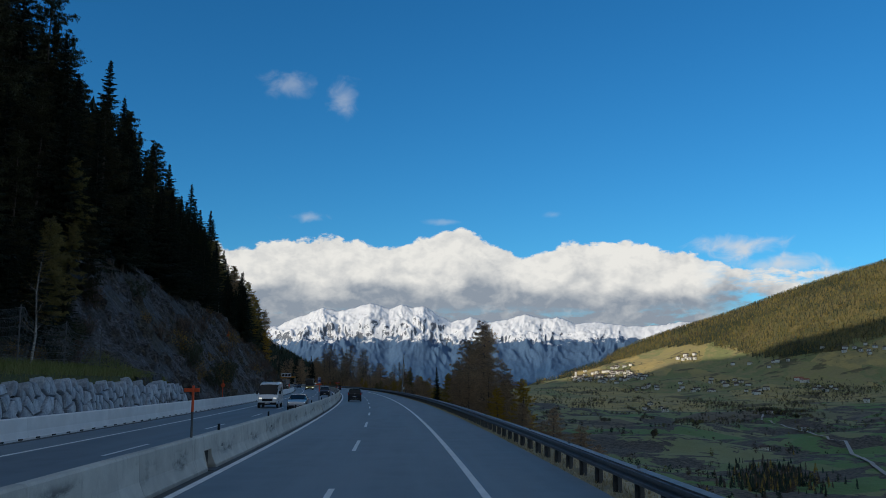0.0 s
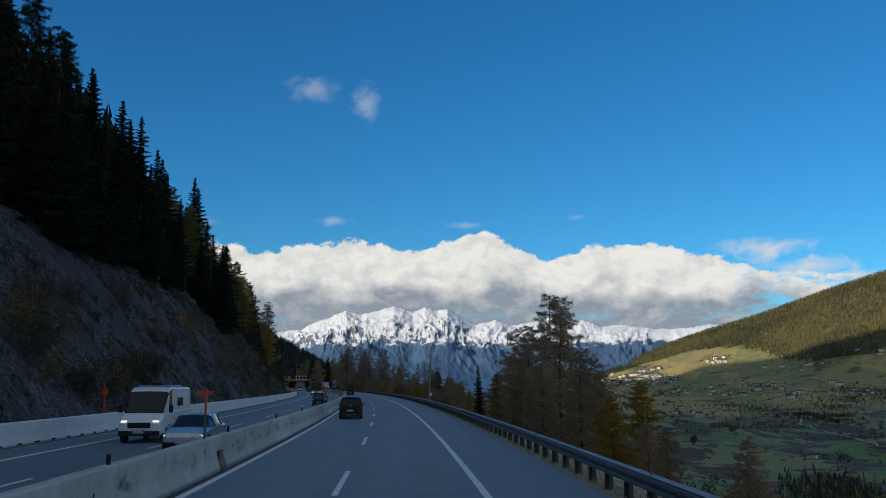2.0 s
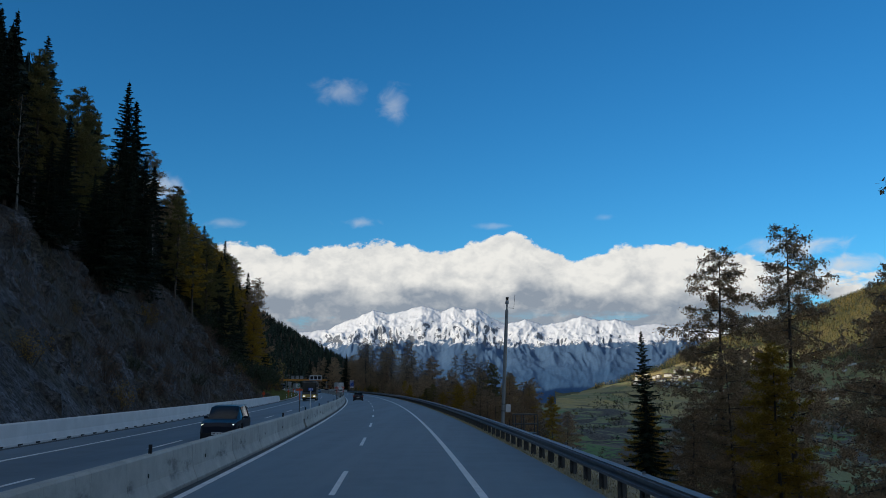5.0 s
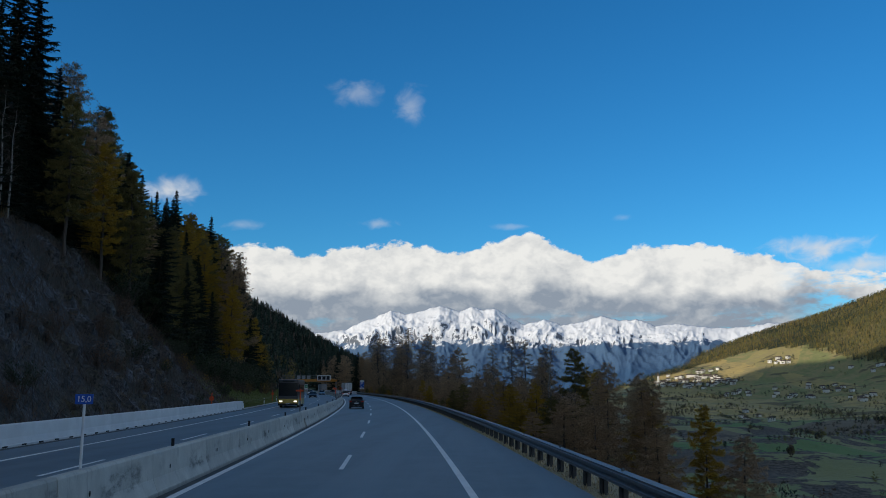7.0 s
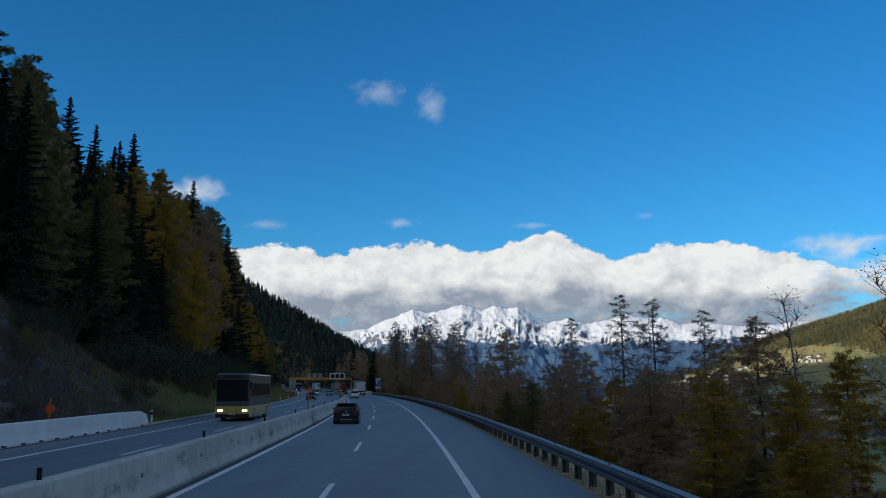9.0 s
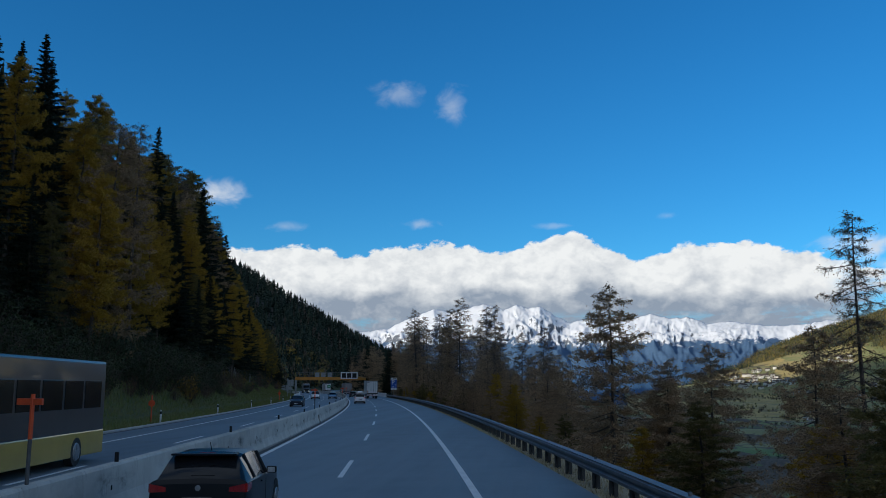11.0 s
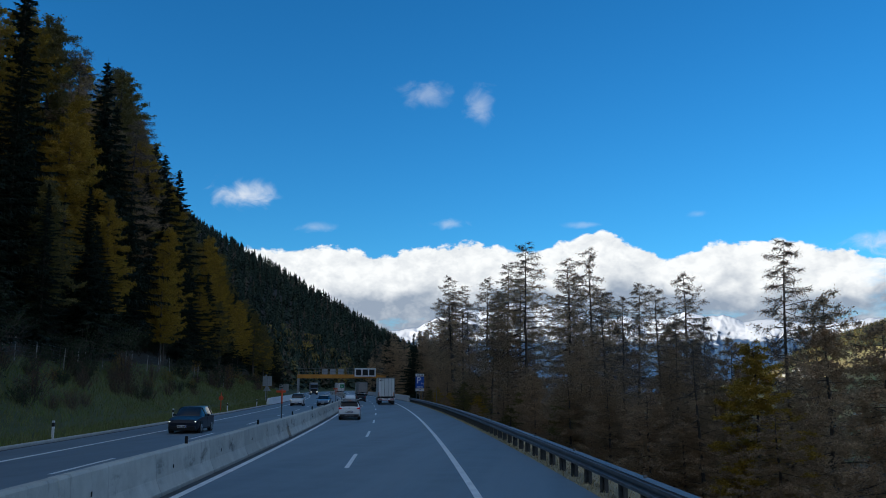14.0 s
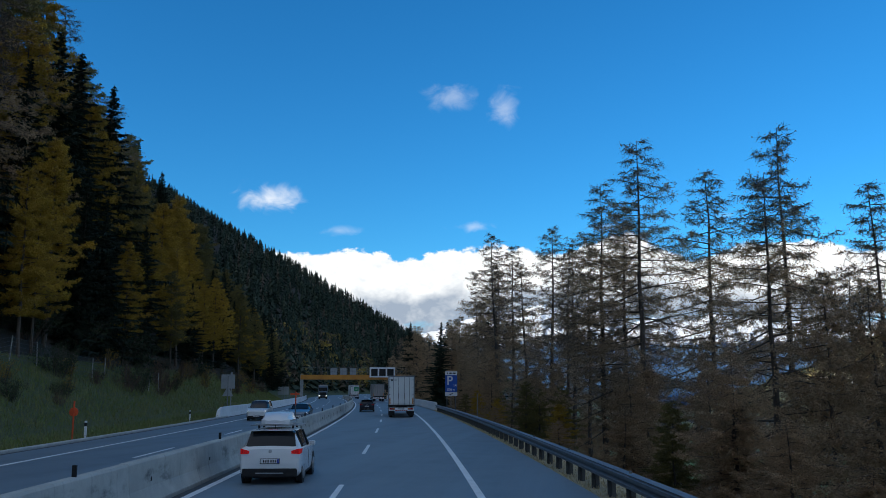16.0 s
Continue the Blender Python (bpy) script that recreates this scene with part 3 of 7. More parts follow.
# ---- the land ----
def build_land():
    """One sheet of ground from behind the camera to the far valley."""
    ss = np.concatenate([np.arange(-3000, -200, 70.0), np.arange(-200, -40, 16.0), np.arange(-40, 640, 3.0), np.arange(640, 1300, 12.0), np.arange(1300, 2200, 40.0), np.arange(2200, 4601, 120.0)])
    left = np.concatenate([[-1950, -1900, -1750, -1600, -1450, -1300, -1150, -1000, -900, -800], np.arange(-720, -200, 40.0), np.arange(-200, -60, 10.0), np.arange(-60, -19, 1.6)])
    mid = np.array([-18.9, -17.3, -17.1, -10, 0, 4.7, 4.85, 5.8, 6.7])
    right = np.concatenate([np.arange(8, 60, 2.5), np.arange(60, 200, 10.0), np.arange(200, 900, 30.0), np.arange(900, 4600, 130.0)])
    dd = np.concatenate([left, mid, right])
    S, D = np.meshgrid(ss, dd, indexing="ij")
    Z = ground_height(S, D)
    X, Y = land(S, D)
    n, k = S.shape
    verts = np.stack([X, Y, Z], -1).reshape(-1, 3)
    faces, index = [], []
    for i in range(n - 1):
        sm = (ss[i] + ss[i + 1]) / 2
        for j in range(k - 1):
            a = i * k + j
            faces.append((a, a + 1, a + k + 1, a + k))
            dm = (dd[j] + dd[j + 1]) / 2
            if dm < -18.9:
                near = -dm - 18.9
                rocky = 74 < sm < 240 and near < 14
                grassy = (sm < 77 and near < 8) or (sm >= 285 and near < 10.5)
                index.append(1 if grassy else 2 if rocky else 0)
            elif dm < 8:
                index.append(4 if dm > 4.5 else 1)
            else:
                index.append(3 if dm > 46 else 0)
    me = mesh_of("ground", verts, faces, [M["soil"], M["verge"], M["rock"], M["valley"], M["straw"]], True, index)
    thing("ground", "steep wooded mountainside falling to valley meadows", "ground", kind="structure", mesh=me)


def polar_height(az, el, r):
    return r * np.tan(np.radians(el)) + 2.7


def build_rock_face():
    """The blasted cutting above the barrier, broken by ledges and gullies."""
    ss, uu = np.arange(68.0, 292.0, 0.55), np.concatenate([np.arange(0.35, 12.6, 0.36), np.arange(12.6, 17.0, 0.7)])
    verts = []
    for s in ss:
        wob = 0.8 * float(waves(s, 0.0, 23.0, 1.0))
        for u in uu:
            d = -18.9 - u
            z = ground_z(s, d)
            x, y, _ = road(s, d)
            p = Vector((float(x) * 0.22, float(y) * 0.22, z * 0.11))
            n = noise.ridged_multi_fractal(p, 0.9, 2.1, 6, 1.0, 2.0) - 1.0
            q = noise.turbulence(p * 4.0, 4, False) - 0.5
            fade = min(1.0, u / 1.2) * min(1.0, max(0.0, (17.0 - u) / 3.5)) * min(1.0, max(0.0, (s - 68) / 8)) * min(1.0, max(0.0, (292 - s) / 25))
            r2 = noise.turbulence(p * 11.0, 3, True) - 0.5
            out = (1.15 * n + 0.95 * q + 0.42 * r2 + 0.4 * wob) * fade
            h = float(np.interp(s, _S, _H))
            verts.append((float(x) + out * 0.78 * math.cos(h), float(y) + out * 0.78 * math.sin(h), z + 0.10 * fade - 0.02 + out * 0.5))
    n, k = len(ss), len(uu)
    faces = [(i * k + j, (i + 1) * k + j, (i + 1) * k + j + 1, i * k + j + 1) for i in range(n - 1) for j in range(k - 1)]
    me = mesh_of("rock_face", verts, faces, M["rock"], False)
    thing("rock_face", "steep grey blasted rock face with earthy gullies", "rock face", kind="structure", mesh=me)


def wood_edge(az):
    """Where the woods of the far hill end, as degrees of height over azimuth from the road's start."""
    return np.interp(az, [6, 9, 11, 13, 15, 17, 19, 20.5, 22, 24.3, 27, 29.5, 34, 60], [-0.8, -0.05, 0.42, 1.1, 1.65, 2.1, 2.3, 2.05, 1.5, 1.35, 1.9, 2.65, 3.5, 6.0])


def build_far_hill():
    """The broad sunlit spur on the other side of the valley."""
    A = np.array([6.0, 8.5, 10.4, 12.6, 14.7, 17.6, 20.7, 24.4, 27.0, 29.8, 34, 40, 50, 62])
    E = np.array([-0.9, 0.1, 0.72, 1.58, 2.36, 3.35, 4.25, 5.55, 6.35, 7.1, 8.2, 9.2, 10.0, 10.0])
    az = np.concatenate([np.arange(6, 34, 0.14), np.arange(34, 62, 0.6)])
    rr = np.concatenate([np.arange(2300, 4480, 36.0), [4520, 4700, 4900]])
    AZ, RR = np.meshgrid(az, rr, indexing="ij")
    top = polar_height(AZ, np.interp(AZ, A, E), 4400.0)
    t = np.clip((RR - 2300) / 2100, 0, 1)
    base = -100 + 105 * t**0.9 + 40 * t * step(AZ, 14, 30)
    Z = base + np.maximum(top - base, 0) * step(t, 0.50, 1.10) / step(1.0, 0.50, 1.10)
    X, Y = RR * np.sin(np.radians(AZ)), RR * np.cos(np.radians(AZ))
    Z = Z + (waves(X, Y, 520.0, 1.0) * 16 + waves(X, Y, 170.0, 4.0) * 5) * step(t, 0.05, 0.4) * step(t, 1.02, 0.72)
    Z = np.where(RR > 4500, Z - (RR - 4480) * 0.6, Z)
    n, k = AZ.shape
    faces = [(i * k + j, i * k + j + 1, (i + 1) * k + j + 1, (i + 1) * k + j) for i in range(n - 1) for j in range(k - 1)]
    el = np.degrees(np.arctan2(Z - 2.7, RR))
    wooded = (el + 0.10 * waves(X, Y, 130.0, 4.0) > wood_edge(AZ)).ravel()
    index = [0 if wooded[f[0]] else 1 for f in faces]
    me = mesh_of("hillside", np.stack([X, Y, Z], -1).reshape(-1, 3), [f[::-1] for f in faces], [M["hill"], M["pasture"]], True, index)
    thing("far_hillside", "sunlit hillside of larch woods above village pastures", "hillside", kind="structure", mesh=me)
    return az, rr, Z


def build_mountains():
    """The snow-covered range that closes the valley."""
    tops = [(-40, 2.0), (-24, 2.6), (-14, 2.9), (-9.7, 3.35), (-8.4, 3.55), (-7.4, 4.03), (-5.5, 4.78), (-4.5, 4.54), (-3.35, 4.8), (-2.45, 5.13), (-1.15, 4.7), (-0.35, 5.0),
            (0.4, 4.8), (1.1, 4.95), (2.0, 4.35), (2.95, 3.86), (4.2, 4.18), (5.4, 3.82), (6.7, 4.03), (7.8, 4.36), (9.0, 4.05), (9.9, 4.14), (11.1, 3.73),
            (12.5, 3.8), (13.7, 3.6), (15.1, 3.5), (16.5, 3.55), (17.7, 3.74), (20, 3.5), (26, 3.2), (40, 3.0)]
    A, E = np.array(tops).T
    az = np.concatenate([np.arange(-40, -11, 0.5), np.arange(-11, 21, 0.055), np.arange(21, 40, 0.5)])
    tt = np.linspace(0, 1, 96)
    verts = []
    base_r, top_r = 3650.0, 4720.0
    for a in az:
        e = float(np.interp(a, A, E))
        peak = polar_height(a, e, top_r)
        for t in tt:
            r = base_r + (top_r - base_r) * t
            x, y = r * math.sin(radians(a)), r * math.cos(radians(a))
            bend = noise.noise(Vector((a * 0.35, t * 2.2, 1.0)))
            c = a + 1.1 * bend
            big = noise.ridged_multi_fractal(Vector((c * 0.40, t * 2.6, 3.7)), 0.95, 2.1, 4, 1.0, 2.0) - 1.0
            mid = noise.ridged_multi_fractal(Vector((c * 1.3, t * 9.0, 9.1)), 0.75, 2.1, 7, 1.0, 2.0) - 1.0
            w = min(1.0, 3.2 * (1 - t)) * (0.22 + 0.78 * float(step(t, 0.38, 0.74)))
            z = -110 + (peak + 110) * t**1.12 + big * 54 * w + mid * (13 * w + 5 * t)
            verts.append((x, y, z))
    for a in az:
        r = 4880.0
        verts.append((r * math.sin(radians(a)), r * math.cos(radians(a)), -150))
    n, k = len(az), len(tt)
    faces = [(i * k + j, (i + 1) * k + j, (i + 1) * k + j + 1, i * k + j + 1) for i in range(n - 1) for j in range(k - 1)]
    o = n * k
    faces += [(i * k + k - 1, (i + 1) * k + k - 1, o + i + 1, o + i) for i in range(n - 1)]
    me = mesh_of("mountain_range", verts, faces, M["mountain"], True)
    thing("mountain_range", "snow-covered rocky mountain range closing the valley", "mountains", kind="structure", mesh=me)


build_land()
build_rock_face()
FAR = build_far_hill()
build_mountains()


# ---- the motorway ----
ROAD_S0, ROAD_S1 = -60.0, 900.0


def build_road():
    me = profile_run("road", [(-17.0, 0.0), (4.75, 0.0), (4.75, -0.3), (-17.0, -0.3)], ROAD_S0, ROAD_S1, 4.0, M["asphalt"])
    road_ob = thing("road", "dark grey asphalt motorway with two carriageways", "road", kind="structure", mesh=me)
    # edge lines
    for d, w, s0, s1 in ((1.78, 0.20, -60, 900), (-5.62, 0.20, -60, 900), (-14.55, 0.20, -60, 900), (-7.25, 0.15, -60, 900)):
        me = profile_run("edge_line", [(d - w / 2, 0.001), (d - w / 2, 0.005), (d + w / 2, 0.005), (d + w / 2, 0.001)], s0, s1, 4.0, M["paint"])
        child("edge_line", me, road_ob, None, "solid white edge line")
    # dark strip beside the median; the left one paints the shaded gap at the barrier
    for d0, d1 in ((-5.98, -5.76), (-17.2, -16.8)):
        child("gutter", profile_run("gutter", [(d0, -0.02), (d0, 0.004), (d1, 0.004), (d1, -0.02)], -60, 640, 4.0, M["gutter"]), road_ob, None, "dark strip with painted shade along the barrier foot")
    dash = box("lane_dash", 0.15, 6.0, 0.006, M["paint"])
    first = 22.5                                          # far end of a dash at the start
    for d in (-1.95, -10.95):
        s = first - 3.0 - 72 + (16.3 if d < -5 else 0.0)
        while s < 640:
            child("lane_dash", dash, road_ob, at(s, d, 0.004))
            s += 18.0


build_road()


def barrier_element(length, h, wide, top, material, hole=0.0):
    """A precast concrete safety barrier with a flared foot and chamfered ends; hole: length of the opening at its far end's foot."""
    half = [(wide / 2, 0.0), (wide / 2, 0.10), (wide / 2 - 0.03, 0.13), (top / 2 + 0.065, h * 0.34), (top / 2 + 0.045, h * 0.40), (top / 2 + 0.005, h - 0.05), (top / 2 - 0.03, h)]
    verts, faces = [], []
    ys = [-length / 2, -length / 2 + 0.025, length / 2 - 0.025, length / 2]
    if hole:
        ys = ys[:2] + [length / 2 - hole - 0.06, length / 2 - hole] + ys[2:]
    n = 2 * len(half)
    for i, y in enumerate(ys):
        k = 0.93 if i in (0, len(ys) - 1) else 1.0
        ring = half
        if hole and i >= 3:      # the foot is cut away up to the slanted lintel
            ring = [(top / 2 + 0.045, 0.60), (top / 2 + 0.044, 0.61), (top / 2 + 0.042, 0.62), (top / 2 + 0.04, 0.64), (top / 2 + 0.035, 0.68), half[5], half[6]]
        ring = ring + [(-x, z) for x, z in reversed(ring)]
        verts += [(x * k, y, z * (0.99 if k < 1 and z > 0.5 else 1.0)) for x, z in ring]
    for i in range(len(ys) - 1):
        faces += [(i * n + j, i * n + (j + 1) % n, (i + 1) * n + (j + 1) % n, (i + 1) * n + j) for j in range(n)]
    m = (len(ys) - 1) * n
    faces += [tuple(range(n - 1, -1, -1)), tuple(range(m, m + n))]
    return mesh_of("barrier_element", verts, [f[::-1] for f in faces], material)


def build_barriers():
    med = thing("median_barrier", "weathered concrete barrier between the carriageways", "barrier", kind="structure")
    long_el = barrier_element(5.97, 1.06, 0.62, 0.24, M["concrete"])
    rng_b = random.Random(3)
    s = -24.6
    gaps = [26.0 + 49.8 * i - 0.4 for i in range(-1, 14)]
    lug = box("lifting_slot", 0.02, 0.045, 0.10, M["dark"], 0.006, (0.186, 0, 0.60))
    while s < 640:
        g = next((v for v in gaps if s <= v < s + 6.0), None)
        if g is not None and g - s > 0.4:
            # a shorter unit up to the drain, then one whose foot is open
            ln = g - s
            child("barrier_element", barrier_element(ln - 0.03, 1.06, 0.62, 0.24, M["concrete"]), med, at(s + ln / 2, -6.28))
            child("barrier_element", barrier_element(2.57, 1.06, 0.62, 0.24, M["concrete"], 1.15), med, at(g + 1.3, -6.28))
            # a solid near-black block gives the hollow its shade
            child("drain_well", box("drain_well", 0.34, 1.12, 0.55, M["dark"], 0.01, (-0.12, 0, 0.28)), med, at(g + 2.0, -6.28), "dark fill for the shade in the drain opening")
            child("drain_grate", box("drain_grate", 0.36, 1.0, 0.03, M["post"], 0.004, (0.28, 0, 0.012)), med, at(g + 2.0, -6.28))
            s = g + 2.6
            continue
        child("barrier_element", long_el, med, at(s + 3.0, -6.28, rng_b.uniform(-0.008, 0.008), rng_b.uniform(-0.12, 0.12)))
        for y in (1.5,):
            child("lifting_slot", lug, med, at(s + y, -6.28))
        s += 6.0
    side = thing("roadside_barrier", "pale concrete barrier along the mountain side", "barrier", kind="structure")
    el = barrier_element(5.97, 1.02, 0.56, 0.26, M["concrete_new"])
    slot = box("drain_slot", 0.05, 0.42, 0.07, M["dark"], 0, (0.30, 0, 0.06))
    for s0, s1 in ((-24.0, 270.0), (466.0, 640.0)):
        s = s0
        while s < s1 - 0.1:
            child("barrier_element", el, side, at(s + 3, -17.5))
            if s < 290:
                for k in (0.0, 2.0, 4.0):
                    child("drain_slot", slot, side, at(s + 1 + k, -17.5))
            s += 6.0
    # sloped end pieces
    for s, turn in ((273.0, 0), (463.0, 180)):
        bm = bmesh.new()
        pts = [(-3, 0.28, 0), (-3, -0.28, 0), (-3, -0.13, 1.02), (-3, 0.13, 1.02), (1.2, -0.13, 0.98), (1.2, 0.13, 0.98), (2.6, -0.13, 0.75), (2.6, 0.13, 0.75), (3.1, -0.2, 0.0), (3.1, 0.2, 0.0)]
        vs = [bm.verts.new((y, x, z)) for x, y, z in pts]
        bmesh.ops.convex_hull(bm, input=vs)
        child("end_piece", bm_mesh("end_piece", bm, M["concrete_new"]), side, at(s, -17.5, 0, turn))
    # the wall that follows the guard rail beyond the parking sign
    far = thing("roadside_wall", "pale concrete barrier beyond the guard rail end", "barrier", kind="structure")
    s = 489.0
    while s < 620:
        child("barrier_element", el, far, at(s + 3, 5.2))
        s += 6.0
    # kerb on the mountain side
    me = profile_run("kerb", [(-17.35, -0.1), (-17.35, 0.12), (-17.05, 0.12), (-17.0, -0.1)], 274, 463, 3.0, M["concrete"])
    thing("kerb", "low grey concrete kerb beside the carriageway", "kerb", kind="structure", mesh=me)


build_barriers()


def build_guard_rail():
    rail = thing("guard_rail", "galvanised steel guard rail on dark posts", "guard rail", kind="structure")
    wbeam = [(5.10, 0.68), (5.02, 0.66), (5.02, 0.59), (5.09, 0.55), (5.09, 0.51), (5.02, 0.47), (5.02, 0.40), (5.10, 0.38),
             (5.11, 0.39), (5.035, 0.41), (5.035, 0.46), (5.105, 0.50), (5.105, 0.56), (5.035, 0.60), (5.035, 0.65), (5.10, 0.665)]
    cap = [(5.06, 0.685), (5.06, 0.71), (5.30, 0.71), (5.34, 0.67), (5.33, 0.67), (5.295, 0.695), (5.08, 0.695)]
    s = -40.0
    while s < 486:
        child("rail", profile_run("rail", wbeam, s, s + 16.0, 4.0, M["steel"]), rail, None, "corrugated steel rail")
        child("cap_rail", profile_run("cap_rail", cap, s, s + 16.0, 4.0, M["steel"]), rail)
        s += 16.0
    bm = bmesh.new()
    box_into(bm, 0.0, 0, 0.28, 0.012, 0.12, 0.74)
    box_into(bm, -0.05, 0.05, 0.28, 0.10, 0.012, 0.74)
    box_into(bm, 0.05, -0.05, 0.28, 0.10, 0.012, 0.74)
    post = bm_mesh("post", bm, M["post"])
    s = -38.0
    while s < 488:
        child("post", post, rail, at(s, 5.2, -0.1))
        s += 2.0
    refl = box("reflector", 0.07, 0.03, 0.07, M["steel"], 0, (0, 0, 0.74))
    for s in np.arange(-20, 488, 8.0):
        child("reflector", refl, rail, at(float(s), 5.2))


build_guard_rail()

# ---- plants ----
class Tris:
    """Collects triangles and tubes for one mesh."""

    def __init__(self):
        self.v, self.f = [], []

    def tri(self, a, b, c):
        n = len(self.v)
        self.v += [a, b, c]
        self.f.append((n, n + 1, n + 2))

    def blade(self, base, tip, width, rng):
        """A thin pointed blade from base to tip."""
        d = tip - base
        side = d.cross(Vector((rng.uniform(-1, 1), rng.uniform(-1, 1), rng.uniform(-1, 1))))
        if side.length < 1e-6:
            return
        side = side.normalized() * width * 0.5
        self.tri(base - side, base + side, tip)

    def leaf(self, p, size, rng):
        a = Vector((rng.gauss(0, 1), rng.gauss(0, 1), rng.gauss(0, 1))).normalized() * size
        b = Vector((rng.gauss(0, 1), rng.gauss(0, 1), rng.gauss(0, 1))).normalized() * size
        self.tri(p, p + a, p + (a + b) * 0.6)

    def tube(self, pts, radii, sides=3):
        n0 = len(self.v)
        for i, p in enumerate(pts):
            d = (pts[min(i + 1, len(pts) - 1)] - pts[max(i - 1, 0)]).normalized()
            u = d.orthogonal().normalized()
            w = d.cross(u)
            for k in range(sides):
                a = 6.2832 * k / sides
                self.v.append(p + (u * math.cos(a) + w * math.sin(a)) * radii[i])
        for i in range(len(pts) - 1):
            for k in range(sides):
                a, b = n0 + i * sides + k, n0 + i * sides + (k + 1) % sides
                self.f.append((a, b, b + sides, a + sides))

    def mesh(self, name, material):
        return mesh_of(name, self.v, self.f, material)


def trunk_line(h, lean, rng, n=9):
    pts, x, y = [], 0.0, 0.0
    for i in range(n):
        pts.append(Vector((x, y, h * i / (n - 1) - 0.4 * (i == 0))))
        x += rng.uniform(-1, 1) * lean
        y += rng.uniform(-1, 1) * lean
    return pts


def on_line(pts, t):
    f = min(max(t, 0.0), 0.9999) * (len(pts) - 1)
    i = int(f)
    return pts[i].lerp(pts[i + 1], f - i)


def larch_meshes(seed, h, count, needles, crown, bare, width=0.2, leaf=0.14, twigs=4):
    """Trunk and crown of a larch: thin spreading limbs with side sprays of hanging twigs and tufts of needles.
    crown: height fraction at which limbs begin; bare: fraction above which only twigs show."""
    rng = random.Random(seed)
    pts = trunk_line(h, h * 0.006, rng)
    wood, soft = Tris(), Tris()
    r0 = 0.09 + h * 0.0075
    wood.tube(pts, [r0 * (1 - 0.94 * i / 8) for i in range(9)], 7)
    up = Vector((0, 0, 1))
    for i in range(count):
        t = crown + (1 - crown) * ((i + rng.random()) / count) ** 0.92
        ln = (width * h * (1 - t) ** 0.62 + 0.5) * rng.choice((0.45, 0.7, 0.85, 1.0, 1.15)) * rng.uniform(0.85, 1.1)
        if t < crown + 0.14:
            ln *= rng.uniform(0.3, 0.9)
        az = i * 2.39996 + rng.uniform(-0.8, 0.8)
        out = Vector((math.cos(az), math.sin(az), 0))
        side = out.cross(up)
        base = on_line(pts, t)
        droop = rng.uniform(-0.55, 0.30) * (1 - 0.35 * t)
        bend = side * ln * rng.uniform(-0.16, 0.16)
        line = [base, base + out * ln * 0.36 + up * droop * ln * 0.45 + bend * 0.4, base + out * ln * 0.7 + up * droop * ln * 0.8 + bend, base + out * ln + up * (droop * ln * 0.6 + 0.08 * ln) + bend * 1.3]
        rb = 0.014 + 0.010 * ln
        wood.tube(line, [rb, rb * 0.7, rb * 0.45, 0.005], 3)
        m = int(5 + ln * 4.5)
        for k in range(m):
            q = 0.12 + 0.88 * (k + rng.random()) / m
            p = on_line(line, q)
            bl = (0.16 + ln * rng.uniform(0.10, 0.34)) * (1.15 - 0.6 * q)
            way = (side * rng.choice((-1, 1)) * rng.uniform(0.3, 1) + out * rng.uniform(0.2, 0.9) + up * rng.uniform(-0.7, 0.45)).normalized()
            end = p + way * bl
            wood.blade(p, end, 0.040, rng)
            for _ in range(twigs + int(bl * 3)):
                b0 = p.lerp(end, rng.uniform(0.1, 1.0))
                e0 = b0 + (way * rng.uniform(0.0, 0.5) + Vector((rng.gauss(0, 0.55), rng.gauss(0, 0.55), rng.uniform(-0.9, 0.45)))) * rng.uniform(0.16, 0.42)
                (wood if t > bare else soft).blade(b0, e0, 0.026, rng)
                for _ in range(needles if t < bare else needles // 2):
                    soft.leaf(b0.lerp(e0, rng.uniform(0.1, 1.0)) + Vector((rng.gauss(0, 0.04), rng.gauss(0, 0.04), rng.gauss(0, 0.05))), leaf * rng.uniform(0.7, 1.3), rng)
    return wood, soft


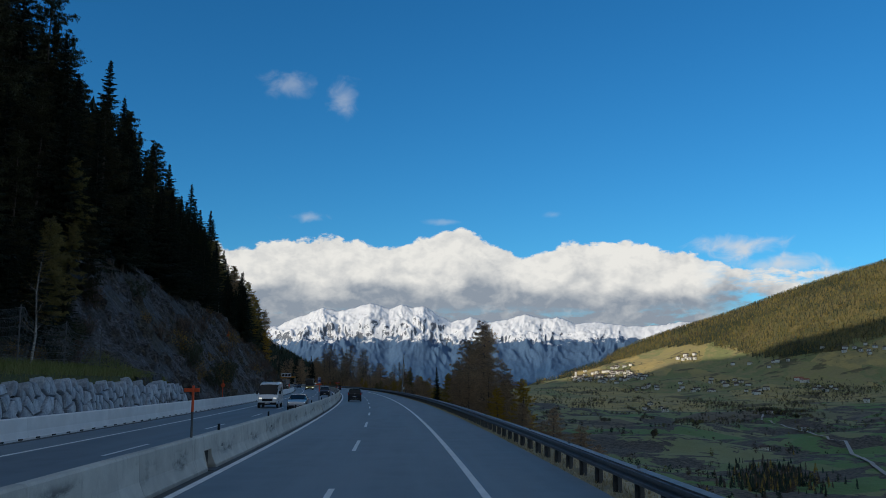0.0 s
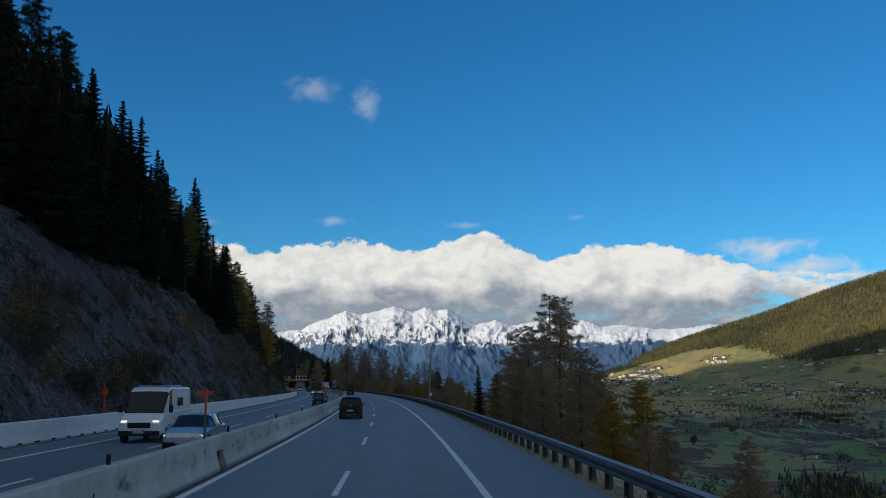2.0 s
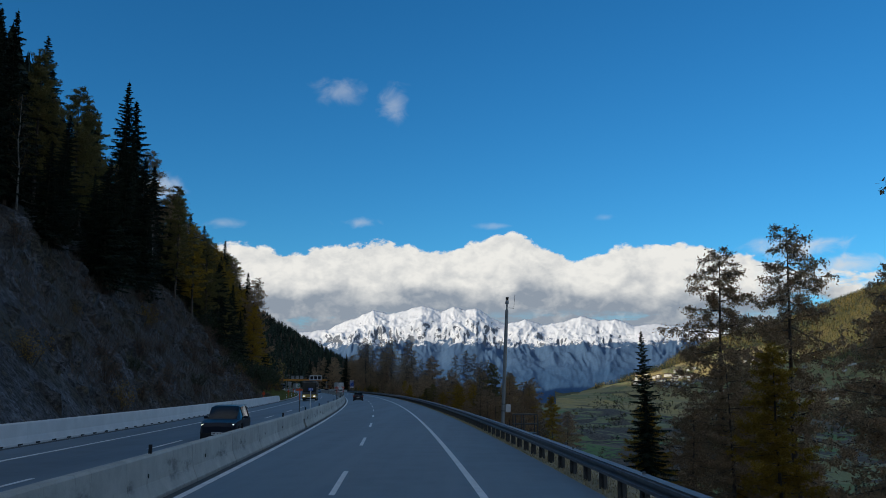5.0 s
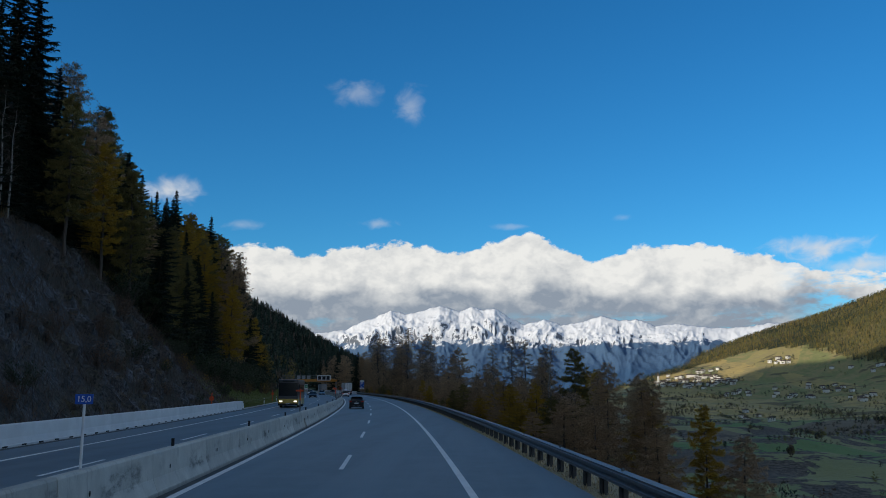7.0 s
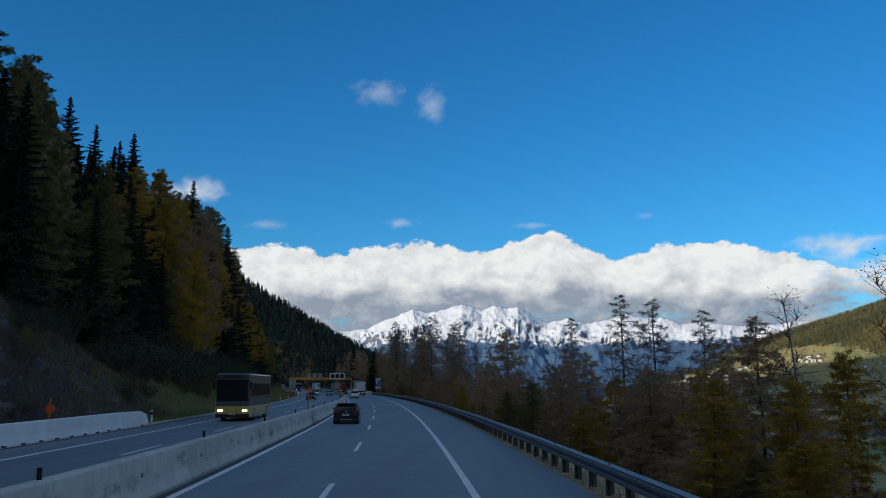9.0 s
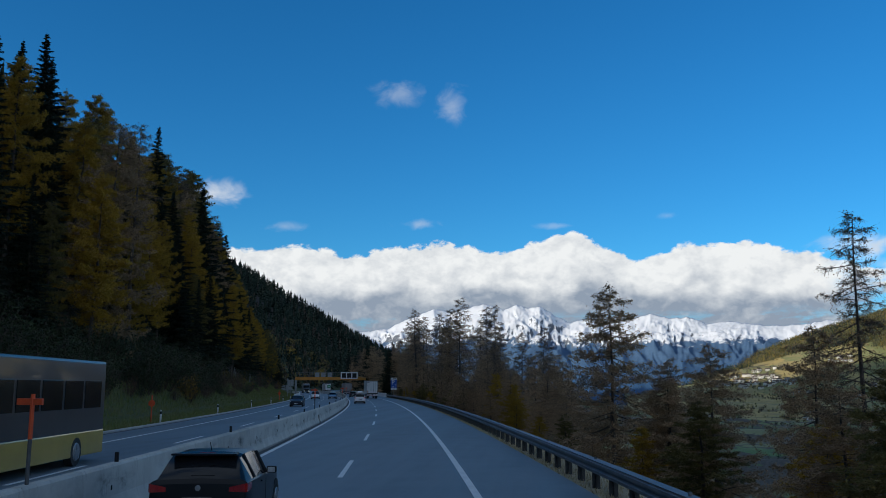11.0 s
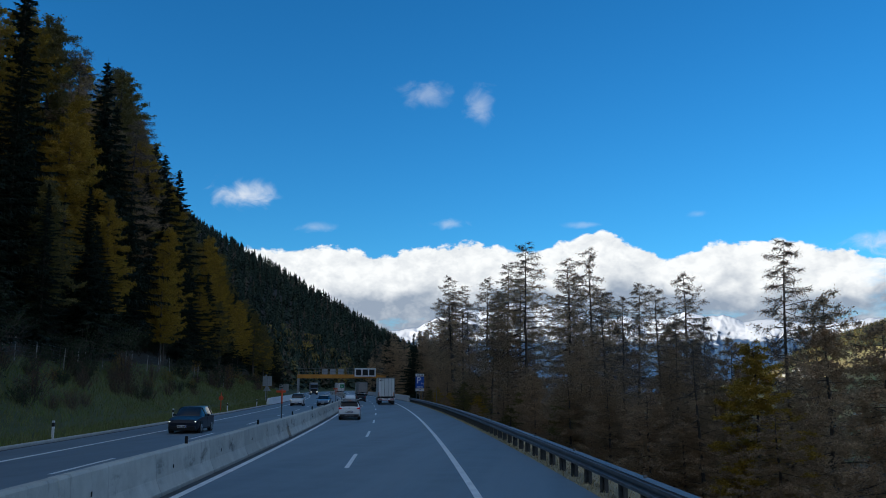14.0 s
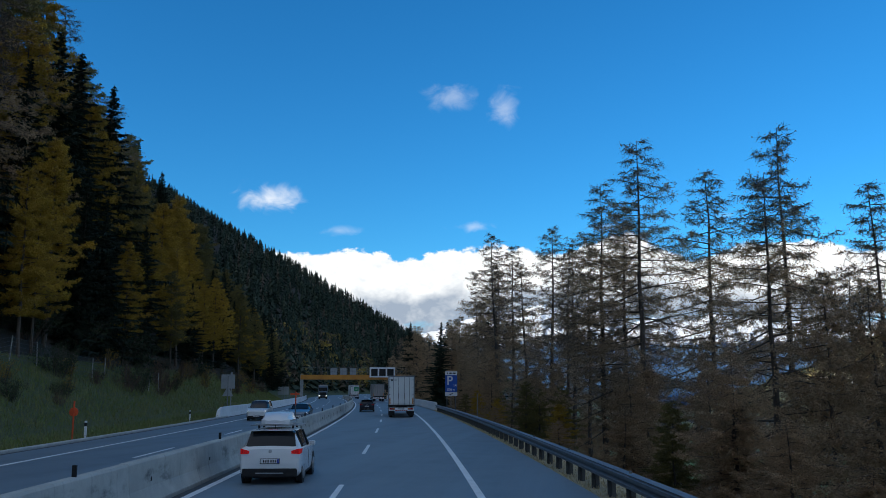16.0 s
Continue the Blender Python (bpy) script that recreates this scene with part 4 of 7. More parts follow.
def spruce_meshes(seed, h, count, width=0.16):
    rng = random.Random(seed)
    pts = trunk_line(h, h * 0.002, rng)
    wood, soft = Tris(), Tris()
    r0 = 0.10 + h * 0.008
    wood.tube(pts, [r0 * (1 - 0.95 * i / 8) for i in range(9)], 6)
    for i in range(count):
        t = 0.06 + 0.935 * ((i + rng.random()) / count) ** 0.9
        ln = (width * h * (1 - t) ** 0.95 + 0.14) * rng.choice((0.55, 0.8, 0.95, 1.05, 1.2)) * rng.uniform(0.9, 1.1)
        az = i * 2.39996 + rng.uniform(-0.35, 0.35)
        out = Vector((math.cos(az), math.sin(az), 0))
        side = out.cross(Vector((0, 0, 1)))
        base = on_line(pts, t)
        droop = -0.42 + 0.55 * t
        line = [base, base + out * ln * 0.5 + Vector((0, 0, droop * ln * 0.45)), base + out * ln + Vector((0, 0, droop * ln * 0.75 + 0.06 * ln))]
        m = int(5 + ln * 4.2)
        for k in range(m):
            q = (k + 0.5) / m
            p = on_line(line, q)
            w = (0.16 + 0.26 * ln) * (1 - 0.72 * q) + 0.08
            for sg in (-1, 1):
                tip = p + (side * sg * rng.uniform(0.7, 1.1) + out * rng.uniform(0.25, 0.7) + Vector((0, 0, rng.uniform(-0.65, -0.05)))) * w
                soft.blade(p - out * 0.06, tip, 0.13 + 0.10 * w, rng)
            soft.blade(p, p + Vector((rng.gauss(0, 0.08), rng.gauss(0, 0.08), -w * rng.uniform(0.5, 1.0))), 0.16, rng)
        soft.blade(line[1], line[2] + out * 0.12, 0.22, rng)
    soft.blade(on_line(pts, 0.96), pts[-1] + Vector((0, 0, 0.5)), 0.10, rng)
    return wood, soft


def birch_meshes(seed, h, leaves, forks=16):
    """A thin, nearly bare broadleaf tree."""
    rng = random.Random(seed)
    pts = trunk_line(h, h * 0.014, rng)
    wood, fine, soft = Tris(), Tris(), Tris()
    r0 = 0.05 + h * 0.006
    wood.tube(pts, [r0 * (1 - 0.9 * i / 8) for i in range(9)], 6)
    for i in range(forks):
        t = 0.25 + 0.72 * (i + rng.random()) / forks
        ln = h * rng.uniform(0.12, 0.26) * (1.15 - t)
        az = i * 2.4 + rng.uniform(-0.6, 0.6)
        way = Vector((math.cos(az) * 0.75, math.sin(az) * 0.75, rng.uniform(0.6, 1.2))).normalized()
        base = on_line(pts, t)
        line = [base + way * ln * q + Vector((rng.gauss(0, 0.06), rng.gauss(0, 0.06), -0.12 * ln * q * q)) * (1 if q else 0) for q in (0, 0.33, 0.66, 1)]
        wood.tube(line, [0.015 + 0.012 * ln, 0.02, 0.012, 0.005], 3)
        for k in range(int(10 + ln * 7)):
            p = on_line(line, rng.uniform(0.15, 1))
            d = (way * 0.5 + Vector((rng.gauss(0, 0.7), rng.gauss(0, 0.7), rng.uniform(-0.4, 0.7)))).normalized()
            tip = p + d * rng.uniform(0.3, 0.9)
            fine.blade(p, tip, 0.028, rng)
            for _ in range(3):
                b = p.lerp(tip, rng.uniform(0.3, 0.9))
                e = b + (d + Vector((rng.gauss(0, 0.6), rng.gauss(0, 0.6), rng.gauss(0, 0.4)))) * rng.uniform(0.12, 0.32)
                fine.blade(b, e, 0.016, rng)
                for _ in range(leaves):
                    soft.leaf(e + Vector((rng.gauss(0, 0.07), rng.gauss(0, 0.07), rng.gauss(0, 0.07))), rng.uniform(0.05, 0.10), rng)
    return wood, fine, soft


def shrub_meshes(seed, h, w, leaves):
    rng = random.Random(seed)
    wood, soft = Tris(), Tris()
    for i in range(26):
        az, sp = rng.uniform(0, 6.283), rng.uniform(0.15, 1.0)
        tip = Vector((math.cos(az) * w * sp, math.sin(az) * w * sp, h * rng.uniform(0.55, 1.05) * (1.1 - 0.45 * sp)))
        base = Vector((tip.x * 0.25, tip.y * 0.25, -0.2))
        mid = base.lerp(tip, 0.5) + Vector((0, 0, h * 0.08))
        line = [base, mid, tip]
        wood.tube(line, [0.025, 0.016, 0.005], 3)
        for k in range(14):
            p = on_line(line, rng.uniform(0.25, 1))
            e = p + Vector((rng.gauss(0, 0.28), rng.gauss(0, 0.28), rng.gauss(0.08, 0.22)))
            wood.blade(p, e, 0.02, rng)
            for _ in range(leaves):
                soft.leaf(p.lerp(e, rng.uniform(0.2, 1.1)) + Vector((rng.gauss(0, 0.08), rng.gauss(0, 0.08), rng.gauss(0, 0.08))), rng.uniform(0.07, 0.15), rng)
    return wood, soft


def tree_kind(name, label, wood, soft, bark, leafmat, group, fine=None):
    """Builds one tree with its trunk and crown; the rest are copies of it."""
    ob = thing(name, label, "tree" if "shrub" not in name else "shrub", group=group)
    child("trunk" if "shrub" not in name else "stem", wood.mesh(name + "_wood", bark), ob)
    if fine is not None:
        child("twig_spray", fine.mesh(name + "_twigs", M["twig"]), ob)
    if soft.v:
        child("crown" if "shrub" not in name else "foliage", soft.mesh(name + "_crown", leafmat), ob)
    ob["height"] = max(v.z for v in wood.v)
    return ob


PROTO = {}


def make_plants():
    L, S = "larches below the road", "spruces on the slope"
    for i in range(4):      # tall sparse larches, nearly bare at the top
        w, s = larch_meshes(10 + i, 20.0, (95, 110, 85, 100)[i], 2, (0.30, 0.20, 0.40, 0.26)[i], (0.62, 0.84, 0.55, 0.70)[i], (0.20, 0.23, 0.17, 0.21)[i], 0.085, 8)
        PROTO["larch_sparse", i] = tree_kind("larch_tree", "tall sparse larch with thin brown needles and bare top", w, s, M["bark"], M["larch_brown"], L)
    for i in range(3):      # fuller brown larches
        w, s = larch_meshes(20 + i, 16.0, 105, 4, 0.08, 0.90, 0.25, 0.13, 6)
        PROTO["larch_brown", i] = tree_kind("larch_tree", "broad larch with rusty brown autumn needles", w, s, M["bark"], M["larch_brown"], L)
    for i in range(2):
        w, s = larch_meshes(30 + i, 22.0, 105, 5, 0.22, 0.98, 0.22, 0.18, 5)
        PROTO["larch_gold", i] = tree_kind("larch_tree", "tall larch with golden autumn needles on the slope", w, s, M["bark"], M["larch_gold"], "larches on the slope")
        w, s = larch_meshes(40 + i, 21.0, 105, 5, 0.22, 0.97, 0.22, 0.17, 5)
        PROTO["larch_olive", i] = tree_kind("larch_tree", "tall larch with fading olive needles on the slope", w, s, M["bark"], M["larch_olive"], "larches on the slope")
    for i in range(4):
        w, s = spruce_meshes(50 + i, 24.0, 185, (0.23, 0.28, 0.20, 0.25)[i])
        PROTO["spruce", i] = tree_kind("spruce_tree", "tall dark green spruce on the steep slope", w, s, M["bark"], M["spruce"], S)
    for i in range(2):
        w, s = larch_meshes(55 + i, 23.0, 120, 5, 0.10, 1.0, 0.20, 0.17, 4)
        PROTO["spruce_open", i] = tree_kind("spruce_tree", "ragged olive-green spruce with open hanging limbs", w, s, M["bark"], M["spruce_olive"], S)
    for i in range(2):
        w, f, s = birch_meshes(60 + i, 11.0, (1, 0)[i])
        PROTO["birch", i] = tree_kind("birch_tree", "slender pale-barked birch nearly bare of leaves", w, s, M["birch_bark"], M["leaf_autumn"], "bare birches", f)
    for i in range(2):
        for key, m, lab in (("shrub_autumn", "leaf_autumn", "round shrub with yellow autumn leaves"), ("shrub_brown", "leaf_brown", "tangled shrub with withered brown leaves"), ("shrub_green", "leaf_green", "dense shrub with dull green leaves")):
            w, s = shrub_meshes(70 + i, 3.0, 1.9, {"shrub_autumn": 3, "shrub_brown": 3, "shrub_green": 7}[key])
            PROTO[key, i] = tree_kind("shrub", lab, w, s, M["twig"], M[m], "shrubs beside the motorway")
    for ob in PROTO.values():
        ob["placed"] = 0


make_plants()
rng = random.Random(5)
COUNT = {k: sum(1 for q in PROTO if q[0] == k) for k in {q[0] for q in PROTO}}


def plant(kind, s, d, top=None, height=None, sink=0.15, wide=1.0):
    """Puts a plant at s, d, scaled to reach the height top above the road or to be height tall."""
    i = rng.randrange(COUNT[kind])
    proto = PROTO[kind, i]
    z = ground_z(s, d) - sink
    h = (top - z) if top is not None else height
    k = max(0.12, h / proto["height"])
    if "shrub" not in kind:
        wide *= 1 + 0.10 * max(0.0, 9.0 - h)
    w = k * wide * rng.uniform(0.92, 1.08)
    m = at(s, d, z) @ pose(0, 0, 0, rng.uniform(-1.2, 1.2), rng.uniform(-1.2, 1.2), rng.uniform(0, 360)) @ Matrix.Diagonal((w, w, k, 1))
    if not proto["placed"]:
        proto["placed"] = 1
        proto.matrix_basis = m
        return proto
    ob = copy_thing(proto, Matrix.Identity(4))
    ob.matrix_basis = m
    return ob


# trees below the road, one by one where they stand out
for kind, s, d, top in (
        ("larch_brown", 130.5, 15.6, 11.2), ("larch_brown", 145, 17.5, 13.0), ("larch_brown", 160, 18, 10.4), ("larch_brown", 170, 18.5, 10.8), ("spruce", 163, 12, 5.4), ("larch_brown", 120.6, 12, 5.2),
        ("larch_brown", 133, 12, 5.0), ("larch_brown", 143, 13, 6.0), ("larch_brown", 128, 18, 5.5), ("larch_brown", 115, 14, 5.5), ("larch_brown", 155, 13, 4.0), ("larch_brown", 122, 17, 3.0),
        ("larch_brown", 60, 14, -1.6), ("larch_brown", 74, 16, -1.0), ("larch_brown", 68, 13, -2.6), ("larch_brown", 86, 15, -1.2), ("larch_brown", 52, 14, -3.4), ("larch_brown", 94, 18, 0.0), ("larch_brown", 104, 14, -0.5), ("larch_brown", 44, 13, -4.2),
        ("larch_olive", 232, 13.5, 5.6), ("larch_brown", 247, 14, 5.4), ("larch_brown", 223, 16, 3.2), ("larch_brown", 214, 14, 0.5), 
        ("birch", 244, 14, 6.0), ("birch", 235, 12, 6.0), ("larch_gold", 240, 12, 3.0), ("larch_brown", 252, 11, 3.4), ("larch_sparse", 271, 15, 8.8), ("larch_sparse", 267, 16, 8.2), ("larch_sparse", 262, 17, 7.0), ("larch_sparse", 288, 15, 8.6), ("birch", 258, 11, 5.0), ("birch", 275, 11, 5.6),
        ("larch_brown", 319.5, 14, 2.2), ("larch_sparse", 374, 20, 10.6), ("larch_brown", 357, 18, 6.4), ("larch_brown", 351, 18, 5.3), ("larch_brown", 341, 16, 3.4), ("larch_brown", 335, 15, 2.4), ("larch_brown", 331, 14, 1.2), ("larch_sparse", 389, 20, 11.0), ("larch_brown", 363, 17, 6.6), ("larch_brown", 369, 15, 5.0), ("larch_brown", 379, 16, 6.4), ("larch_brown", 322, 19, -1.0), ("larch_brown", 303, 14, 1.0),
        ("larch_sparse", 485, 12.7, 23.0), ("larch_sparse", 481, 14, 20.5), ("larch_sparse", 489, 13.5, 19.0), ("larch_sparse", 466.5, 16.1, 20.4), ("larch_sparse", 470, 14, 17.0), ("larch_sparse", 461, 17, 17.5), ("larch_sparse", 442, 15.4, 19.2), ("larch_sparse", 435.5, 16.8, 20.8), ("larch_sparse", 438, 22.9, 19.2), ("larch_sparse", 424.5, 22.5, 18.5),
        ("larch_sparse", 441, 17, 16.6), ("larch_sparse", 450, 16, 15.8), ("larch_sparse", 455, 15, 16.0), ("larch_sparse", 396, 16, 10.4), ("larch_sparse", 391, 16, 9.2), ("larch_sparse", 384, 15, 9.4), ("larch_sparse", 376, 14, 8.3), ("larch_sparse", 373, 14, 6.5), ("larch_sparse", 367, 13, 5.3), ("larch_sparse", 417.5, 18.2, 13.8), ("larch_brown", 405, 16, 6.6), ("larch_brown", 410, 17, 7.6), ("larch_sparse", 412.5, 21, 12.0), ("larch_brown", 415, 14, 5.0), ("larch_sparse", 500, 15, 21.0), ("larch_sparse", 515, 14, 22.0)):
    plant(kind, s, d, top)
plant("larch_brown", 316.5, 13.6, 9.4, wide=1.15)
for s, d, top, kind in ((321, 11.5, 0.8, "larch_olive"), (325, 12.5, 1.6, "larch_brown"), (329, 11.0, 0.4, "larch_gold"), (333, 12.0, 1.8, "larch_brown"), (313, 11.5, -0.4, "larch_brown"), (341, 11.0, 1.6, "larch_gold"), (345, 11.5, 3.0, "larch_gold"), (350, 12.0, 4.4, "larch_brown"), (357, 11.5, 4.2, "larch_gold")):
    plant(kind, s, d, top, wide=1.15)
# the belt of larches between
for s in np.arange(100, 250, 5.0):
    if 178 < s < 211:
        continue
    plant(rng.choice(("larch_brown", "larch_brown", "larch_brown", "larch_gold")), float(s) + rng.uniform(-2, 2), rng.uniform(12, 20), rng.uniform(-1.0, 2.2) + 2.0 * (112 < s < 175))
for s in np.arange(222, 262, 4.0):
    plant(rng.choice(("larch_brown", "larch_brown", "larch_gold")), float(s) + rng.uniform(-1.5, 1.5), rng.uniform(13, 19), rng.uniform(2.6, 4.6))
for s in np.arange(220, 300, 3.1):
    plant(rng.choice(("larch_brown", "larch_brown", "larch_gold", "larch_olive")), float(s) + rng.uniform(-1.2, 1.2), rng.uniform(9.5, 12.5), rng.uniform(0.6, 3.2), wide=1.15)
for s in np.arange(256, 300, 5.2):
    plant("larch_brown", float(s) + rng.uniform(-2, 2), rng.uniform(10.5, 16), rng.uniform(3.0, 6.5))
for s in np.concatenate([np.arange(354, 384, 7.0), np.arange(386, 452, 12.0), np.arange(456, 560, 7.5)]):
    far = min(1.0, (s - 350) / 80)
    plant("larch_brown", float(s) + rng.uniform(-2.5, 2.5), rng.uniform(10.5, 17), rng.uniform(1.5, 3.2) + 2.6 * far, wide=rng.uniform(0.9, 1.2))
for s in np.arange(356, 420, 11.0):
    plant("larch_sparse", float(s) + rng.uniform(-3, 3), rng.uniform(15, 22), rng.uniform(4, 6) + 3.0 * min(1.0, (s - 350) / 70))
for s in np.arange(352, 500, 4.6):
    plant(rng.choice(("larch_brown", "larch_brown", "larch_gold", "larch_olive")), float(s) + rng.uniform(-1.5, 1.5), rng.uniform(9.5, 13.0), rng.uniform(0.4, 3.4), wide=1.15)
for s in np.arange(470, 530, 13.0):
    plant("larch_sparse", float(s) + rng.uniform(-3, 3), rng.uniform(12, 22), rng.uniform(9, 13))
for s in np.arange(530, 760, 7.0):
    plant(rng.choice(("larch_brown", "larch_brown", "spruce", "larch_sparse")), float(s), rng.uniform(9, 22), rng.uniform(12, 20))
for s in np.arange(354, 560, 13.0):
    plant("larch_brown", float(s), rng.uniform(20, 34), rng.uniform(-3, 2))
for s in np.arange(96, 250, 13.0):
    plant("shrub_brown", float(s), rng.uniform(8, 10), height=rng.uniform(1.2, 2.4))

# the mountain side: front rows of single trees
for s in np.arange(18, 262, 6.2):
    for u, lo, hi in ((14, 12, 18), (20, 16, 23), (27, 19, 26)):
        if u > 14 or not 206 < s < 262:
            big = 1.0 + 0.20 * float(step(s, 140, 120)) - 0.16 * float(step(s, 222, 230))
            kind = "larch_olive" if s > 205 and rng.random() < 0.25 else rng.choice(("spruce", "spruce", "spruce", "spruce_open")) if s < 190 else "spruce"
            plant(kind, float(s) + rng.uniform(-2.5, 2.5), -18.9 - u - rng.uniform(-2, 2), height=rng.uniform(lo, hi) * big)
# the dark stand above the bench, down to the grass
for s in np.arange(22, 84, 3.4):
    for u, lo, hi in ((9.0, 5, 11), (11.5, 8, 15)):
        plant(rng.choice(("spruce", "spruce", "spruce_open", "larch_olive")), float(s) + rng.uniform(-1.5, 1.5), -18.9 - u - rng.uniform(-0.8, 1.0), height=rng.uniform(lo, hi))
    plant(rng.choice(("shrub_brown", "shrub_green", "shrub_autumn")), float(s), -18.9 - rng.uniform(6.6, 9.0), height=rng.uniform(1.6, 3.2), sink=0.2)
# spruces that stand forward over the end of the cutting
for s in np.arange(196, 232, 4.5):
    plant("spruce", float(s) + rng.uniform(-1.2, 1.2), -18.9 - rng.uniform(9.5, 12.5), height=rng.uniform(9, 16), wide=1.1)
for s in np.arange(234, 262, 5.0):
    plant("spruce", float(s) + rng.uniform(-1, 1), -18.9 - rng.uniform(13.5, 16), height=rng.uniform(8, 12), wide=1.1)
for s in np.arange(268, 560, 6.4):
    tall = 1.0 + 0.24 * float(step(s, 412, 432)) * float(step(s, 500, 480)) - 0.15 * float(step(s, 280, 292)) * float(step(s, 345, 330))
    for u, lo, hi, dark in ((11.5, 13, 19, 0.35), (18, 19, 26, 0.62), (26, 24, 31, 0.60)):
        k = rng.random() * (1.0 if s < 350 else 0.4 if 388 < s < 420 and u < 20 else 1.55)
        kind = "spruce" if k < dark else rng.choice(("larch_brown", "larch_olive", "larch_olive") if s < 335 else ("larch_gold", "larch_gold", "larch_olive", "larch_sparse" if u > 20 else "larch_gold"))
        plant(kind, float(s) + rng.uniform(-2.5, 2.5), -18.9 - u - rng.uniform(-2, 2), height=rng.uniform(lo, hi) * (tall if u > 12 else 1.0))
    plant("spruce", float(s) + 3, -18.9 - rng.uniform(12, 16), height=rng.uniform(6, 11), wide=1.15)
for s in np.arange(562, 700, 6.5):
    for u, lo, hi in ((8, 10, 16), (15, 14, 21), (23, 16, 23), (32, 17, 24)):
        k = rng.random()
        plant("spruce" if k < 0.70 else "larch_olive" if k < 0.90 else "larch_gold", float(s) + rng.uniform(-2.5, 2.5), -18.9 - u - rng.uniform(-2, 2), height=rng.uniform(lo, hi))
for s, u, kind, h in ((354, 9.5, "larch_sparse", 27), (349, 10.5, "larch_brown", 25), (448, 17, "larch_sparse", 29), (462, 19, "larch_sparse", 28), (440, 22, "larch_sparse", 33), (236, 12.2, "birch", 10.5), (240, 13.2, "birch", 9.5), (250, 12, "larch_olive", 16), (258, 11, "larch_gold", 15), (266, 10, "larch_olive", 17), (222, 14, "birch", 12), (196, 14, "birch", 11), (60, 5.5, "birch", 8), (52, 7.0, "birch", 7), (128, 13, "birch", 8), (168, 15, "birch", 10), (176, 14, "birch", 9)):
    plant(kind, s, -18.9 - u, height=h)
# shrubs on the cutting and along its foot
for s in np.arange(96, 262, 2.8):
    u = rng.uniform(1.2, 13.0)
    plant(rng.choice(("shrub_brown", "shrub_brown", "shrub_autumn", "shrub_brown")), float(s), -18.9 - u, height=rng.uniform(0.9, 2.0) + 1.3 * (rng.random() < 0.25), sink=0.3)
for s in np.arange(98, 132, 2.0):
    plant(rng.choice(("shrub_autumn", "shrub_brown", "shrub_green")), float(s), -18.9 - rng.uniform(1.5, 9.5), height=rng.uniform(2.0, 3.8), sink=0.2)
for s in np.arange(186, 290, 3.2):
    plant(rng.choice(("shrub_brown", "shrub_green", "shrub_brown")), float(s), -18.9 - rng.uniform(1.2, 10), height=rng.uniform(1.2, 2.8), sink=0.1)
plant("shrub_autumn", 160, -18.9 - 7.2, height=3.4, sink=0.3)
for s in np.arange(262, 470, 3.0):
    plant(rng.choice(("shrub_green", "shrub_brown", "shrub_brown", "shrub_autumn", "shrub_brown")), float(s), -18.9 - rng.uniform(3.6 if s < 376 else 4.6, 10.0), height=rng.uniform(1.4, 3.4), sink=0.2)
for s in np.arange(296, 380, 3.6):
    plant("shrub_green", float(s), -18.9 - rng.uniform(4.5, 9.0), height=rng.uniform(3.5, 6.0), sink=0.2, wide=1.15)

for s in np.arange(330, 424, 3.2):
    plant(rng.choice(("shrub_green", "shrub_brown")), float(s), -18.9 - rng.uniform(3.8, 9.0), height=rng.uniform(1.4, 2.8), sink=0.15)
for s in np.arange(472, 566, 3.0):
    plant(rng.choice(("shrub_brown", "shrub_green", "shrub_autumn", "shrub_brown")), float(s), -18.9 - rng.uniform(5.0, 11.0), height=rng.uniform(1.6, 3.4), sink=0.2)
for s in np.arange(262, 480, 5.5):
    plant("shrub_green", float(s), -18.9 - rng.uniform(9.5, 14.0), height=rng.uniform(3.0, 5.5), sink=0.2, wide=1.2)


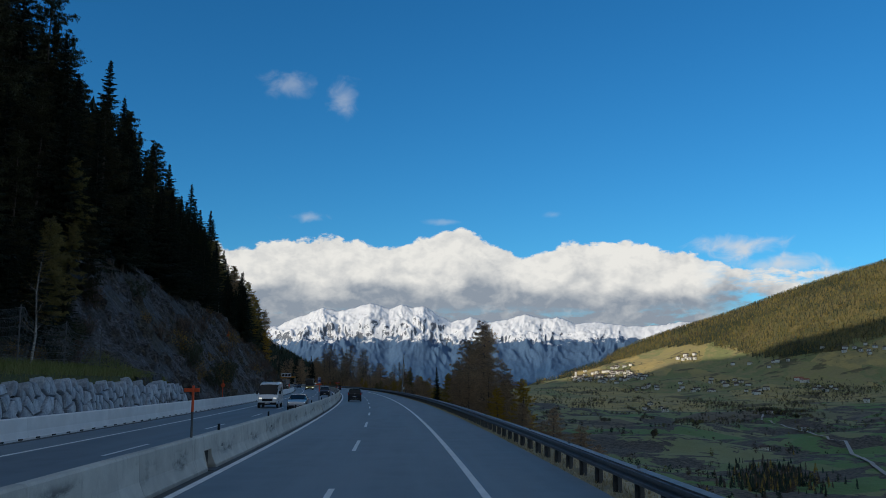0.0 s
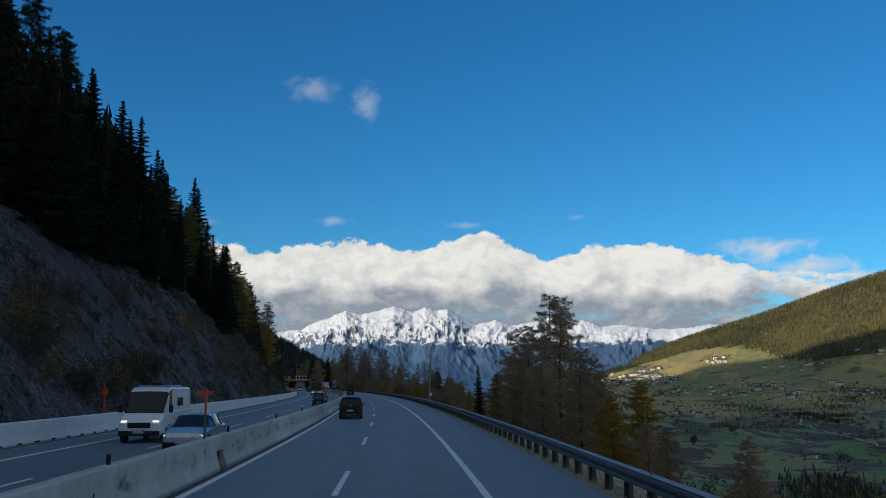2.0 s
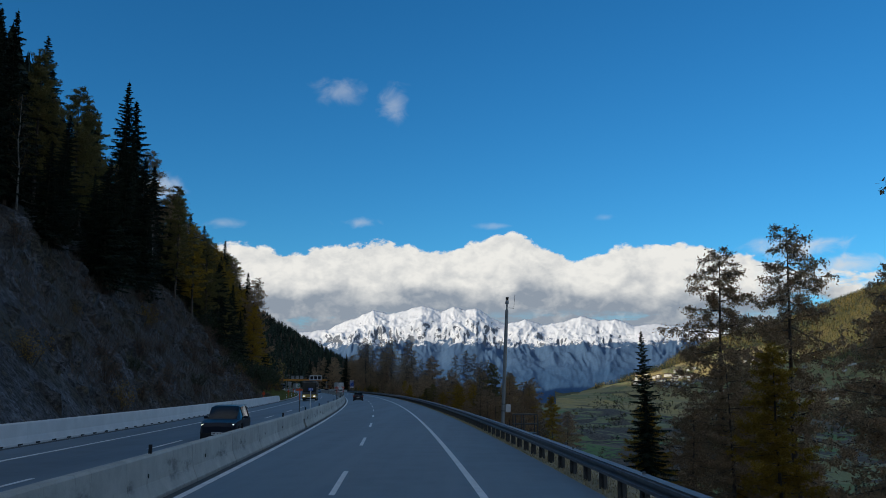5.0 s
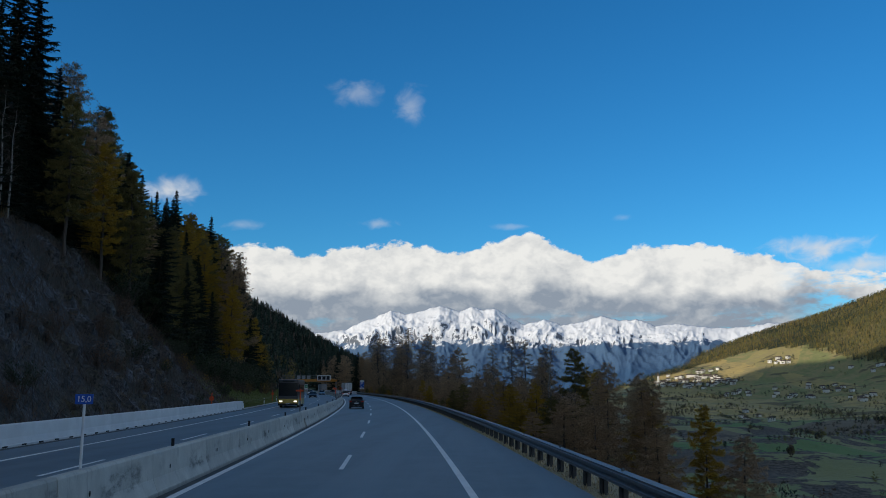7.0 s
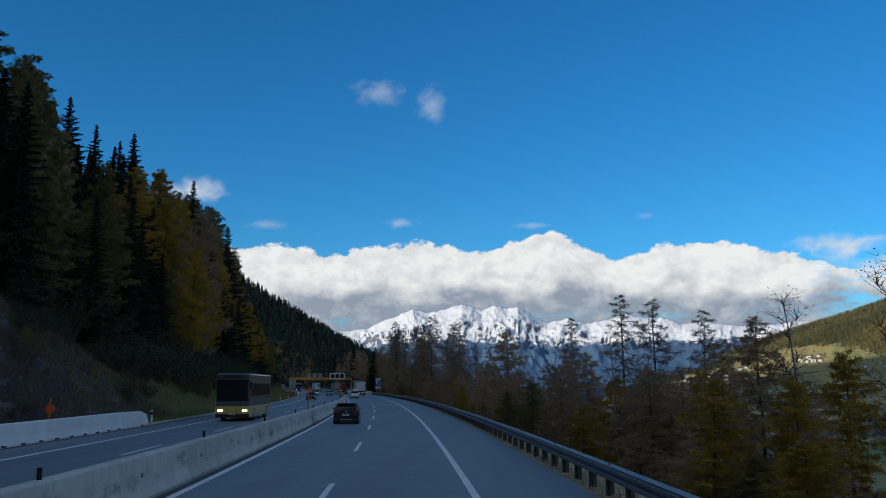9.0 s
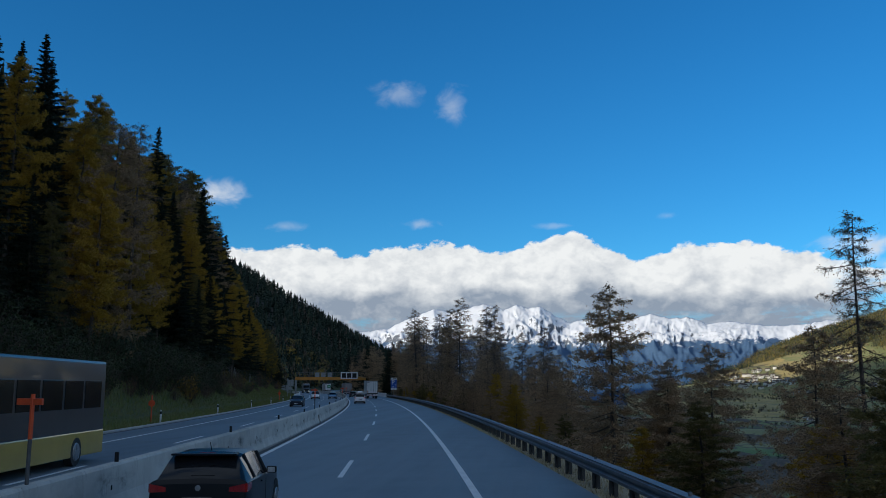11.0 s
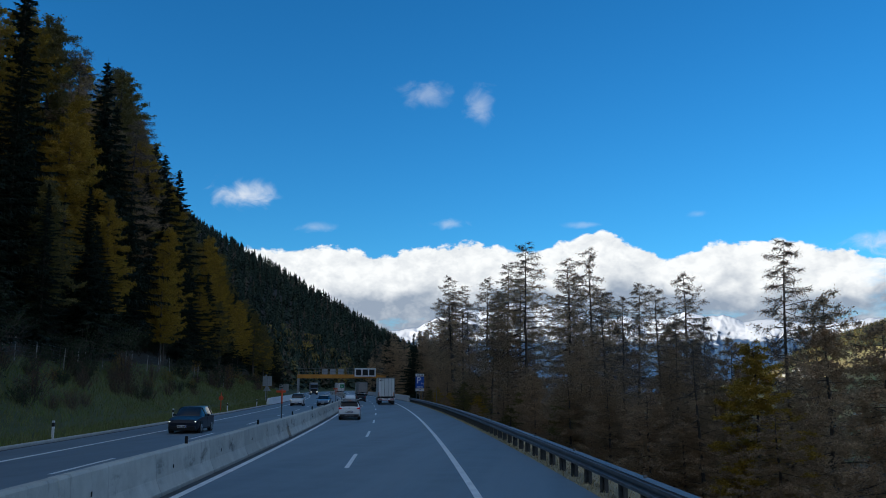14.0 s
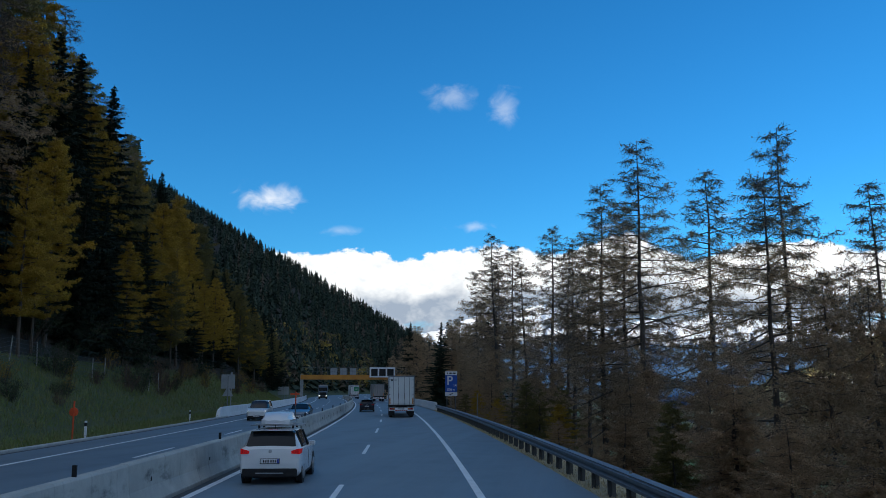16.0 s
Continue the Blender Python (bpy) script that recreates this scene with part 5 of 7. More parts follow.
def forest(name, label, spots, seed, mats, blades=30, leafy=False):
    """Distant woods: many small ragged conifers of drooping sprays, in one piece."""
    r = np.random.default_rng(seed)
    q = np.array(spots, float)
    n = len(q)
    h = q[:, 3:4]
    w = h * r.uniform(0.18, 0.32, (n, 1))
    t = (np.arange(blades)[None] + r.random((n, blades))) / blades
    az = np.arange(blades)[None] * 2.39996 + r.uniform(0, 6.28, (n, 1)) + r.uniform(-0.4, 0.4, (n, blades))
    rad = w * (1.03 - t) ** 0.7 * r.uniform(0.6, 1.25, (n, blades))
    half = r.uniform(0.30, 0.60, (n, blades)) + 0.35 * t
    zc = q[:, 2:3] + h * (0.06 + 0.90 * t)
    V = np.empty((n, blades, 3, 3))
    V[:, :, 0] = np.stack([q[:, 0:1] + 0 * t, q[:, 1:2] + 0 * t, zc + h * r.uniform(0.05, 0.14, (n, blades))], -1)
    for c, sg in ((1, -1), (2, 1)):
        V[:, :, c] = np.stack([q[:, 0:1] + rad * np.cos(az + sg * half), q[:, 1:2] + rad * np.sin(az + sg * half), zc - h * r.uniform(0.0, 0.09, (n, blades))], -1)
    if leafy:      # round broadleaf crowns: small clumps of twigs and leaves all through the crown
        rad = h * np.sqrt(np.clip(t * (1.04 - t), 0, 1)) * np.sqrt(r.random((n, blades))) * r.uniform(0.55, 0.95, (n, 1))
        mid = np.stack([q[:, 0:1] + rad * np.cos(az), q[:, 1:2] + rad * np.sin(az), q[:, 2:3] + h * (0.10 + 0.90 * t)], -1)
        size = h[..., None] * (1.05 / math.sqrt(blades))
        for c in range(3):
            V[:, :, c] = mid + r.normal(0, 0.55, (n, blades, 3)) * size
    V = V.reshape(-1, 3)
    F = np.arange(len(V)).reshape(-1, 3)
    me = mesh_of(name, V.tolist(), F.tolist(), mats, False, np.repeat(q[:, 4].astype(int), blades).tolist())
    thing(name, label, "forest", kind="stuff", mesh=me)


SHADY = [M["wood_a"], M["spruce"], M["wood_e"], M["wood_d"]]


def slope_spots(n, s0, s1, u0, u1, mix, lo, hi, seed):
    r = random.Random(seed)
    out = []
    for _ in range(n):
        s, u = r.uniform(s0, s1), u0 + (u1 - u0) * r.random() ** 1.35
        d = -18.9 - u
        z = ground_z(s, d)
        x, y, _ = road(s, d)
        q, k = r.random(), 0
        for j, p in enumerate(mix):
            if q < p:
                k = j
                break
            q -= p
        out.append((float(x), float(y), z - 0.5, r.uniform(lo, hi), k))
    return out


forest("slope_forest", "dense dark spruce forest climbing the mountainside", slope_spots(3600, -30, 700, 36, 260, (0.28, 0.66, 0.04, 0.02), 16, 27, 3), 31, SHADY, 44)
forest("upper_forest", "dense spruce forest on the upper mountainside", slope_spots(2600, 0, 900, 180, 700, (0.46, 0.36, 0.14, 0.04), 13, 22, 4), 32, SHADY, 24)
forest("spur_forest", "mixed conifer forest on the spur ahead", slope_spots(8500, 690, 1750, 4, 420, (0.46, 0.26, 0.20, 0.08), 8, 17, 6), 33, SHADY, 24)


def foot_spots(n, seed):
    """Broadleaf and larch wood at the foot of the spur, past the gantry."""
    r = random.Random(seed)
    out = []
    for _ in range(n):
        s, side = r.uniform(625, 1000), r.random()
        d = -18.9 - r.uniform(5, 60) if side < 0.7 else r.uniform(12, 60)
        x, y, _ = road(s, d)
        out.append((float(x), float(y), ground_z(s, d) - 0.5, r.uniform(6, 13), r.choice((0, 1, 1, 2, 3, 3, 3))))
    return out


forest("spur_foot_wood", "mixed brown and golden wood at the foot of the spur", foot_spots(700, 9), 34, [M["spruce"], M["larch_olive"], M["wood_c"], M["wood_d"]], 190, True)

# ---- roadside things ----
def split_cell(p, others):
    """The polygon of the wall's plane that is nearer to p than to any other block's middle."""
    poly = [(p[0] - 1.3, p[1] - 1.0), (p[0] + 1.3, p[1] - 1.0), (p[0] + 1.3, p[1] + 1.0), (p[0] - 1.3, p[1] + 1.0)]
    for q in others:
        nx, ny = q[0] - p[0], q[1] - p[1]
        k = (q[0] ** 2 + q[1] ** 2 - p[0] ** 2 - p[1] ** 2) / 2
        out = []
        for i, a in enumerate(poly):
            b = poly[(i + 1) % len(poly)]
            fa, fb = a[0] * nx + a[1] * ny - k, b[0] * nx + b[1] * ny - k
            if fa <= 0:
                out.append(a)
            if fa * fb < 0:
                t = fa / (fa - fb)
                out.append((a[0] + (b[0] - a[0]) * t, a[1] + (b[1] - a[1]) * t))
        poly = out
        if len(poly) < 3:
            return None
    return poly


def wall_stone(poly, r):
    """A quarried block that fills a cell of the wall: split face, broken arrises."""
    cx, cy = sum(a for a, _ in poly) / len(poly), sum(b for _, b in poly) / len(poly)
    tilt = (r.uniform(-0.16, 0.16), r.uniform(-0.16, 0.16))
    proud = r.uniform(0.05, 0.28)
    V = []
    for shrink, out in ((0.88, -0.5), (0.92, -0.02 + proud * 0.4), (0.90, proud * 0.85), (0.78, proud + 0.04)):
        for a, b in poly:
            x, y = (a - cx) * shrink * r.uniform(0.97, 1.0), (b - cy) * shrink * r.uniform(0.97, 1.0)
            V.append((out + (x * tilt[0] + y * tilt[1] + r.uniform(-0.025, 0.025)) * (out > 0), x, y))
    n = len(poly)
    V.append((proud + 0.03 + r.uniform(-0.01, 0.03), 0.0, 0.0))
    F = [(k * n + i, k * n + (i + 1) % n, (k + 1) * n + (i + 1) % n, (k + 1) * n + i) for k in range(3) for i in range(n)]
    F += [(3 * n + i, 3 * n + (i + 1) % n, 4 * n) for i in range(n)]
    return mesh_of("stone", V, F, M["stone"]), cx, cy


def build_boulder_wall():
    wall = thing("boulder_wall", "retaining wall of large grey quarried stones", "wall", kind="structure")
    # near-black sheet puts the shade into the gaps between blocks
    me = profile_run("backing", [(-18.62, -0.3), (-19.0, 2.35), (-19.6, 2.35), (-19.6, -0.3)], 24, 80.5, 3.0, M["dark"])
    child("backing", me, wall, None, "near-black backing for the shade between the stones")
    r = random.Random(12)
    mids = []
    for _ in range(9000):      # middles that keep their distance
        p, gap = (r.uniform(31.0, 84.5), r.uniform(-0.2, 3.3)), r.choice((0.42, 0.55, 0.65, 0.8))
        if all((0.62 * (p[0] - q[0])) ** 2 + (1.1 * (p[1] - q[1])) ** 2 > (0.5 * (gap + q[2])) ** 2 for q in mids):
            mids.append((*p, gap))
    for p in mids:
        if p[1] > 2.62 - 0.006 * (p[0] - 31) or p[1] < 0.2 or p[0] > 82.6 - 0.9 * p[1] or p[0] < 33:
            continue
        poly = split_cell(p, [q for q in mids if q is not p and abs(q[0] - p[0]) < 3.2])
        if poly:
            me, cs, cz = wall_stone(poly, r)
            child("stone", me, wall, at(cs, -18.52 - 0.14 * cz, cz) @ pose(0, 0, 0, 0, -8, 0))


build_boulder_wall()


def build_rock_net():
    """A sagging net on posts above the boulder wall."""
    net = thing("rockfall_fence", "sagging rockfall net on thin posts above the wall", "fence")
    posts = [36, 48, 58, 66.5, 75]
    heights = [4.6, 4.2, 3.9, 3.4, 3.2]
    for s, h in zip(posts, heights):
        z = ground_z(s, -24.5)
        child("post", rod("post", (0, 0, -0.3), (0, 0, h), 0.05, 0.045, M["post"], 7), net, at(s, -24.5, z))
    V, F = [], []
    def top_at(s):
        i = max(0, min(len(posts) - 2, sum(1 for p in posts if p <= s) - 1))
        t = (s - posts[i]) / (posts[i + 1] - posts[i])
        return heights[i] * (1 - t) + heights[i + 1] * t - 1.1 * 4 * t * (1 - t) * 0.75
    def wire(a, b, w):
        d = (b - a).normalized()
        u = d.orthogonal().normalized() * w
        n = len(V)
        V.extend([a - u, a + u, b + u, b - u])
        F.append((n, n + 1, n + 2, n + 3))
    def pt(s, q):
        z = ground_z(s, -24.5)
        x, y, _ = road(s, -24.5 + 0.25 * math.sin(s * 0.8) * q)
        return Vector((float(x), float(y), z + top_at(s) * q))
    for s in np.arange(36, 75, 0.2):
        for i in range(12):
            a, b = (0.0, 0.2) if i % 2 else (0.2, 0.0)
            j = 0.05 * math.sin(s * 7.3 + i * 2.1)
            wire(pt(min(75.0, float(s) + a + j), i / 12), pt(min(75.0, float(s) + b - j), (i + 1) / 12), 0.0065)
    for i in range(0, 7):
        for s in np.arange(36, 75, 1.4):
            wire(pt(float(s), i / 6), pt(min(75.0, float(s) + 1.4), i / 6), 0.012)
    child("net", mesh_of("net", V, F, M["mesh_fence"]), net, None, "grey wire netting")


build_rock_net()


def build_marker_posts():
    """Orange snow stakes behind the median barrier."""
    proto = thing("snow_stake", "orange snow stake with a cross board on a dark rod", "road marker", at(26, -6.28), "snow stakes")
    child("rod", rod("rod", (0, 0, 1.0), (0, 0, 1.85), 0.035, 0.035, M["post"], 8), proto)
    child("sleeve", rod("sleeve", (0, 0, 1.8), (0, 0, 2.55), 0.038, 0.038, M["orange"], 8), proto, None, "orange upper sleeve")
    child("cross_board", box("cross_board", 0.05, 0.5, 0.11, M["orange"], 0.01, (0, 0.05, 2.42)), proto, pose(0, 0, 0, 0, 0, 70))
    for i in range(1, 9):
        copy_thing(proto, at(26.0 + 49.8 * i, -6.28, 0, rng.uniform(-15, 15)))
    red = thing("snow_stake", "orange snow stake with round disc on the rock face", "road marker", at(160, -18.9 - 7.4, ground_z(160, -26.3) - 0.1), "snow stakes")
    child("rod", rod("rod", (0, 0, 0), (0, 0, 2.6), 0.05, 0.05, M["orange"], 8), red)
    child("disc", rod("disc", (0, -0.02, 2.0), (0, 0.02, 2.0), 0.25, 0.25, M["orange"], 16), red)
    for s, u in ((108, 1.0), (262, 0.2), (425, 0.0), (327, 0.0)):
        copy_thing(red, at(s, -18.6 - u, ground_z(s, -18.9 - u) - 0.5))
    stub = thing("barrier_reflector", "small dark reflector on the barrier top", "reflector", at(30, -6.28), "barrier reflectors")
    child("body", box("body", 0.08, 0.06, 0.22, M["black"], 0.008, (0, 0, 1.16)), stub)
    for i in range(40):
        copy_thing(stub, at(42 + i * 12.5, -6.28))
    dl = thing("delineator_post", "white plastic delineator post with black band", "road marker", at(279, -17.9, -0.1), "delineators")
    bm = bmesh.new()
    box_into(bm, 0, 0, 0.5, 0.12, 0.10, 1.0)
    child("post", bm_mesh("post", bm, M["sign_white"], 0.012), dl)
    child("band", box("band", 0.124, 0.104, 0.20, M["black"], 0, (0, 0, 0.80)), dl)
    for s in (304, 327, 350, 375, 400, 425, 450):
        copy_thing(dl, at(s, -17.9, -0.05))
    km = thing("distance_sign", "small blue kilometre board on a thin pole", "road sign", at(185.5, -6.45), "")
    child("pole", rod("pole", (0, 0, 0.9), (0, 0, 2.45), 0.03, 0.03, M["sign_white"], 8), km)
    b = child("board", box("board", 0.36, 0.02, 0.20, M["sign_blue"], 0.006, (0, -0.03, 2.42)), km, None, "blue board with white number")
    child("number", text_mesh("number", "15,0", 0.17, M["sign_white"]), b, pose(0, -0.045, 2.42, 90, 0, 0))


build_marker_posts()


def build_camera_mast():
    mast = thing("camera_mast", "tall grey steel mast with traffic camera and cabinet", "mast", at(172.2, 5.98, -0.25, 0) @ pose(0, 0, 0, 0, 2.7, 0))
    child("pole", rod("pole", (0, 0, 0), (0, 0, 7.45), 0.115, 0.10, M["pole_paint"], 20), mast)
    child("spigot", rod("spigot", (0, 0, 7.45), (0, 0, 7.85), 0.055, 0.05, M["pole_paint"], 12), mast)
    h = child("camera_head", rod("camera_head", (0, 0, 7.83), (0, 0, 8.05), 0.11, 0.09, M["sign_back"], 14), mast, None, "grey domed camera")
    bm = bmesh.new()
    box_into(bm, 0, 0.02, 8.16, 0.15, 0.28, 0.15)
    child("housing", bm_mesh("housing", bm, M["black"], 0.03), h)
    bm = bmesh.new()
    rod_into(bm, (0, 0, 7.6), (0.42, 0, 7.58), 0.012, 0.012, 6)
    rod_into(bm, (0.42, 0, 7.58), (0.46, 0, 8.45), 0.012, 0.008, 6)
    child("aerial", bm_mesh("aerial", bm, M["black"]), mast)
    child("cabinet", box("cabinet", 0.30, 0.22, 0.46, M["sign_white"], 0.02, (0.28, 0, 1.62)), mast, None, "white control cabinet")
    for z in (1.45, 1.85):
        child("clamp", rod("clamp", (0, 0, z - 0.02), (0, 0, z + 0.02), 0.125, 0.125, M["black"], 20), mast)
    fr = thing("service_platform", "dark steel railed platform beside the mast", "platform", at(172.2, 6.45, -0.15))
    for x in (0.25, 0.75, 1.55):
        for y in (-0.5, 0.5):
            child("post", rod("post", (x, y, -0.5), (x, y, 1.15), 0.035, 0.035, M["post"], 6), fr)
    for z in (0.6, 1.15):
        for y in (-0.5, 0.5):
            child("rail", rod("rail", (0.25, y, z), (1.55, y, z), 0.03, 0.03, M["post"], 6), fr)
        for x in (0.25, 1.55):
            child("rail", rod("rail", (x, -0.5, z), (x, 0.5, z), 0.03, 0.03, M["post"], 6), fr)
    child("deck", box("deck", 1.4, 1.1, 0.06, M["post"], 0.01, (0.9, 0, 0.05)), fr)


build_camera_mast()


def build_signs():
    p = thing("parking_sign", "blue parking sign on two steel posts", "road sign", at(486, 6.9, -0.2) @ Matrix.Diagonal((0.88, 0.88, 0.92, 1)))
    for x in (-0.62, 0.62):
        child("post", rod("post", (x, 0.06, 0), (x, 0.06, 5.4), 0.06, 0.06, M["steel"], 10), p)
    t = child("top_panel", box("top_panel", 1.75, 0.04, 0.52, M["sign_white"], 0.01, (0, 0, 5.35)), p, None, "white strip with black pictograms")
    for x, w in ((-0.55, 0.16), (-0.1, 0.34), (0.42, 0.42)):
        child("pictogram", box("pictogram", w, 0.01, 0.18, M["black"], 0, (x, -0.025, 5.35)), t)
    m = child("main_panel", box("main_panel", 1.75, 0.04, 2.25, M["sign_blue"], 0.01, (0, 0, 3.93)), p, None, "blue panel with white letter")
    child("letter", text_mesh("letter", "P", 1.75, M["sign_white"], 0.02), m, pose(-0.22, -0.027, 4.28, 90, 0, 0))
    child("number", text_mesh("number", "14", 0.5, M["sign_white"], 0.01), m, pose(0.52, -0.027, 3.68, 90, 0, 0))
    child("distance", text_mesh("distance", "500 m", 0.46, M["sign_white"], 0.008), m, pose(0.0, -0.027, 3.08, 90, 0, 0))
    b = child("bottom_panel", box("bottom_panel", 1.75, 0.04, 0.50, M["sign_white"], 0.01, (0, 0, 2.50)), p)
    child("arrow", box("arrow", 0.5, 0.01, 0.10, M["black"], 0, (0, 0, 0)), b, pose(0, -0.026, 2.5, 0, -18, 0))
    q = thing("traffic_sign", "square sign and warning triangle seen from behind", "road sign", at(473.7, -19.0, ground_z(473.7, -19.0)))
    child("post", rod("post", (0, 0.03, -0.3), (0, 0.03, 4.2), 0.06, 0.06, M["steel"], 10), q)
    child("square_plate", box("square_plate", 1.5, 0.03, 1.55, M["sign_back"], 0.02, (0, 0, 3.6)), q)
    bm = bmesh.new()
    bmesh.ops.create_cone(bm, cap_ends=True, segments=3, radius1=0.72, radius2=0.72, depth=0.03, matrix=pose(0, 0, 2.35, 90, 0, 0))
    child("triangle_plate", bm_mesh("triangle_plate", bm, M["sign_back"]), q)
    # slim lamp post and warning poles near it
    lp = thing("signal_post", "slim grey post with small detector box", "post", at(482, -20.0, ground_z(482, -20)))
    child("pole", rod("pole", (0, 0, -0.3), (0, 0, 4.6), 0.07, 0.06, M["pole_paint"], 10), lp)
    child("detector", box("detector", 0.22, 0.2, 0.34, M["sign_back"], 0.02, (0, 0, 4.5)), lp)
    for s, d in ((492, 7.4), (470, 8.4)):
        w = thing("signal_post", "slim grey post with small detector box", "post", at(s, d, -0.4))
        child("pole", rod("pole", (0, 0, -0.3), (0, 0, 2.6), 0.05, 0.05, M["pole_paint"], 8), w)


build_signs()


def build_gantry():
    g = thing("sign_gantry", "orange steel gantry with signal panels over the motorway", "gantry", at(595, -5.0, -0.85))
    beam = child("beam", box("beam", 26.6, 1.5, 1.15, M["gantry_orange"], 0.03, (0, 0, 6.55)), g, None, "orange box beam")
    for x in (-13.0, 13.0):
        child("leg", box("leg", 0.75, 0.75, 7.2, M["sign_back"], 0.03, (x, 0, 3.6)), g, None, "grey steel leg")
    rail = child("walkway_rail", box("walkway_rail", 26.2, 0.06, 0.07, M["steel"], 0, (0, -0.75, 8.85)), g)
    child("middle_rail", box("middle_rail", 26.2, 0.05, 0.05, M["steel"], 0, (0, -0.75, 8.0)), g)
    for i in range(22):
        child("rail_post", box("rail_post", 0.07, 0.07, 1.75, M["steel"], 0, (-13.0 + i * 26.0 / 21, -0.75, 8.0)), g)
    for x in (-4.6, -2.2, 0.2):
        child("panel_back", box("panel_back", 1.6, 0.25, 1.7, M["sign_back"], 0.03, (x - 0.6, -0.55, 8.0)), g)
    f = child("signal_board", box("signal_board", 6.4, 0.4, 2.5, M["sign_white"], 0.05, (6.9, -1.0, 7.75)), g, None, "white frame with three dark signal faces")
    for x in (4.9, 6.9, 8.9):
        child("signal_face", box("signal_face", 1.6, 0.06, 1.75, M["black"], 0.01, (x, -1.22, 7.75)), f)
    for i, (s, x) in enumerate(((588, -11.0), (585, -9.5))):
        q = thing("info_board", "small grey roadside board on two posts", "road sign", at(s, -6.75 + x - 5, 0))
        child("board", box("board", 1.3, 0.06, 1.9, M["sign_back"], 0.02, (0, 0, 2.4)), q)
        for y in (-0.4, 0.4):
            child("post", rod("post", (y, 0.05, -0.2), (y, 0.05, 2.4), 0.05, 0.05, M["steel"], 8), q)


build_gantry()


def build_game_fence():
    f = thing("game_fence", "wire game fence on thin wooden posts above the bank", "fence")
    post = rod("post", (0, 0, -0.4), (0, 0, 1.9), 0.05, 0.045, M["birch_bark"], 7)
    for i, s in enumerate(np.arange(372, 470, 4.0)):
        d = -18.9 - 9.6 + 0.5 * math.sin(i * 1.7) + max(0, (s - 440) * 0.12)
        child("post", post, f, at(float(s), d, ground_z(s, d)) @ pose(0, 0, 0, rng.uniform(-3, 3), rng.uniform(-3, 3), 0))
    for z in (0.3, 0.6, 0.9, 1.2, 1.5, 1.8):
        V, F = [], []
        for i, s in enumerate(np.arange(372, 470, 4.0)):
            d = -18.9 - 9.6 + 0.5 * math.sin(i * 1.7) + max(0, (s - 440) * 0.12)
            x, y, _ = road(float(s), d)
            zz = ground_z(s, d) + z
            V += [(float(x), float(y), zz - 0.006), (float(x), float(y), zz + 0.006)]
            if i:
                F.append((2 * i - 2, 2 * i, 2 * i + 1, 2 * i - 1))
        child("wire", mesh_of("wire", V, F, M["mesh_fence"]), f)


build_game_fence()


def grass_strip(name, label, s0, s1, d0, d1, n, lo, hi, material, seed, bend=0.35):
    """Blades of grass on the ground between two lines."""
    r = np.random.default_rng(seed)
    s, d = r.uniform(s0, s1, n), r.uniform(d0, d1, n)
    x, y, _ = road(s, d)
    z = ground_height(s, d) - 0.02
    h, a, w = r.uniform(lo, hi, n), r.uniform(0, 6.283, n), r.uniform(0.012, 0.03, n)
    bx, by = r.normal(0, bend, n) * h, r.normal(0, bend, n) * h
    cx, cy = np.cos(a) * w, np.sin(a) * w
    V = np.stack([np.stack([x - cx, y - cy, z], -1), np.stack([x + cx, y + cy, z], -1), np.stack([x + bx, y + by, z + h], -1)], 1).reshape(-1, 3).tolist()
    F = np.arange(3 * n).reshape(-1, 3).tolist()
    thing(name, label, "grass", kind="stuff", mesh=mesh_of(name, V, F, material))


grass_strip("dry_grass", "dry straw-coloured grass under the guard rail", 0, 260, 4.85, 7.4, 60000, 0.04, 0.14, M["dry_grass"], 1)
grass_strip("dry_grass", "dry straw-coloured grass under the guard rail", 260, 500, 4.85, 7.4, 50000, 0.04, 0.14, M["dry_grass"], 2)
grass_strip("bank_grass", "green autumn grass on the bank", 274, 570, -29.5, -17.4, 140000, 0.15, 0.5, M["green_grass"], 3)
grass_strip("bench_grass", "green grass on the bench above the wall", 30, 79, -26.5, -19.3, 22000, 0.15, 0.5, M["green_grass"], 4)
grass_strip("slope_brush", "dead brown brush and grass on the cutting", 180, 292, -33.0, -19.2, 30000, 0.4, 1.1, M["bark"], 5, 0.5)

# ---- the far side of the valley ----
_fa, _fr, _fz = FAR


def far_z(x, y):
    """Height of the far land at a world place."""
    a, r = math.degrees(math.atan2(x, y)), math.hypot(x, y)
    if 6.2 < a < 61 and 2310 < r < 4470:
        i, j = int(np.searchsorted(_fa, a)) - 1, int(np.searchsorted(_fr, r)) - 1
        fa, fr = (a - _fa[i]) / (_fa[i + 1] - _fa[i]), (r - _fr[j]) / (_fr[j + 1] - _fr[j])
        z = _fz
        return float((z[i, j] * (1 - fr) + z[i, j + 1] * fr) * (1 - fa) + (z[i + 1, j] * (1 - fr) + z[i + 1, j + 1] * fr) * fa)
    return None


_ls, _ld = np.meshgrid(np.arange(-100, 3600, 25.0), np.arange(40, 3200, 25.0), indexing="ij")
_lx, _ly = land(_ls, _ld)
_lz = ground_height(_ls, _ld)
_cells = {}
for _x, _y, _z in zip(_lx.ravel(), _ly.ravel(), _lz.ravel()):
    _cells[int(_x // 40), int(_y // 40)] = float(_z)


def valley_z(x, y):
    z = _cells.get((int(x // 40), int(y // 40)), -80.0)
    f = far_z(x, y)
    return z if f is None else max(z, f)


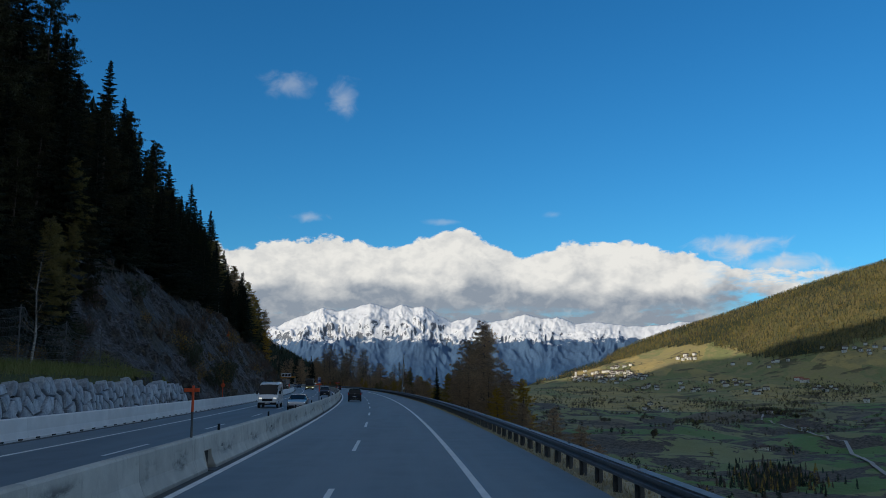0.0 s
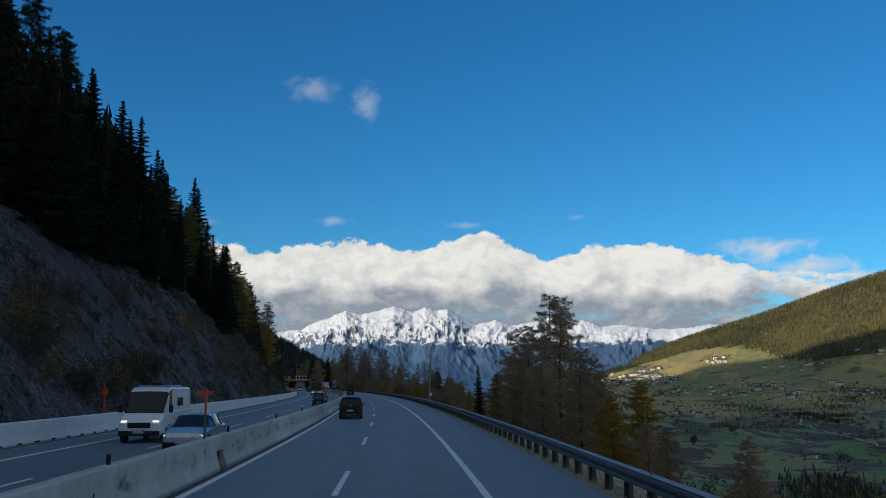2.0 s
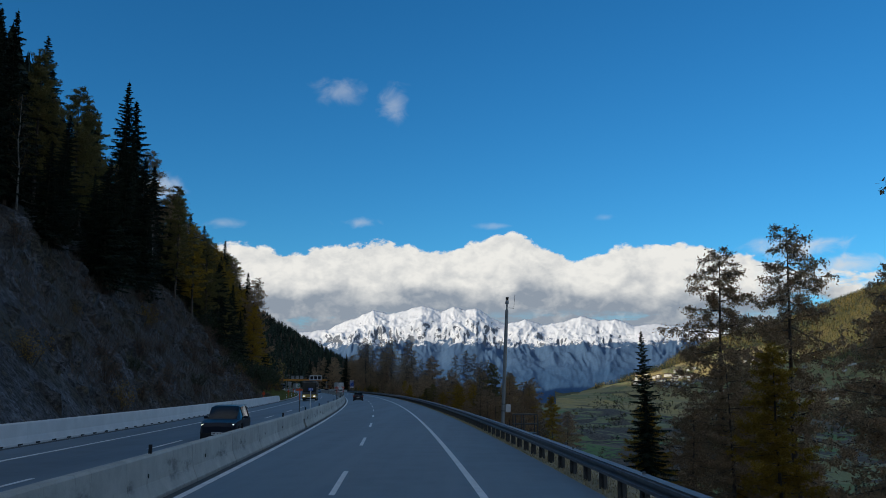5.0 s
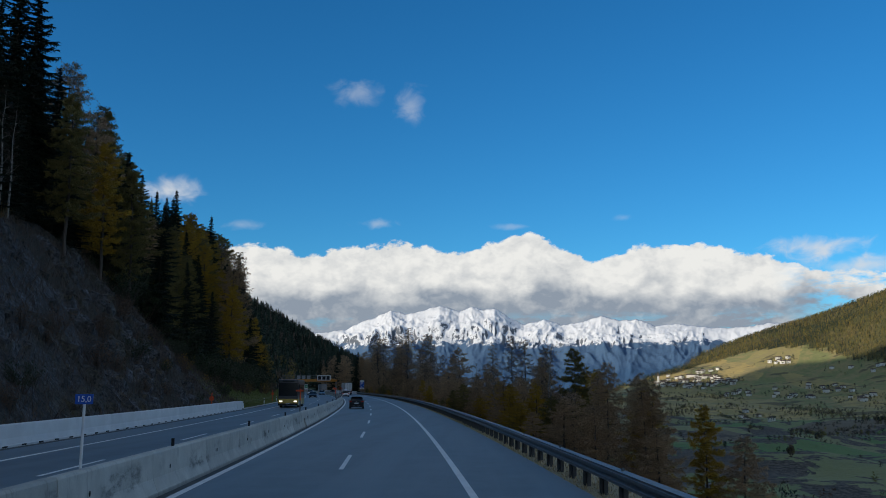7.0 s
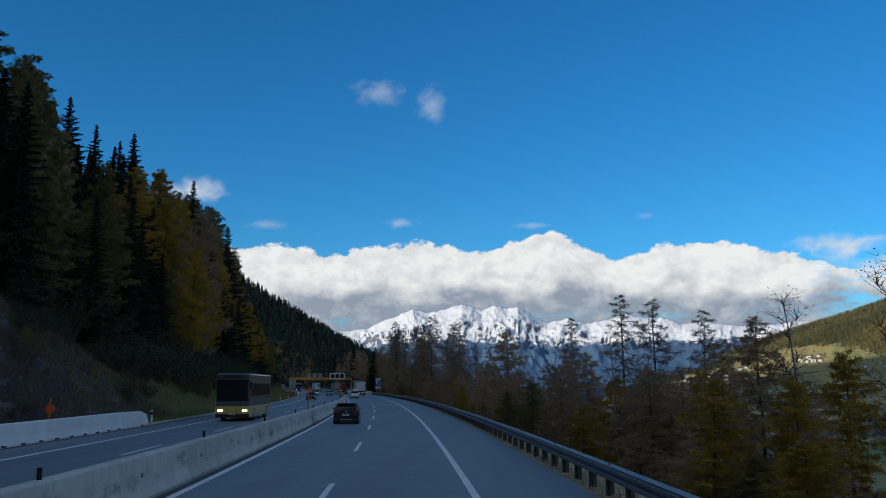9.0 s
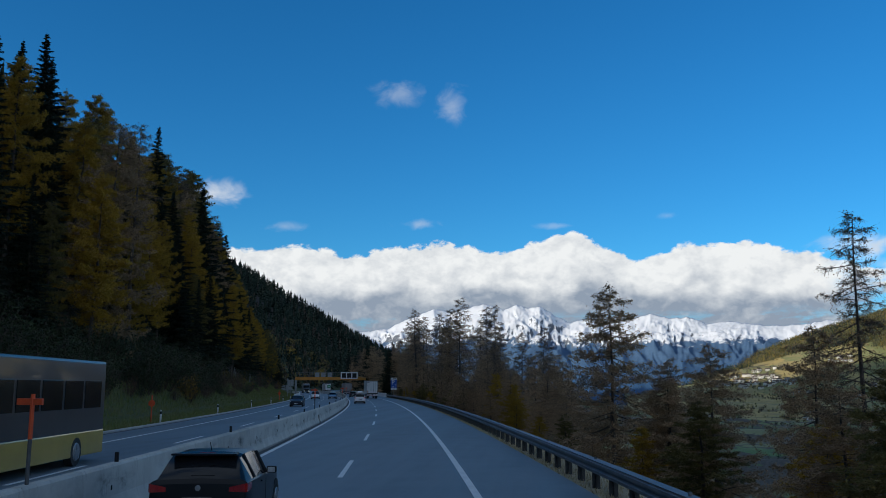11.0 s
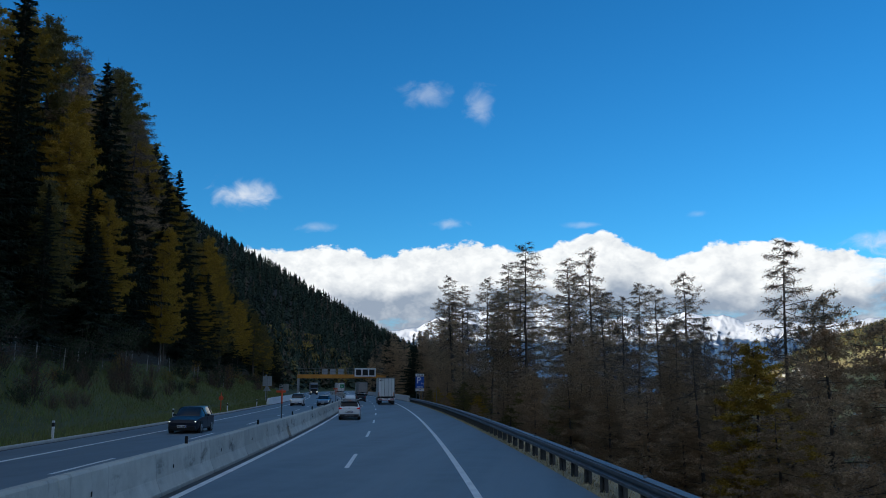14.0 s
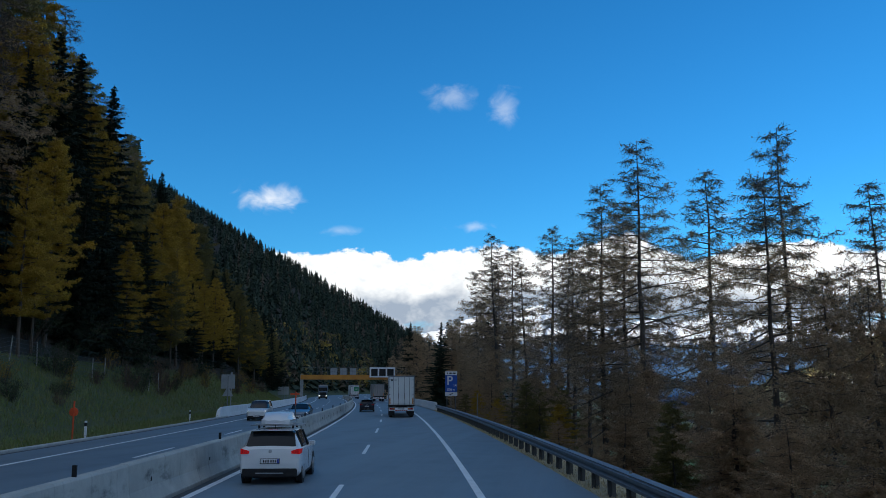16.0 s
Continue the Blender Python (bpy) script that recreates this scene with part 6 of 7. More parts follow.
def ray_place(az, el, r0=350.0, r1=4450.0):
    """Where a line of sight from the road's start meets the valley."""
    ta = math.tan(radians(el))
    r = r0
    while r < r1:
        x, y = r * math.sin(radians(az)), r * math.cos(radians(az))
        z = valley_z(x, y)
        if z >= 2.7 + r * ta:
            return x, y, z
        r += 20.0
    return None


FAR_WOODS = [M["wood_a"], M["wood_b"], M["wood_c"], M["wood_d"]]


def valley_woods():
    r = random.Random(77)
    far, near = [], []
    while len(far) < 26000:
        a = r.uniform(8.5, 36)
        q = 4480 - 1500 * r.random() ** 1.15
        x, y = q * math.sin(radians(a)), q * math.cos(radians(a))
        z = far_z(x, y)
        if z is None or math.degrees(math.atan2(z - 2.7, q)) + 0.10 * float(waves(x, y, 130.0, 4.0)) < float(wood_edge(a)) - 0.02:
            continue
        k = r.random() + 0.25 * float(waves(x, y, 240.0, 6.0))
        dark = 0.30 + 0.45 * float(step(a, 15, 11)) + 0.30 * float(step(float(waves(x, y, 420.0, 2.5)), 0.05, 0.5))
        far.append((x, y, z - 1, r.uniform(8, 18), 0 if k < dark else 1 if k < 0.72 else 2 if k < 0.92 else 3))
    forest("hill_forest", "larch and spruce woods on the sunlit hillside", far, 41, FAR_WOODS, 9)
    tries = 0
    while len(near) < 2200 and tries < 60000:
        tries += 1
        s, d = r.uniform(60, 3000), 60 + 2000 * r.random() ** 1.5
        x, y = (float(v) for v in land(s, d))
        w = float(waves(x, y, 260.0, 3.0)) + 0.7 * float(waves(x, y, 95.0, 8.0)) + 0.4 * float(waves(x, y, 41.0, 2.0))
        if w < 0.62 and r.random() > 0.0025:
            continue
        z = valley_z(x, y)
        k = r.random() + 0.3 * float(waves(x, y, 300.0, 9.0))
        near.append((x, y, z - 0.5, r.uniform(3, 8), 0 if k < 0.22 else 3 if k < 0.84 else 1 if k < 0.95 else 2))
    for _ in range(36):      # hedges along field edges and brooks
        a, e = r.uniform(9, 32), -3.6 + 3.7 * r.random() ** 0.6
        da, de, bow = r.uniform(-4, 4), r.uniform(-0.5, 0.5), r.uniform(-0.3, 0.3)
        n = r.randrange(25, 60)
        for i in range(n):
            t = i / n
            p = ray_place(a + da * t + r.gauss(0, 0.04), e + de * t + bow * math.sin(3.14 * t) + r.gauss(0, 0.03), 200.0, 3600.0)
            if p:
                near.append((p[0], p[1], p[2] - 0.5, r.uniform(3, 7.5) * (1.0 if math.hypot(p[0], p[1]) > 900 else 0.7), r.choice((0, 3, 3, 3, 1))))
    for _ in range(26):      # copses on the steeper ground
        a, e = r.uniform(9, 30), -2.6 + 2.8 * r.random() ** 0.6
        kind = r.choice((0, 3, 3, 3))
        for i in range(r.randrange(40, 110)):
            p = ray_place(a + r.gauss(0, 0.7), e + r.gauss(0, 0.13), 250.0, 3600.0)
            if p:
                near.append((p[0], p[1], p[2] - 0.5, r.uniform(4, 9) * (1.0 if math.hypot(p[0], p[1]) > 900 else 0.7), kind if r.random() < 0.75 else 1))
    forest("valley_copses", "brown leafless copses and hedges on the valley slopes", near, 42, FAR_WOODS, 34, True)
    near = []
    for _ in range(520):      # the wood below the road
        p = ray_place(22.9 + r.gauss(0, 1.3), -6.0 + r.gauss(0, 0.45), 150.0)
        if p:
            near.append((p[0], p[1], p[2] - 1, r.uniform(4, 8), r.choice((0, 0, 0, 3, 3, 2))))
    forest("valley_wood", "dense spruce wood on the slope below", near, 43, FAR_WOODS, 40)


valley_woods()


def house_meshes(w, l, h, roof_h, roofmat):
    bm = bmesh.new()
    box_into(bm, 0, 0, h / 2 - 1.0, w, l, h + 2.0)
    wall = bm_mesh("wall", bm, M["wall_white"])
    o, e = 0.9, 0.25
    V = [(-w / 2 - o, -l / 2 - o, h - e), (w / 2 + o, -l / 2 - o, h - e), (w / 2 + o, l / 2 + o, h - e), (-w / 2 - o, l / 2 + o, h - e), (0, -l / 2 - o, h + roof_h), (0, l / 2 + o, h + roof_h)]
    V += [(x, y, z + 0.22) for x, y, z in V]
    F = [(0, 4, 5, 3), (1, 2, 5, 4), (6, 9, 11, 10), (7, 10, 11, 8), (0, 3, 9, 6), (1, 7, 8, 2), (0, 6, 10, 4), (1, 4, 10, 7), (3, 5, 11, 9), (2, 8, 11, 5)]
    roof = mesh_of("roof", V, F, roofmat)
    g = [mesh_of("gable", [(-w / 2, y, h - 0.3), (w / 2, y, h - 0.3), (0, y, h + roof_h - 0.35)], [f], M["bark"]) for y, f in ((-l / 2 + 0.01, (0, 1, 2)), (l / 2 - 0.01, (0, 2, 1)))]
    return wall, roof, g


def build_houses():
    r = random.Random(8)
    win = box("window", 1.6, 0.16, 1.5, M["glass"])
    protos = []
    for i, (w, l, h, rh, rm) in enumerate(((10, 12, 6.0, 2.6, "roof"), (12, 15, 7.0, 3.0, "roof"), (9, 11, 5.5, 2.4, "roof"), (14, 26, 8.0, 3.2, "roof_red"))):
        ob = thing("house", "white plastered alpine house with %s tiled roof" % ("red" if rm == "roof_red" else "brown"), "house", group="houses in the valley")
        wall, roof, gable = house_meshes(w, l, h, rh, M[rm])
        wl = child("wall", wall, ob)
        child("roof", roof, ob)
        for gb in gable:
            child("gable", gb, ob, None, "dark wooden gable")
        for z in (1.6, 4.4):
            for x in (-w * 0.25, w * 0.25):
                child("window", win, wl, pose(x, -l / 2 - 0.02, z))
            for y in (-l * 0.25,) if z < 3 else (l * 0.2,):
                child("window", win, wl, pose(-w / 2 - 0.02, y, z, 0, 0, 90))
        protos.append(ob)
    used, gardens = set(), []
    # clusters: azimuth, height, spread in azimuth, spread in height, number
    for az, el, da, de, n in ((11.4, 0.12, 0.9, 0.10, 16), (12.6, 0.05, 1.0, 0.14, 18), (13.4, 0.45, 0.9, 0.14, 22), (14.6, 0.25, 0.8, 0.15, 16), (15.6, -0.45, 0.6, 0.12, 8), (14.0, 0.85, 0.7, 0.1, 7), (18.3, 1.45, 0.9, 0.12, 8),
                              (18.4, -0.5, 0.9, 0.14, 9), (20.8, -0.2, 1.0, 0.16, 12), (22.1, -0.65, 0.6, 0.12, 7), (24.4, -0.05, 0.5, 0.05, 2), (25.5, -0.5, 0.5, 0.1, 5), (16.4, -1.75, 0.7, 0.12, 5), (22.9, 1.0, 1.2, 0.15, 6), (27.6, 1.9, 1.2, 0.15, 6),
                              (28.2, -1.15, 0.5, 0.08, 2), (22.4, -4.2, 0.01, 0.01, 1), (22.8, -2.0, 0.02, 0.02, 1), (24.7, -2.9, 0.03, 0.02, 1), (29.2, 1.7, 0.5, 0.1, 4), (26.5, -0.55, 0.4, 0.08, 3)):
        for _ in range(n):
            p = ray_place(az + r.gauss(0, da * 0.7), el + r.gauss(0, de * 0.8))
            if p is None:
                continue
            for _ in range(5):      # garden trees
                gx, gy = p[0] + r.gauss(0, 26), p[1] + r.gauss(0, 26)
                gardens.append((gx, gy, valley_z(gx, gy) - 0.5, r.uniform(5, 12), r.choice((0, 0, 3, 3, 1))))
            i = 3 if (az == 24.4) else r.choice((0, 0, 1, 2, 2))
            k = 1.25 if math.hypot(p[0], p[1]) > 2800 else 1.0 if math.hypot(p[0], p[1]) > 1500 else 0.85
            m = pose(p[0], p[1], p[2] - 0.3, 0, 0, r.uniform(0, 360) if i != 3 else 65) @ Matrix.Diagonal((k, k, k, 1))
            if i in used:
                copy_thing(protos[i], Matrix.Identity(4)).matrix_basis = m
            else:
                protos[i].matrix_basis = m
                used.add(i)
    forest("garden_trees", "dark garden trees between the village houses", gardens, 44, FAR_WOODS, 26, True)
    p = ray_place(11.0, 0.18)
    if p:
        ch = thing("church", "white village church with pointed spire", "church", pose(p[0], p[1], p[2]))
        child("nave", box("nave", 12, 24, 10, M["wall_white"], 0, (0, 0, 4)), ch)
        child("tower", box("tower", 7, 7, 28, M["wall_white"], 0, (0, -14, 13)), ch)
        bm = bmesh.new()
        bmesh.ops.create_cone(bm, cap_ends=True, segments=4, radius1=5.4, radius2=0.1, depth=16, matrix=pose(0, -14, 35, 0, 0, 45))
        child("spire", bm_mesh("spire", bm, M["roof"]), ch)


build_houses()


def valley_lane():
    """A pale lane that winds down the meadow."""
    pts = [ray_place(a, e) for a, e in ((22.4, -2.1), (22.3, -2.35), (23.2, -2.6), (24.3, -2.9), (25.0, -3.2), (26.0, -3.45), (26.9, -3.8), (27.2, -4.3), (28.0, -4.8), (28.9, -5.4), (29.8, -6.0))]
    pts = [Vector(p) for p in pts if p]
    V, F = [], []
    fine = []
    for i in range(len(pts) - 1):
        fine += [pts[i].lerp(pts[i + 1], q / 12) for q in range(12)]
    for i, p in enumerate(fine[:-1]):
        d = (fine[i + 1] - p)
        u = Vector((-d.y, d.x, 0)).normalized() * 2.0
        z = max(valley_z(p.x, p.y), p.z) + 0.9
        for q in (p - u, p + u):
            V.append((q.x, q.y, z))
        if i:
            F.append((2 * i - 2, 2 * i - 1, 2 * i + 1, 2 * i))
    thing("lane", "pale gravel farm lane winding through meadows", "road", kind="structure", mesh=mesh_of("lane", V, F, M["lane"]))


valley_lane()

# ---- vehicles: built with y forward, the rear at y = 0, wheels on z = 0 ----
def wheel(parent, x, y, r, w):
    bm = bmesh.new()
    bmesh.ops.create_cone(bm, cap_ends=True, segments=28, radius1=r, radius2=r, depth=w, matrix=pose(x, y, r, 0, 90, 0))
    tyre = child("wheel", bm_mesh("wheel", bm, M["rubber"], 0.02), parent, None, "black rubber tyre")
    sg = 1 if x > 0 else -1
    bm = bmesh.new()
    bmesh.ops.create_cone(bm, cap_ends=True, segments=24, radius1=r * 0.66, radius2=r * 0.58, depth=0.03, matrix=pose(x + sg * (w / 2 + 0.008), y, r, 0, 90 * sg, 0))
    for k in range(5):
        a = 72 * k
        box_into(bm, 0, 0, r * 0.30, 0.03, 0.07, r * 0.58, pose(x + sg * (w / 2 + 0.02), y, r, a, 0, 0))
    child("rim", bm_mesh("rim", bm, M["alloy"]), tyre)


def plate_part(parent, y, z, sg=-1):
    child("plate_frame", box("plate_frame", 0.56, 0.012, 0.15, M["black"], 0.004, (0, y - sg * 0.004, z)), parent)
    p = child("number_plate", box("number_plate", 0.52, 0.015, 0.115, M["plate"], 0.004, (0, y, z)), parent, None, "white number plate")
    child("blue_band", box("blue_band", 0.045, 0.005, 0.11, M["plate_blue"], 0, (-0.235 * -sg * -1, y + sg * 0.009, z)), p)
    for i in range(7):
        child("bar", box("bar", 0.036, 0.004, 0.07, M["black"], 0, (-0.17 + i * 0.062 + (0.02 if i > 2 else 0), y + sg * 0.009, z)), p)


def lofted(stations):
    """Rings of points from the sill over the roof to the other sill."""
    V = []
    for y, w, zl, zb, zt, wt in stations:
        half = [(w * 0.88, zl), (w * 0.985, zl + 0.10), (w, zl + (zb - zl) * 0.45), (w * 0.985, zb - 0.03), (w * 0.955, zb), (wt + (w * 0.955 - wt) * 0.12, zb + (zt - zb) * 0.90), (wt * 0.90, zt - 0.012), (wt * 0.5, zt), (0.0, zt + 0.008)]
        V.append([Vector((x, y, z)) for x, z in half] + [Vector((-x, y, z)) for x, z in reversed(half[:-1])])
    return V


def loft_mesh(name, rings, pick, material, lift=0.0, caps=False):
    """The faces i, j of the loft for which pick is true, pushed out by lift."""
    V, F, seen = [], [], {}
    n, k = len(rings), len(rings[0])
    cen = sum((sum(r, Vector()) / k for r in rings), Vector()) / n
    def idx(i, j):
        if (i, j) not in seen:
            p = rings[i][j]
            if lift:
                q = p - Vector((cen.x, p.y, cen.z * 0.8))
                p = p + q.normalized() * lift
            seen[i, j] = len(V)
            V.append(p)
        return seen[i, j]
    for i in range(n - 1):
        for j in range(k - 1):
            if pick(i, j):
                F.append((idx(i, j), idx(i, j + 1), idx(i + 1, j + 1), idx(i + 1, j)))
    if caps:
        for i in (0, n - 1):
            f = [idx(i, j) for j in range(k)]
            F.append(f[::-1] if i == 0 else f)
        F += [(idx(i + 1, 0), idx(i + 1, k - 1), idx(i, k - 1), idx(i, 0)) for i in range(n - 1)]
    me = mesh_of(name, V, F, material, False)
    bm = bmesh.new()
    bm.from_mesh(me)
    bmesh.ops.recalc_face_normals(bm, faces=bm.faces[:])
    bm.to_mesh(me)
    bm.free()
    me.polygons.foreach_set("use_smooth", [True] * len(me.polygons))
    try:
        me.set_sharp_from_angle(angle=radians(32))
    except AttributeError:
        pass
    return me


def build_car(m, label, paint, st, rear, front, side, wheels, r=0.32, lamp_z=0.86, lamp=(0.30, 0.16), lit=False, roof_rack=False, lower="black", spare=False, group="cars"):
    """st: stations; rear, front: station spans of the back window and windscreen; side: span of the side windows."""
    car = thing("car", label, "car", m, group)
    rings = lofted(st)
    k = len(rings[0])
    L = st[-1][0]
    hw = max(s[1] for s in st)
    mid = (k - 1) // 2
    is_side = lambda i, j: side[0] <= i < side[1] and (j in (4, k - 6))
    is_rear = lambda i, j: rear[0] <= i < rear[1] and 5 <= j < k - 6
    is_front = lambda i, j: front[0] <= i < front[1] and 5 <= j < k - 6
    body = child("body", loft_mesh("body", rings, lambda i, j: not (is_side(i, j) or is_rear(i, j) or is_front(i, j)), paint, 0, True), car)
    child("rear_window", loft_mesh("rear_window", rings, is_rear, M["glass"]), car, None, "dark rear window")
    child("windscreen", loft_mesh("windscreen", rings, is_front, M["glass"]), car, None, "dark windscreen")
    for q in (4, k - 6):
        child("side_window", loft_mesh("side_window", rings, lambda i, j: side[0] <= i < side[1] and j == q, M["glass"]), car, None, "dark side windows")
        for yy in (0.38, 0.62):
            i = side[0] + int((side[1] - side[0]) * yy)
            a, b = rings[i][4 if q == 4 else k - 5], rings[i][5 if q == 4 else k - 6]
            child("pillar", rod("pillar", a, b, 0.035, 0.03, M["black"], 6), car)
    for x in (-1, 1):
        for y in wheels:
            wheel(car, x * (hw - 0.11), y, r, 0.21)
        # wheel arches
        for y in wheels:
            bm = bmesh.new()
            bmesh.ops.create_cone(bm, cap_ends=True, segments=24, radius1=r + 0.06, radius2=r + 0.06, depth=0.10, matrix=pose(x * (hw - 0.055), y, r + 0.01, 0, 90, 0))
            child("wheel_arch", bm_mesh("wheel_arch", bm, M["black"]), car)
        y0 = st[1][0]
        w, h, z = lamp[0], lamp[1], lamp_z
        bm = bmesh.new()      # wraps round the corner and runs to a point on the tailgate
        for px, py, pz in ((hw + 0.004, y0 + 0.34, z + h * 0.42), (hw + 0.004, y0 + 0.26, z - h * 0.30), (hw - 0.02, y0 + 0.02, z + h * 0.5), (hw - 0.02, y0 + 0.02, z - h * 0.5),
                           (hw - 0.06, y0 - 0.03, z + h * 0.5), (hw - 0.06, y0 - 0.03, z - h * 0.5), (hw - w, y0 - 0.03, z + h * 0.10), (hw - w, y0 - 0.03, z - h * 0.42), (hw - w, y0 + 0.08, z - h * 0.2)):
            bm.verts.new((x * px, py, pz))
        bmesh.ops.convex_hull(bm, input=bm.verts[:])
        t = child("tail_lamp", bm_mesh("tail_lamp", bm, M["brake_on"] if lit else M["lens_red"]), car, None, "red tail lamp")
        for k in range(3):
            child("lamp_rib", box("lamp_rib", 0.014, 0.012, h * 0.62, M["lens_red"], 0, (x * (hw - w * (0.34 + 0.22 * k)), y0 - 0.038, z - h * 0.05)), t, pose(0, 0, 0))
        child("headlamp", box("headlamp", 0.25, 0.20, 0.09, M["head_on"] if not lit else M["lens_clear"], 0.03, (x * (hw - 0.26), L - 0.20, st[-2][3] - 0.07)), car, None, "headlamp")
        i = front[0] if front[0] < front[1] else 5
        ym = st[front[1] - 1][0] - 0.18
        mi = child("mirror", box("mirror", 0.20, 0.12, 0.14, paint, 0.035, (x * (hw + 0.08), ym, st[front[0]][3] + 0.06)), car)
        child("mirror_glass", box("mirror_glass", 0.15, 0.006, 0.10, M["lens_clear"], 0, (x * (hw + 0.08), ym - 0.062, st[front[0]][3] + 0.06)), mi)
        child("reflector", box("reflector", 0.16, 0.02, 0.04, M["lens_red"], 0, (x * (hw - 0.22), 0.0, 0.42)), car)
    bm = bmesh.new()
    box_into(bm, 0, 0.05, 0.34, hw * 1.78, 0.16, 0.24)
    child("rear_bumper", bm_mesh("rear_bumper", bm, M[lower], 0.04), car, None, "dark lower bumper")
    bm = bmesh.new()
    box_into(bm, 0, L - 0.07, 0.33, hw * 1.66, 0.16, 0.22)
    child("front_bumper", bm_mesh("front_bumper", bm, M[lower], 0.04), car)
    child("grille", box("grille", hw * 1.0, 0.05, 0.16, M["black"], 0.02, (0, L - 0.035, 0.55)), car)
    bm = bmesh.new()
    bmesh.ops.create_cone(bm, cap_ends=True, segments=16, radius1=0.05, radius2=0.05, depth=0.02, matrix=pose(0, st[1][0] - 0.01, lamp_z, 90, 0, 0))
    child("badge", bm_mesh("badge", bm, M["alloy"]), car)
    plate_part(car, st[0][0] - 0.012, 0.66)
    plate_part(car, L + 0.012, 0.42, 1)
    child("brake_lamp", box("brake_lamp", 0.30, 0.03, 0.03, M["brake_on"] if lit else M["lens_red"], 0.006, (0, st[rear[1]][0] - 0.10, st[rear[1]][4] - 0.02)), car)
    child("wiper", box("wiper", 0.42, 0.02, 0.02, M["black"], 0, (0.05, st[rear[0]][0] + 0.06, st[rear[0]][4] + 0.05)), car)
    yt, zt = st[rear[1] - 1][0], st[rear[1] - 1][4]
    child("spoiler", box("spoiler", st[rear[1]][5] * 2.0, 0.26, 0.035, paint, 0.014, (0, yt - 0.02, zt + 0.035)), car)
    child("tailgate_seam", box("tailgate_seam", hw * 1.36, 0.012, 0.014, M["black"], 0, (0, st[0][0] + 0.008, 0.50)), car)
    child("skid_strip", box("skid_strip", hw * 0.9, 0.02, 0.03, M["alloy"], 0.005, (0, -0.035, 0.33)), car)
    for x in (-1, 1):
        child("door_handle", box("door_handle", 0.03, 0.20, 0.03, paint, 0.008, (x * (hw + 0.004), L * 0.36, st[4][3] - 0.12)), car)
        child("door_seam", box("door_seam", 0.006, 0.012, 0.52, M["black"], 0, (x * (hw + 0.001), L * 0.46, 0.62)), car)
        child("sill_trim", box("sill_trim", 0.03, L * 0.42, 0.10, M["black"], 0.01, (x * (hw - 0.03), L * 0.5, 0.27)), car)
    child("underbody", box("underbody", hw * 1.5, L - 0.6, 0.14, M["black"], 0.02, (0, L / 2, 0.24)), car)
    top = max(s[4] for s in st)
    child("aerial", rod("aerial", (0, st[rear[1]][0] + 0.2, top - 0.02), (0, st[rear[1]][0] + 0.05, top + 0.16), 0.012, 0.006, M["black"], 6), car)
    if roof_rack:
        yr = (st[rear[1]][0] + st[front[0]][0]) / 2
        for y in (yr - 0.45, yr + 0.45):
            child("crossbar", box("crossbar", hw * 1.75, 0.06, 0.035, M["alloy"], 0.008, (0, y, top + 0.085)), car)
            for x in (-0.5, 0.5):
                child("bar_foot", box("bar_foot", 0.05, 0.10, 0.09, M["black"], 0.006, (x, y, top + 0.035)), car)
    return car


def stations(L, hw, belt, top, wt, tail, hood, nose):
    """tail: y of the roof's end; hood: y of the windscreen's foot."""
    scr = hood - 0.75
    return [(0.0, hw * 0.90, 0.34, 0.62, 0.64, hw * 0.82), (0.04, hw * 0.955, 0.28, belt - 0.06, belt - 0.03, hw * 0.84), (0.12, hw * 0.98, 0.25, belt, belt + 0.05, hw * 0.80),
            (tail, hw, 0.22, belt + 0.01, top - 0.06, wt), (tail + 0.3, hw, 0.2, belt, top, wt), (L * 0.38, hw, 0.2, belt - 0.01, top + 0.01, wt + 0.01), (scr - 0.15, hw, 0.2, belt - 0.03, top - 0.03, wt + 0.01),
            (scr, hw, 0.2, belt - 0.035, top - 0.08, wt), (hood, hw * 0.99, 0.2, belt - 0.05, belt - 0.01, hw * 0.74), (L - 0.55, hw * 0.96, 0.22, nose + 0.06, nose + 0.10, hw * 0.66), (L - 0.15, hw * 0.88, 0.25, nose - 0.04, nose, hw * 0.60), (L, hw * 0.76, 0.30, nose - 0.20, nose - 0.17, hw * 0.5)]


SPAN = dict(rear=(2, 4), front=(6, 8), side=(3, 8))
HATCH = stations(4.26, 0.90, 0.98, 1.46, 0.60, 0.55, 3.10, 0.78)
SUV = stations(4.40, 0.91, 1.08, 1.70, 0.66, 0.30, 3.15, 0.92)
CROSS = stations(4.16, 0.87, 1.02, 1.53, 0.61, 0.45, 3.05, 0.86)
SEDAN = stations(4.55, 0.90, 0.95, 1.46, 0.58, 0.95, 3.25, 0.75)
ESTATE = stations(4.70, 0.91, 0.98, 1.50, 0.60, 0.40, 3.35, 0.78)
DOWN = 180.0


def facing(s, d, L):
    """Pose of an oncoming vehicle whose nose is at s."""
    return at(s, d, 0, DOWN) @ Matrix.Translation((0, -L, 0))


build_car(at(118.5, -3.75), "black sport utility car with high boxy body on the asphalt", M["black_paint"], SUV, wheels=(0.80, 3.45), r=0.36, lamp_z=1.02, lamp=(0.16, 0.34), **SPAN)
build_car(at(276.0, -3.7), "black hatchback car with small spoiler on the asphalt", M["black_paint"], HATCH, wheels=(0.78, 3.40), lamp_z=0.88, lamp=(0.34, 0.15), **SPAN)
build_car(at(400.5, -4.0), "white crossover car with roof box and red tail lamps", M["white_paint"], CROSS, wheels=(0.75, 3.30), r=0.33, lamp_z=0.93, lamp=(0.27, 0.15), lit=True, roof_rack=True, **SPAN)
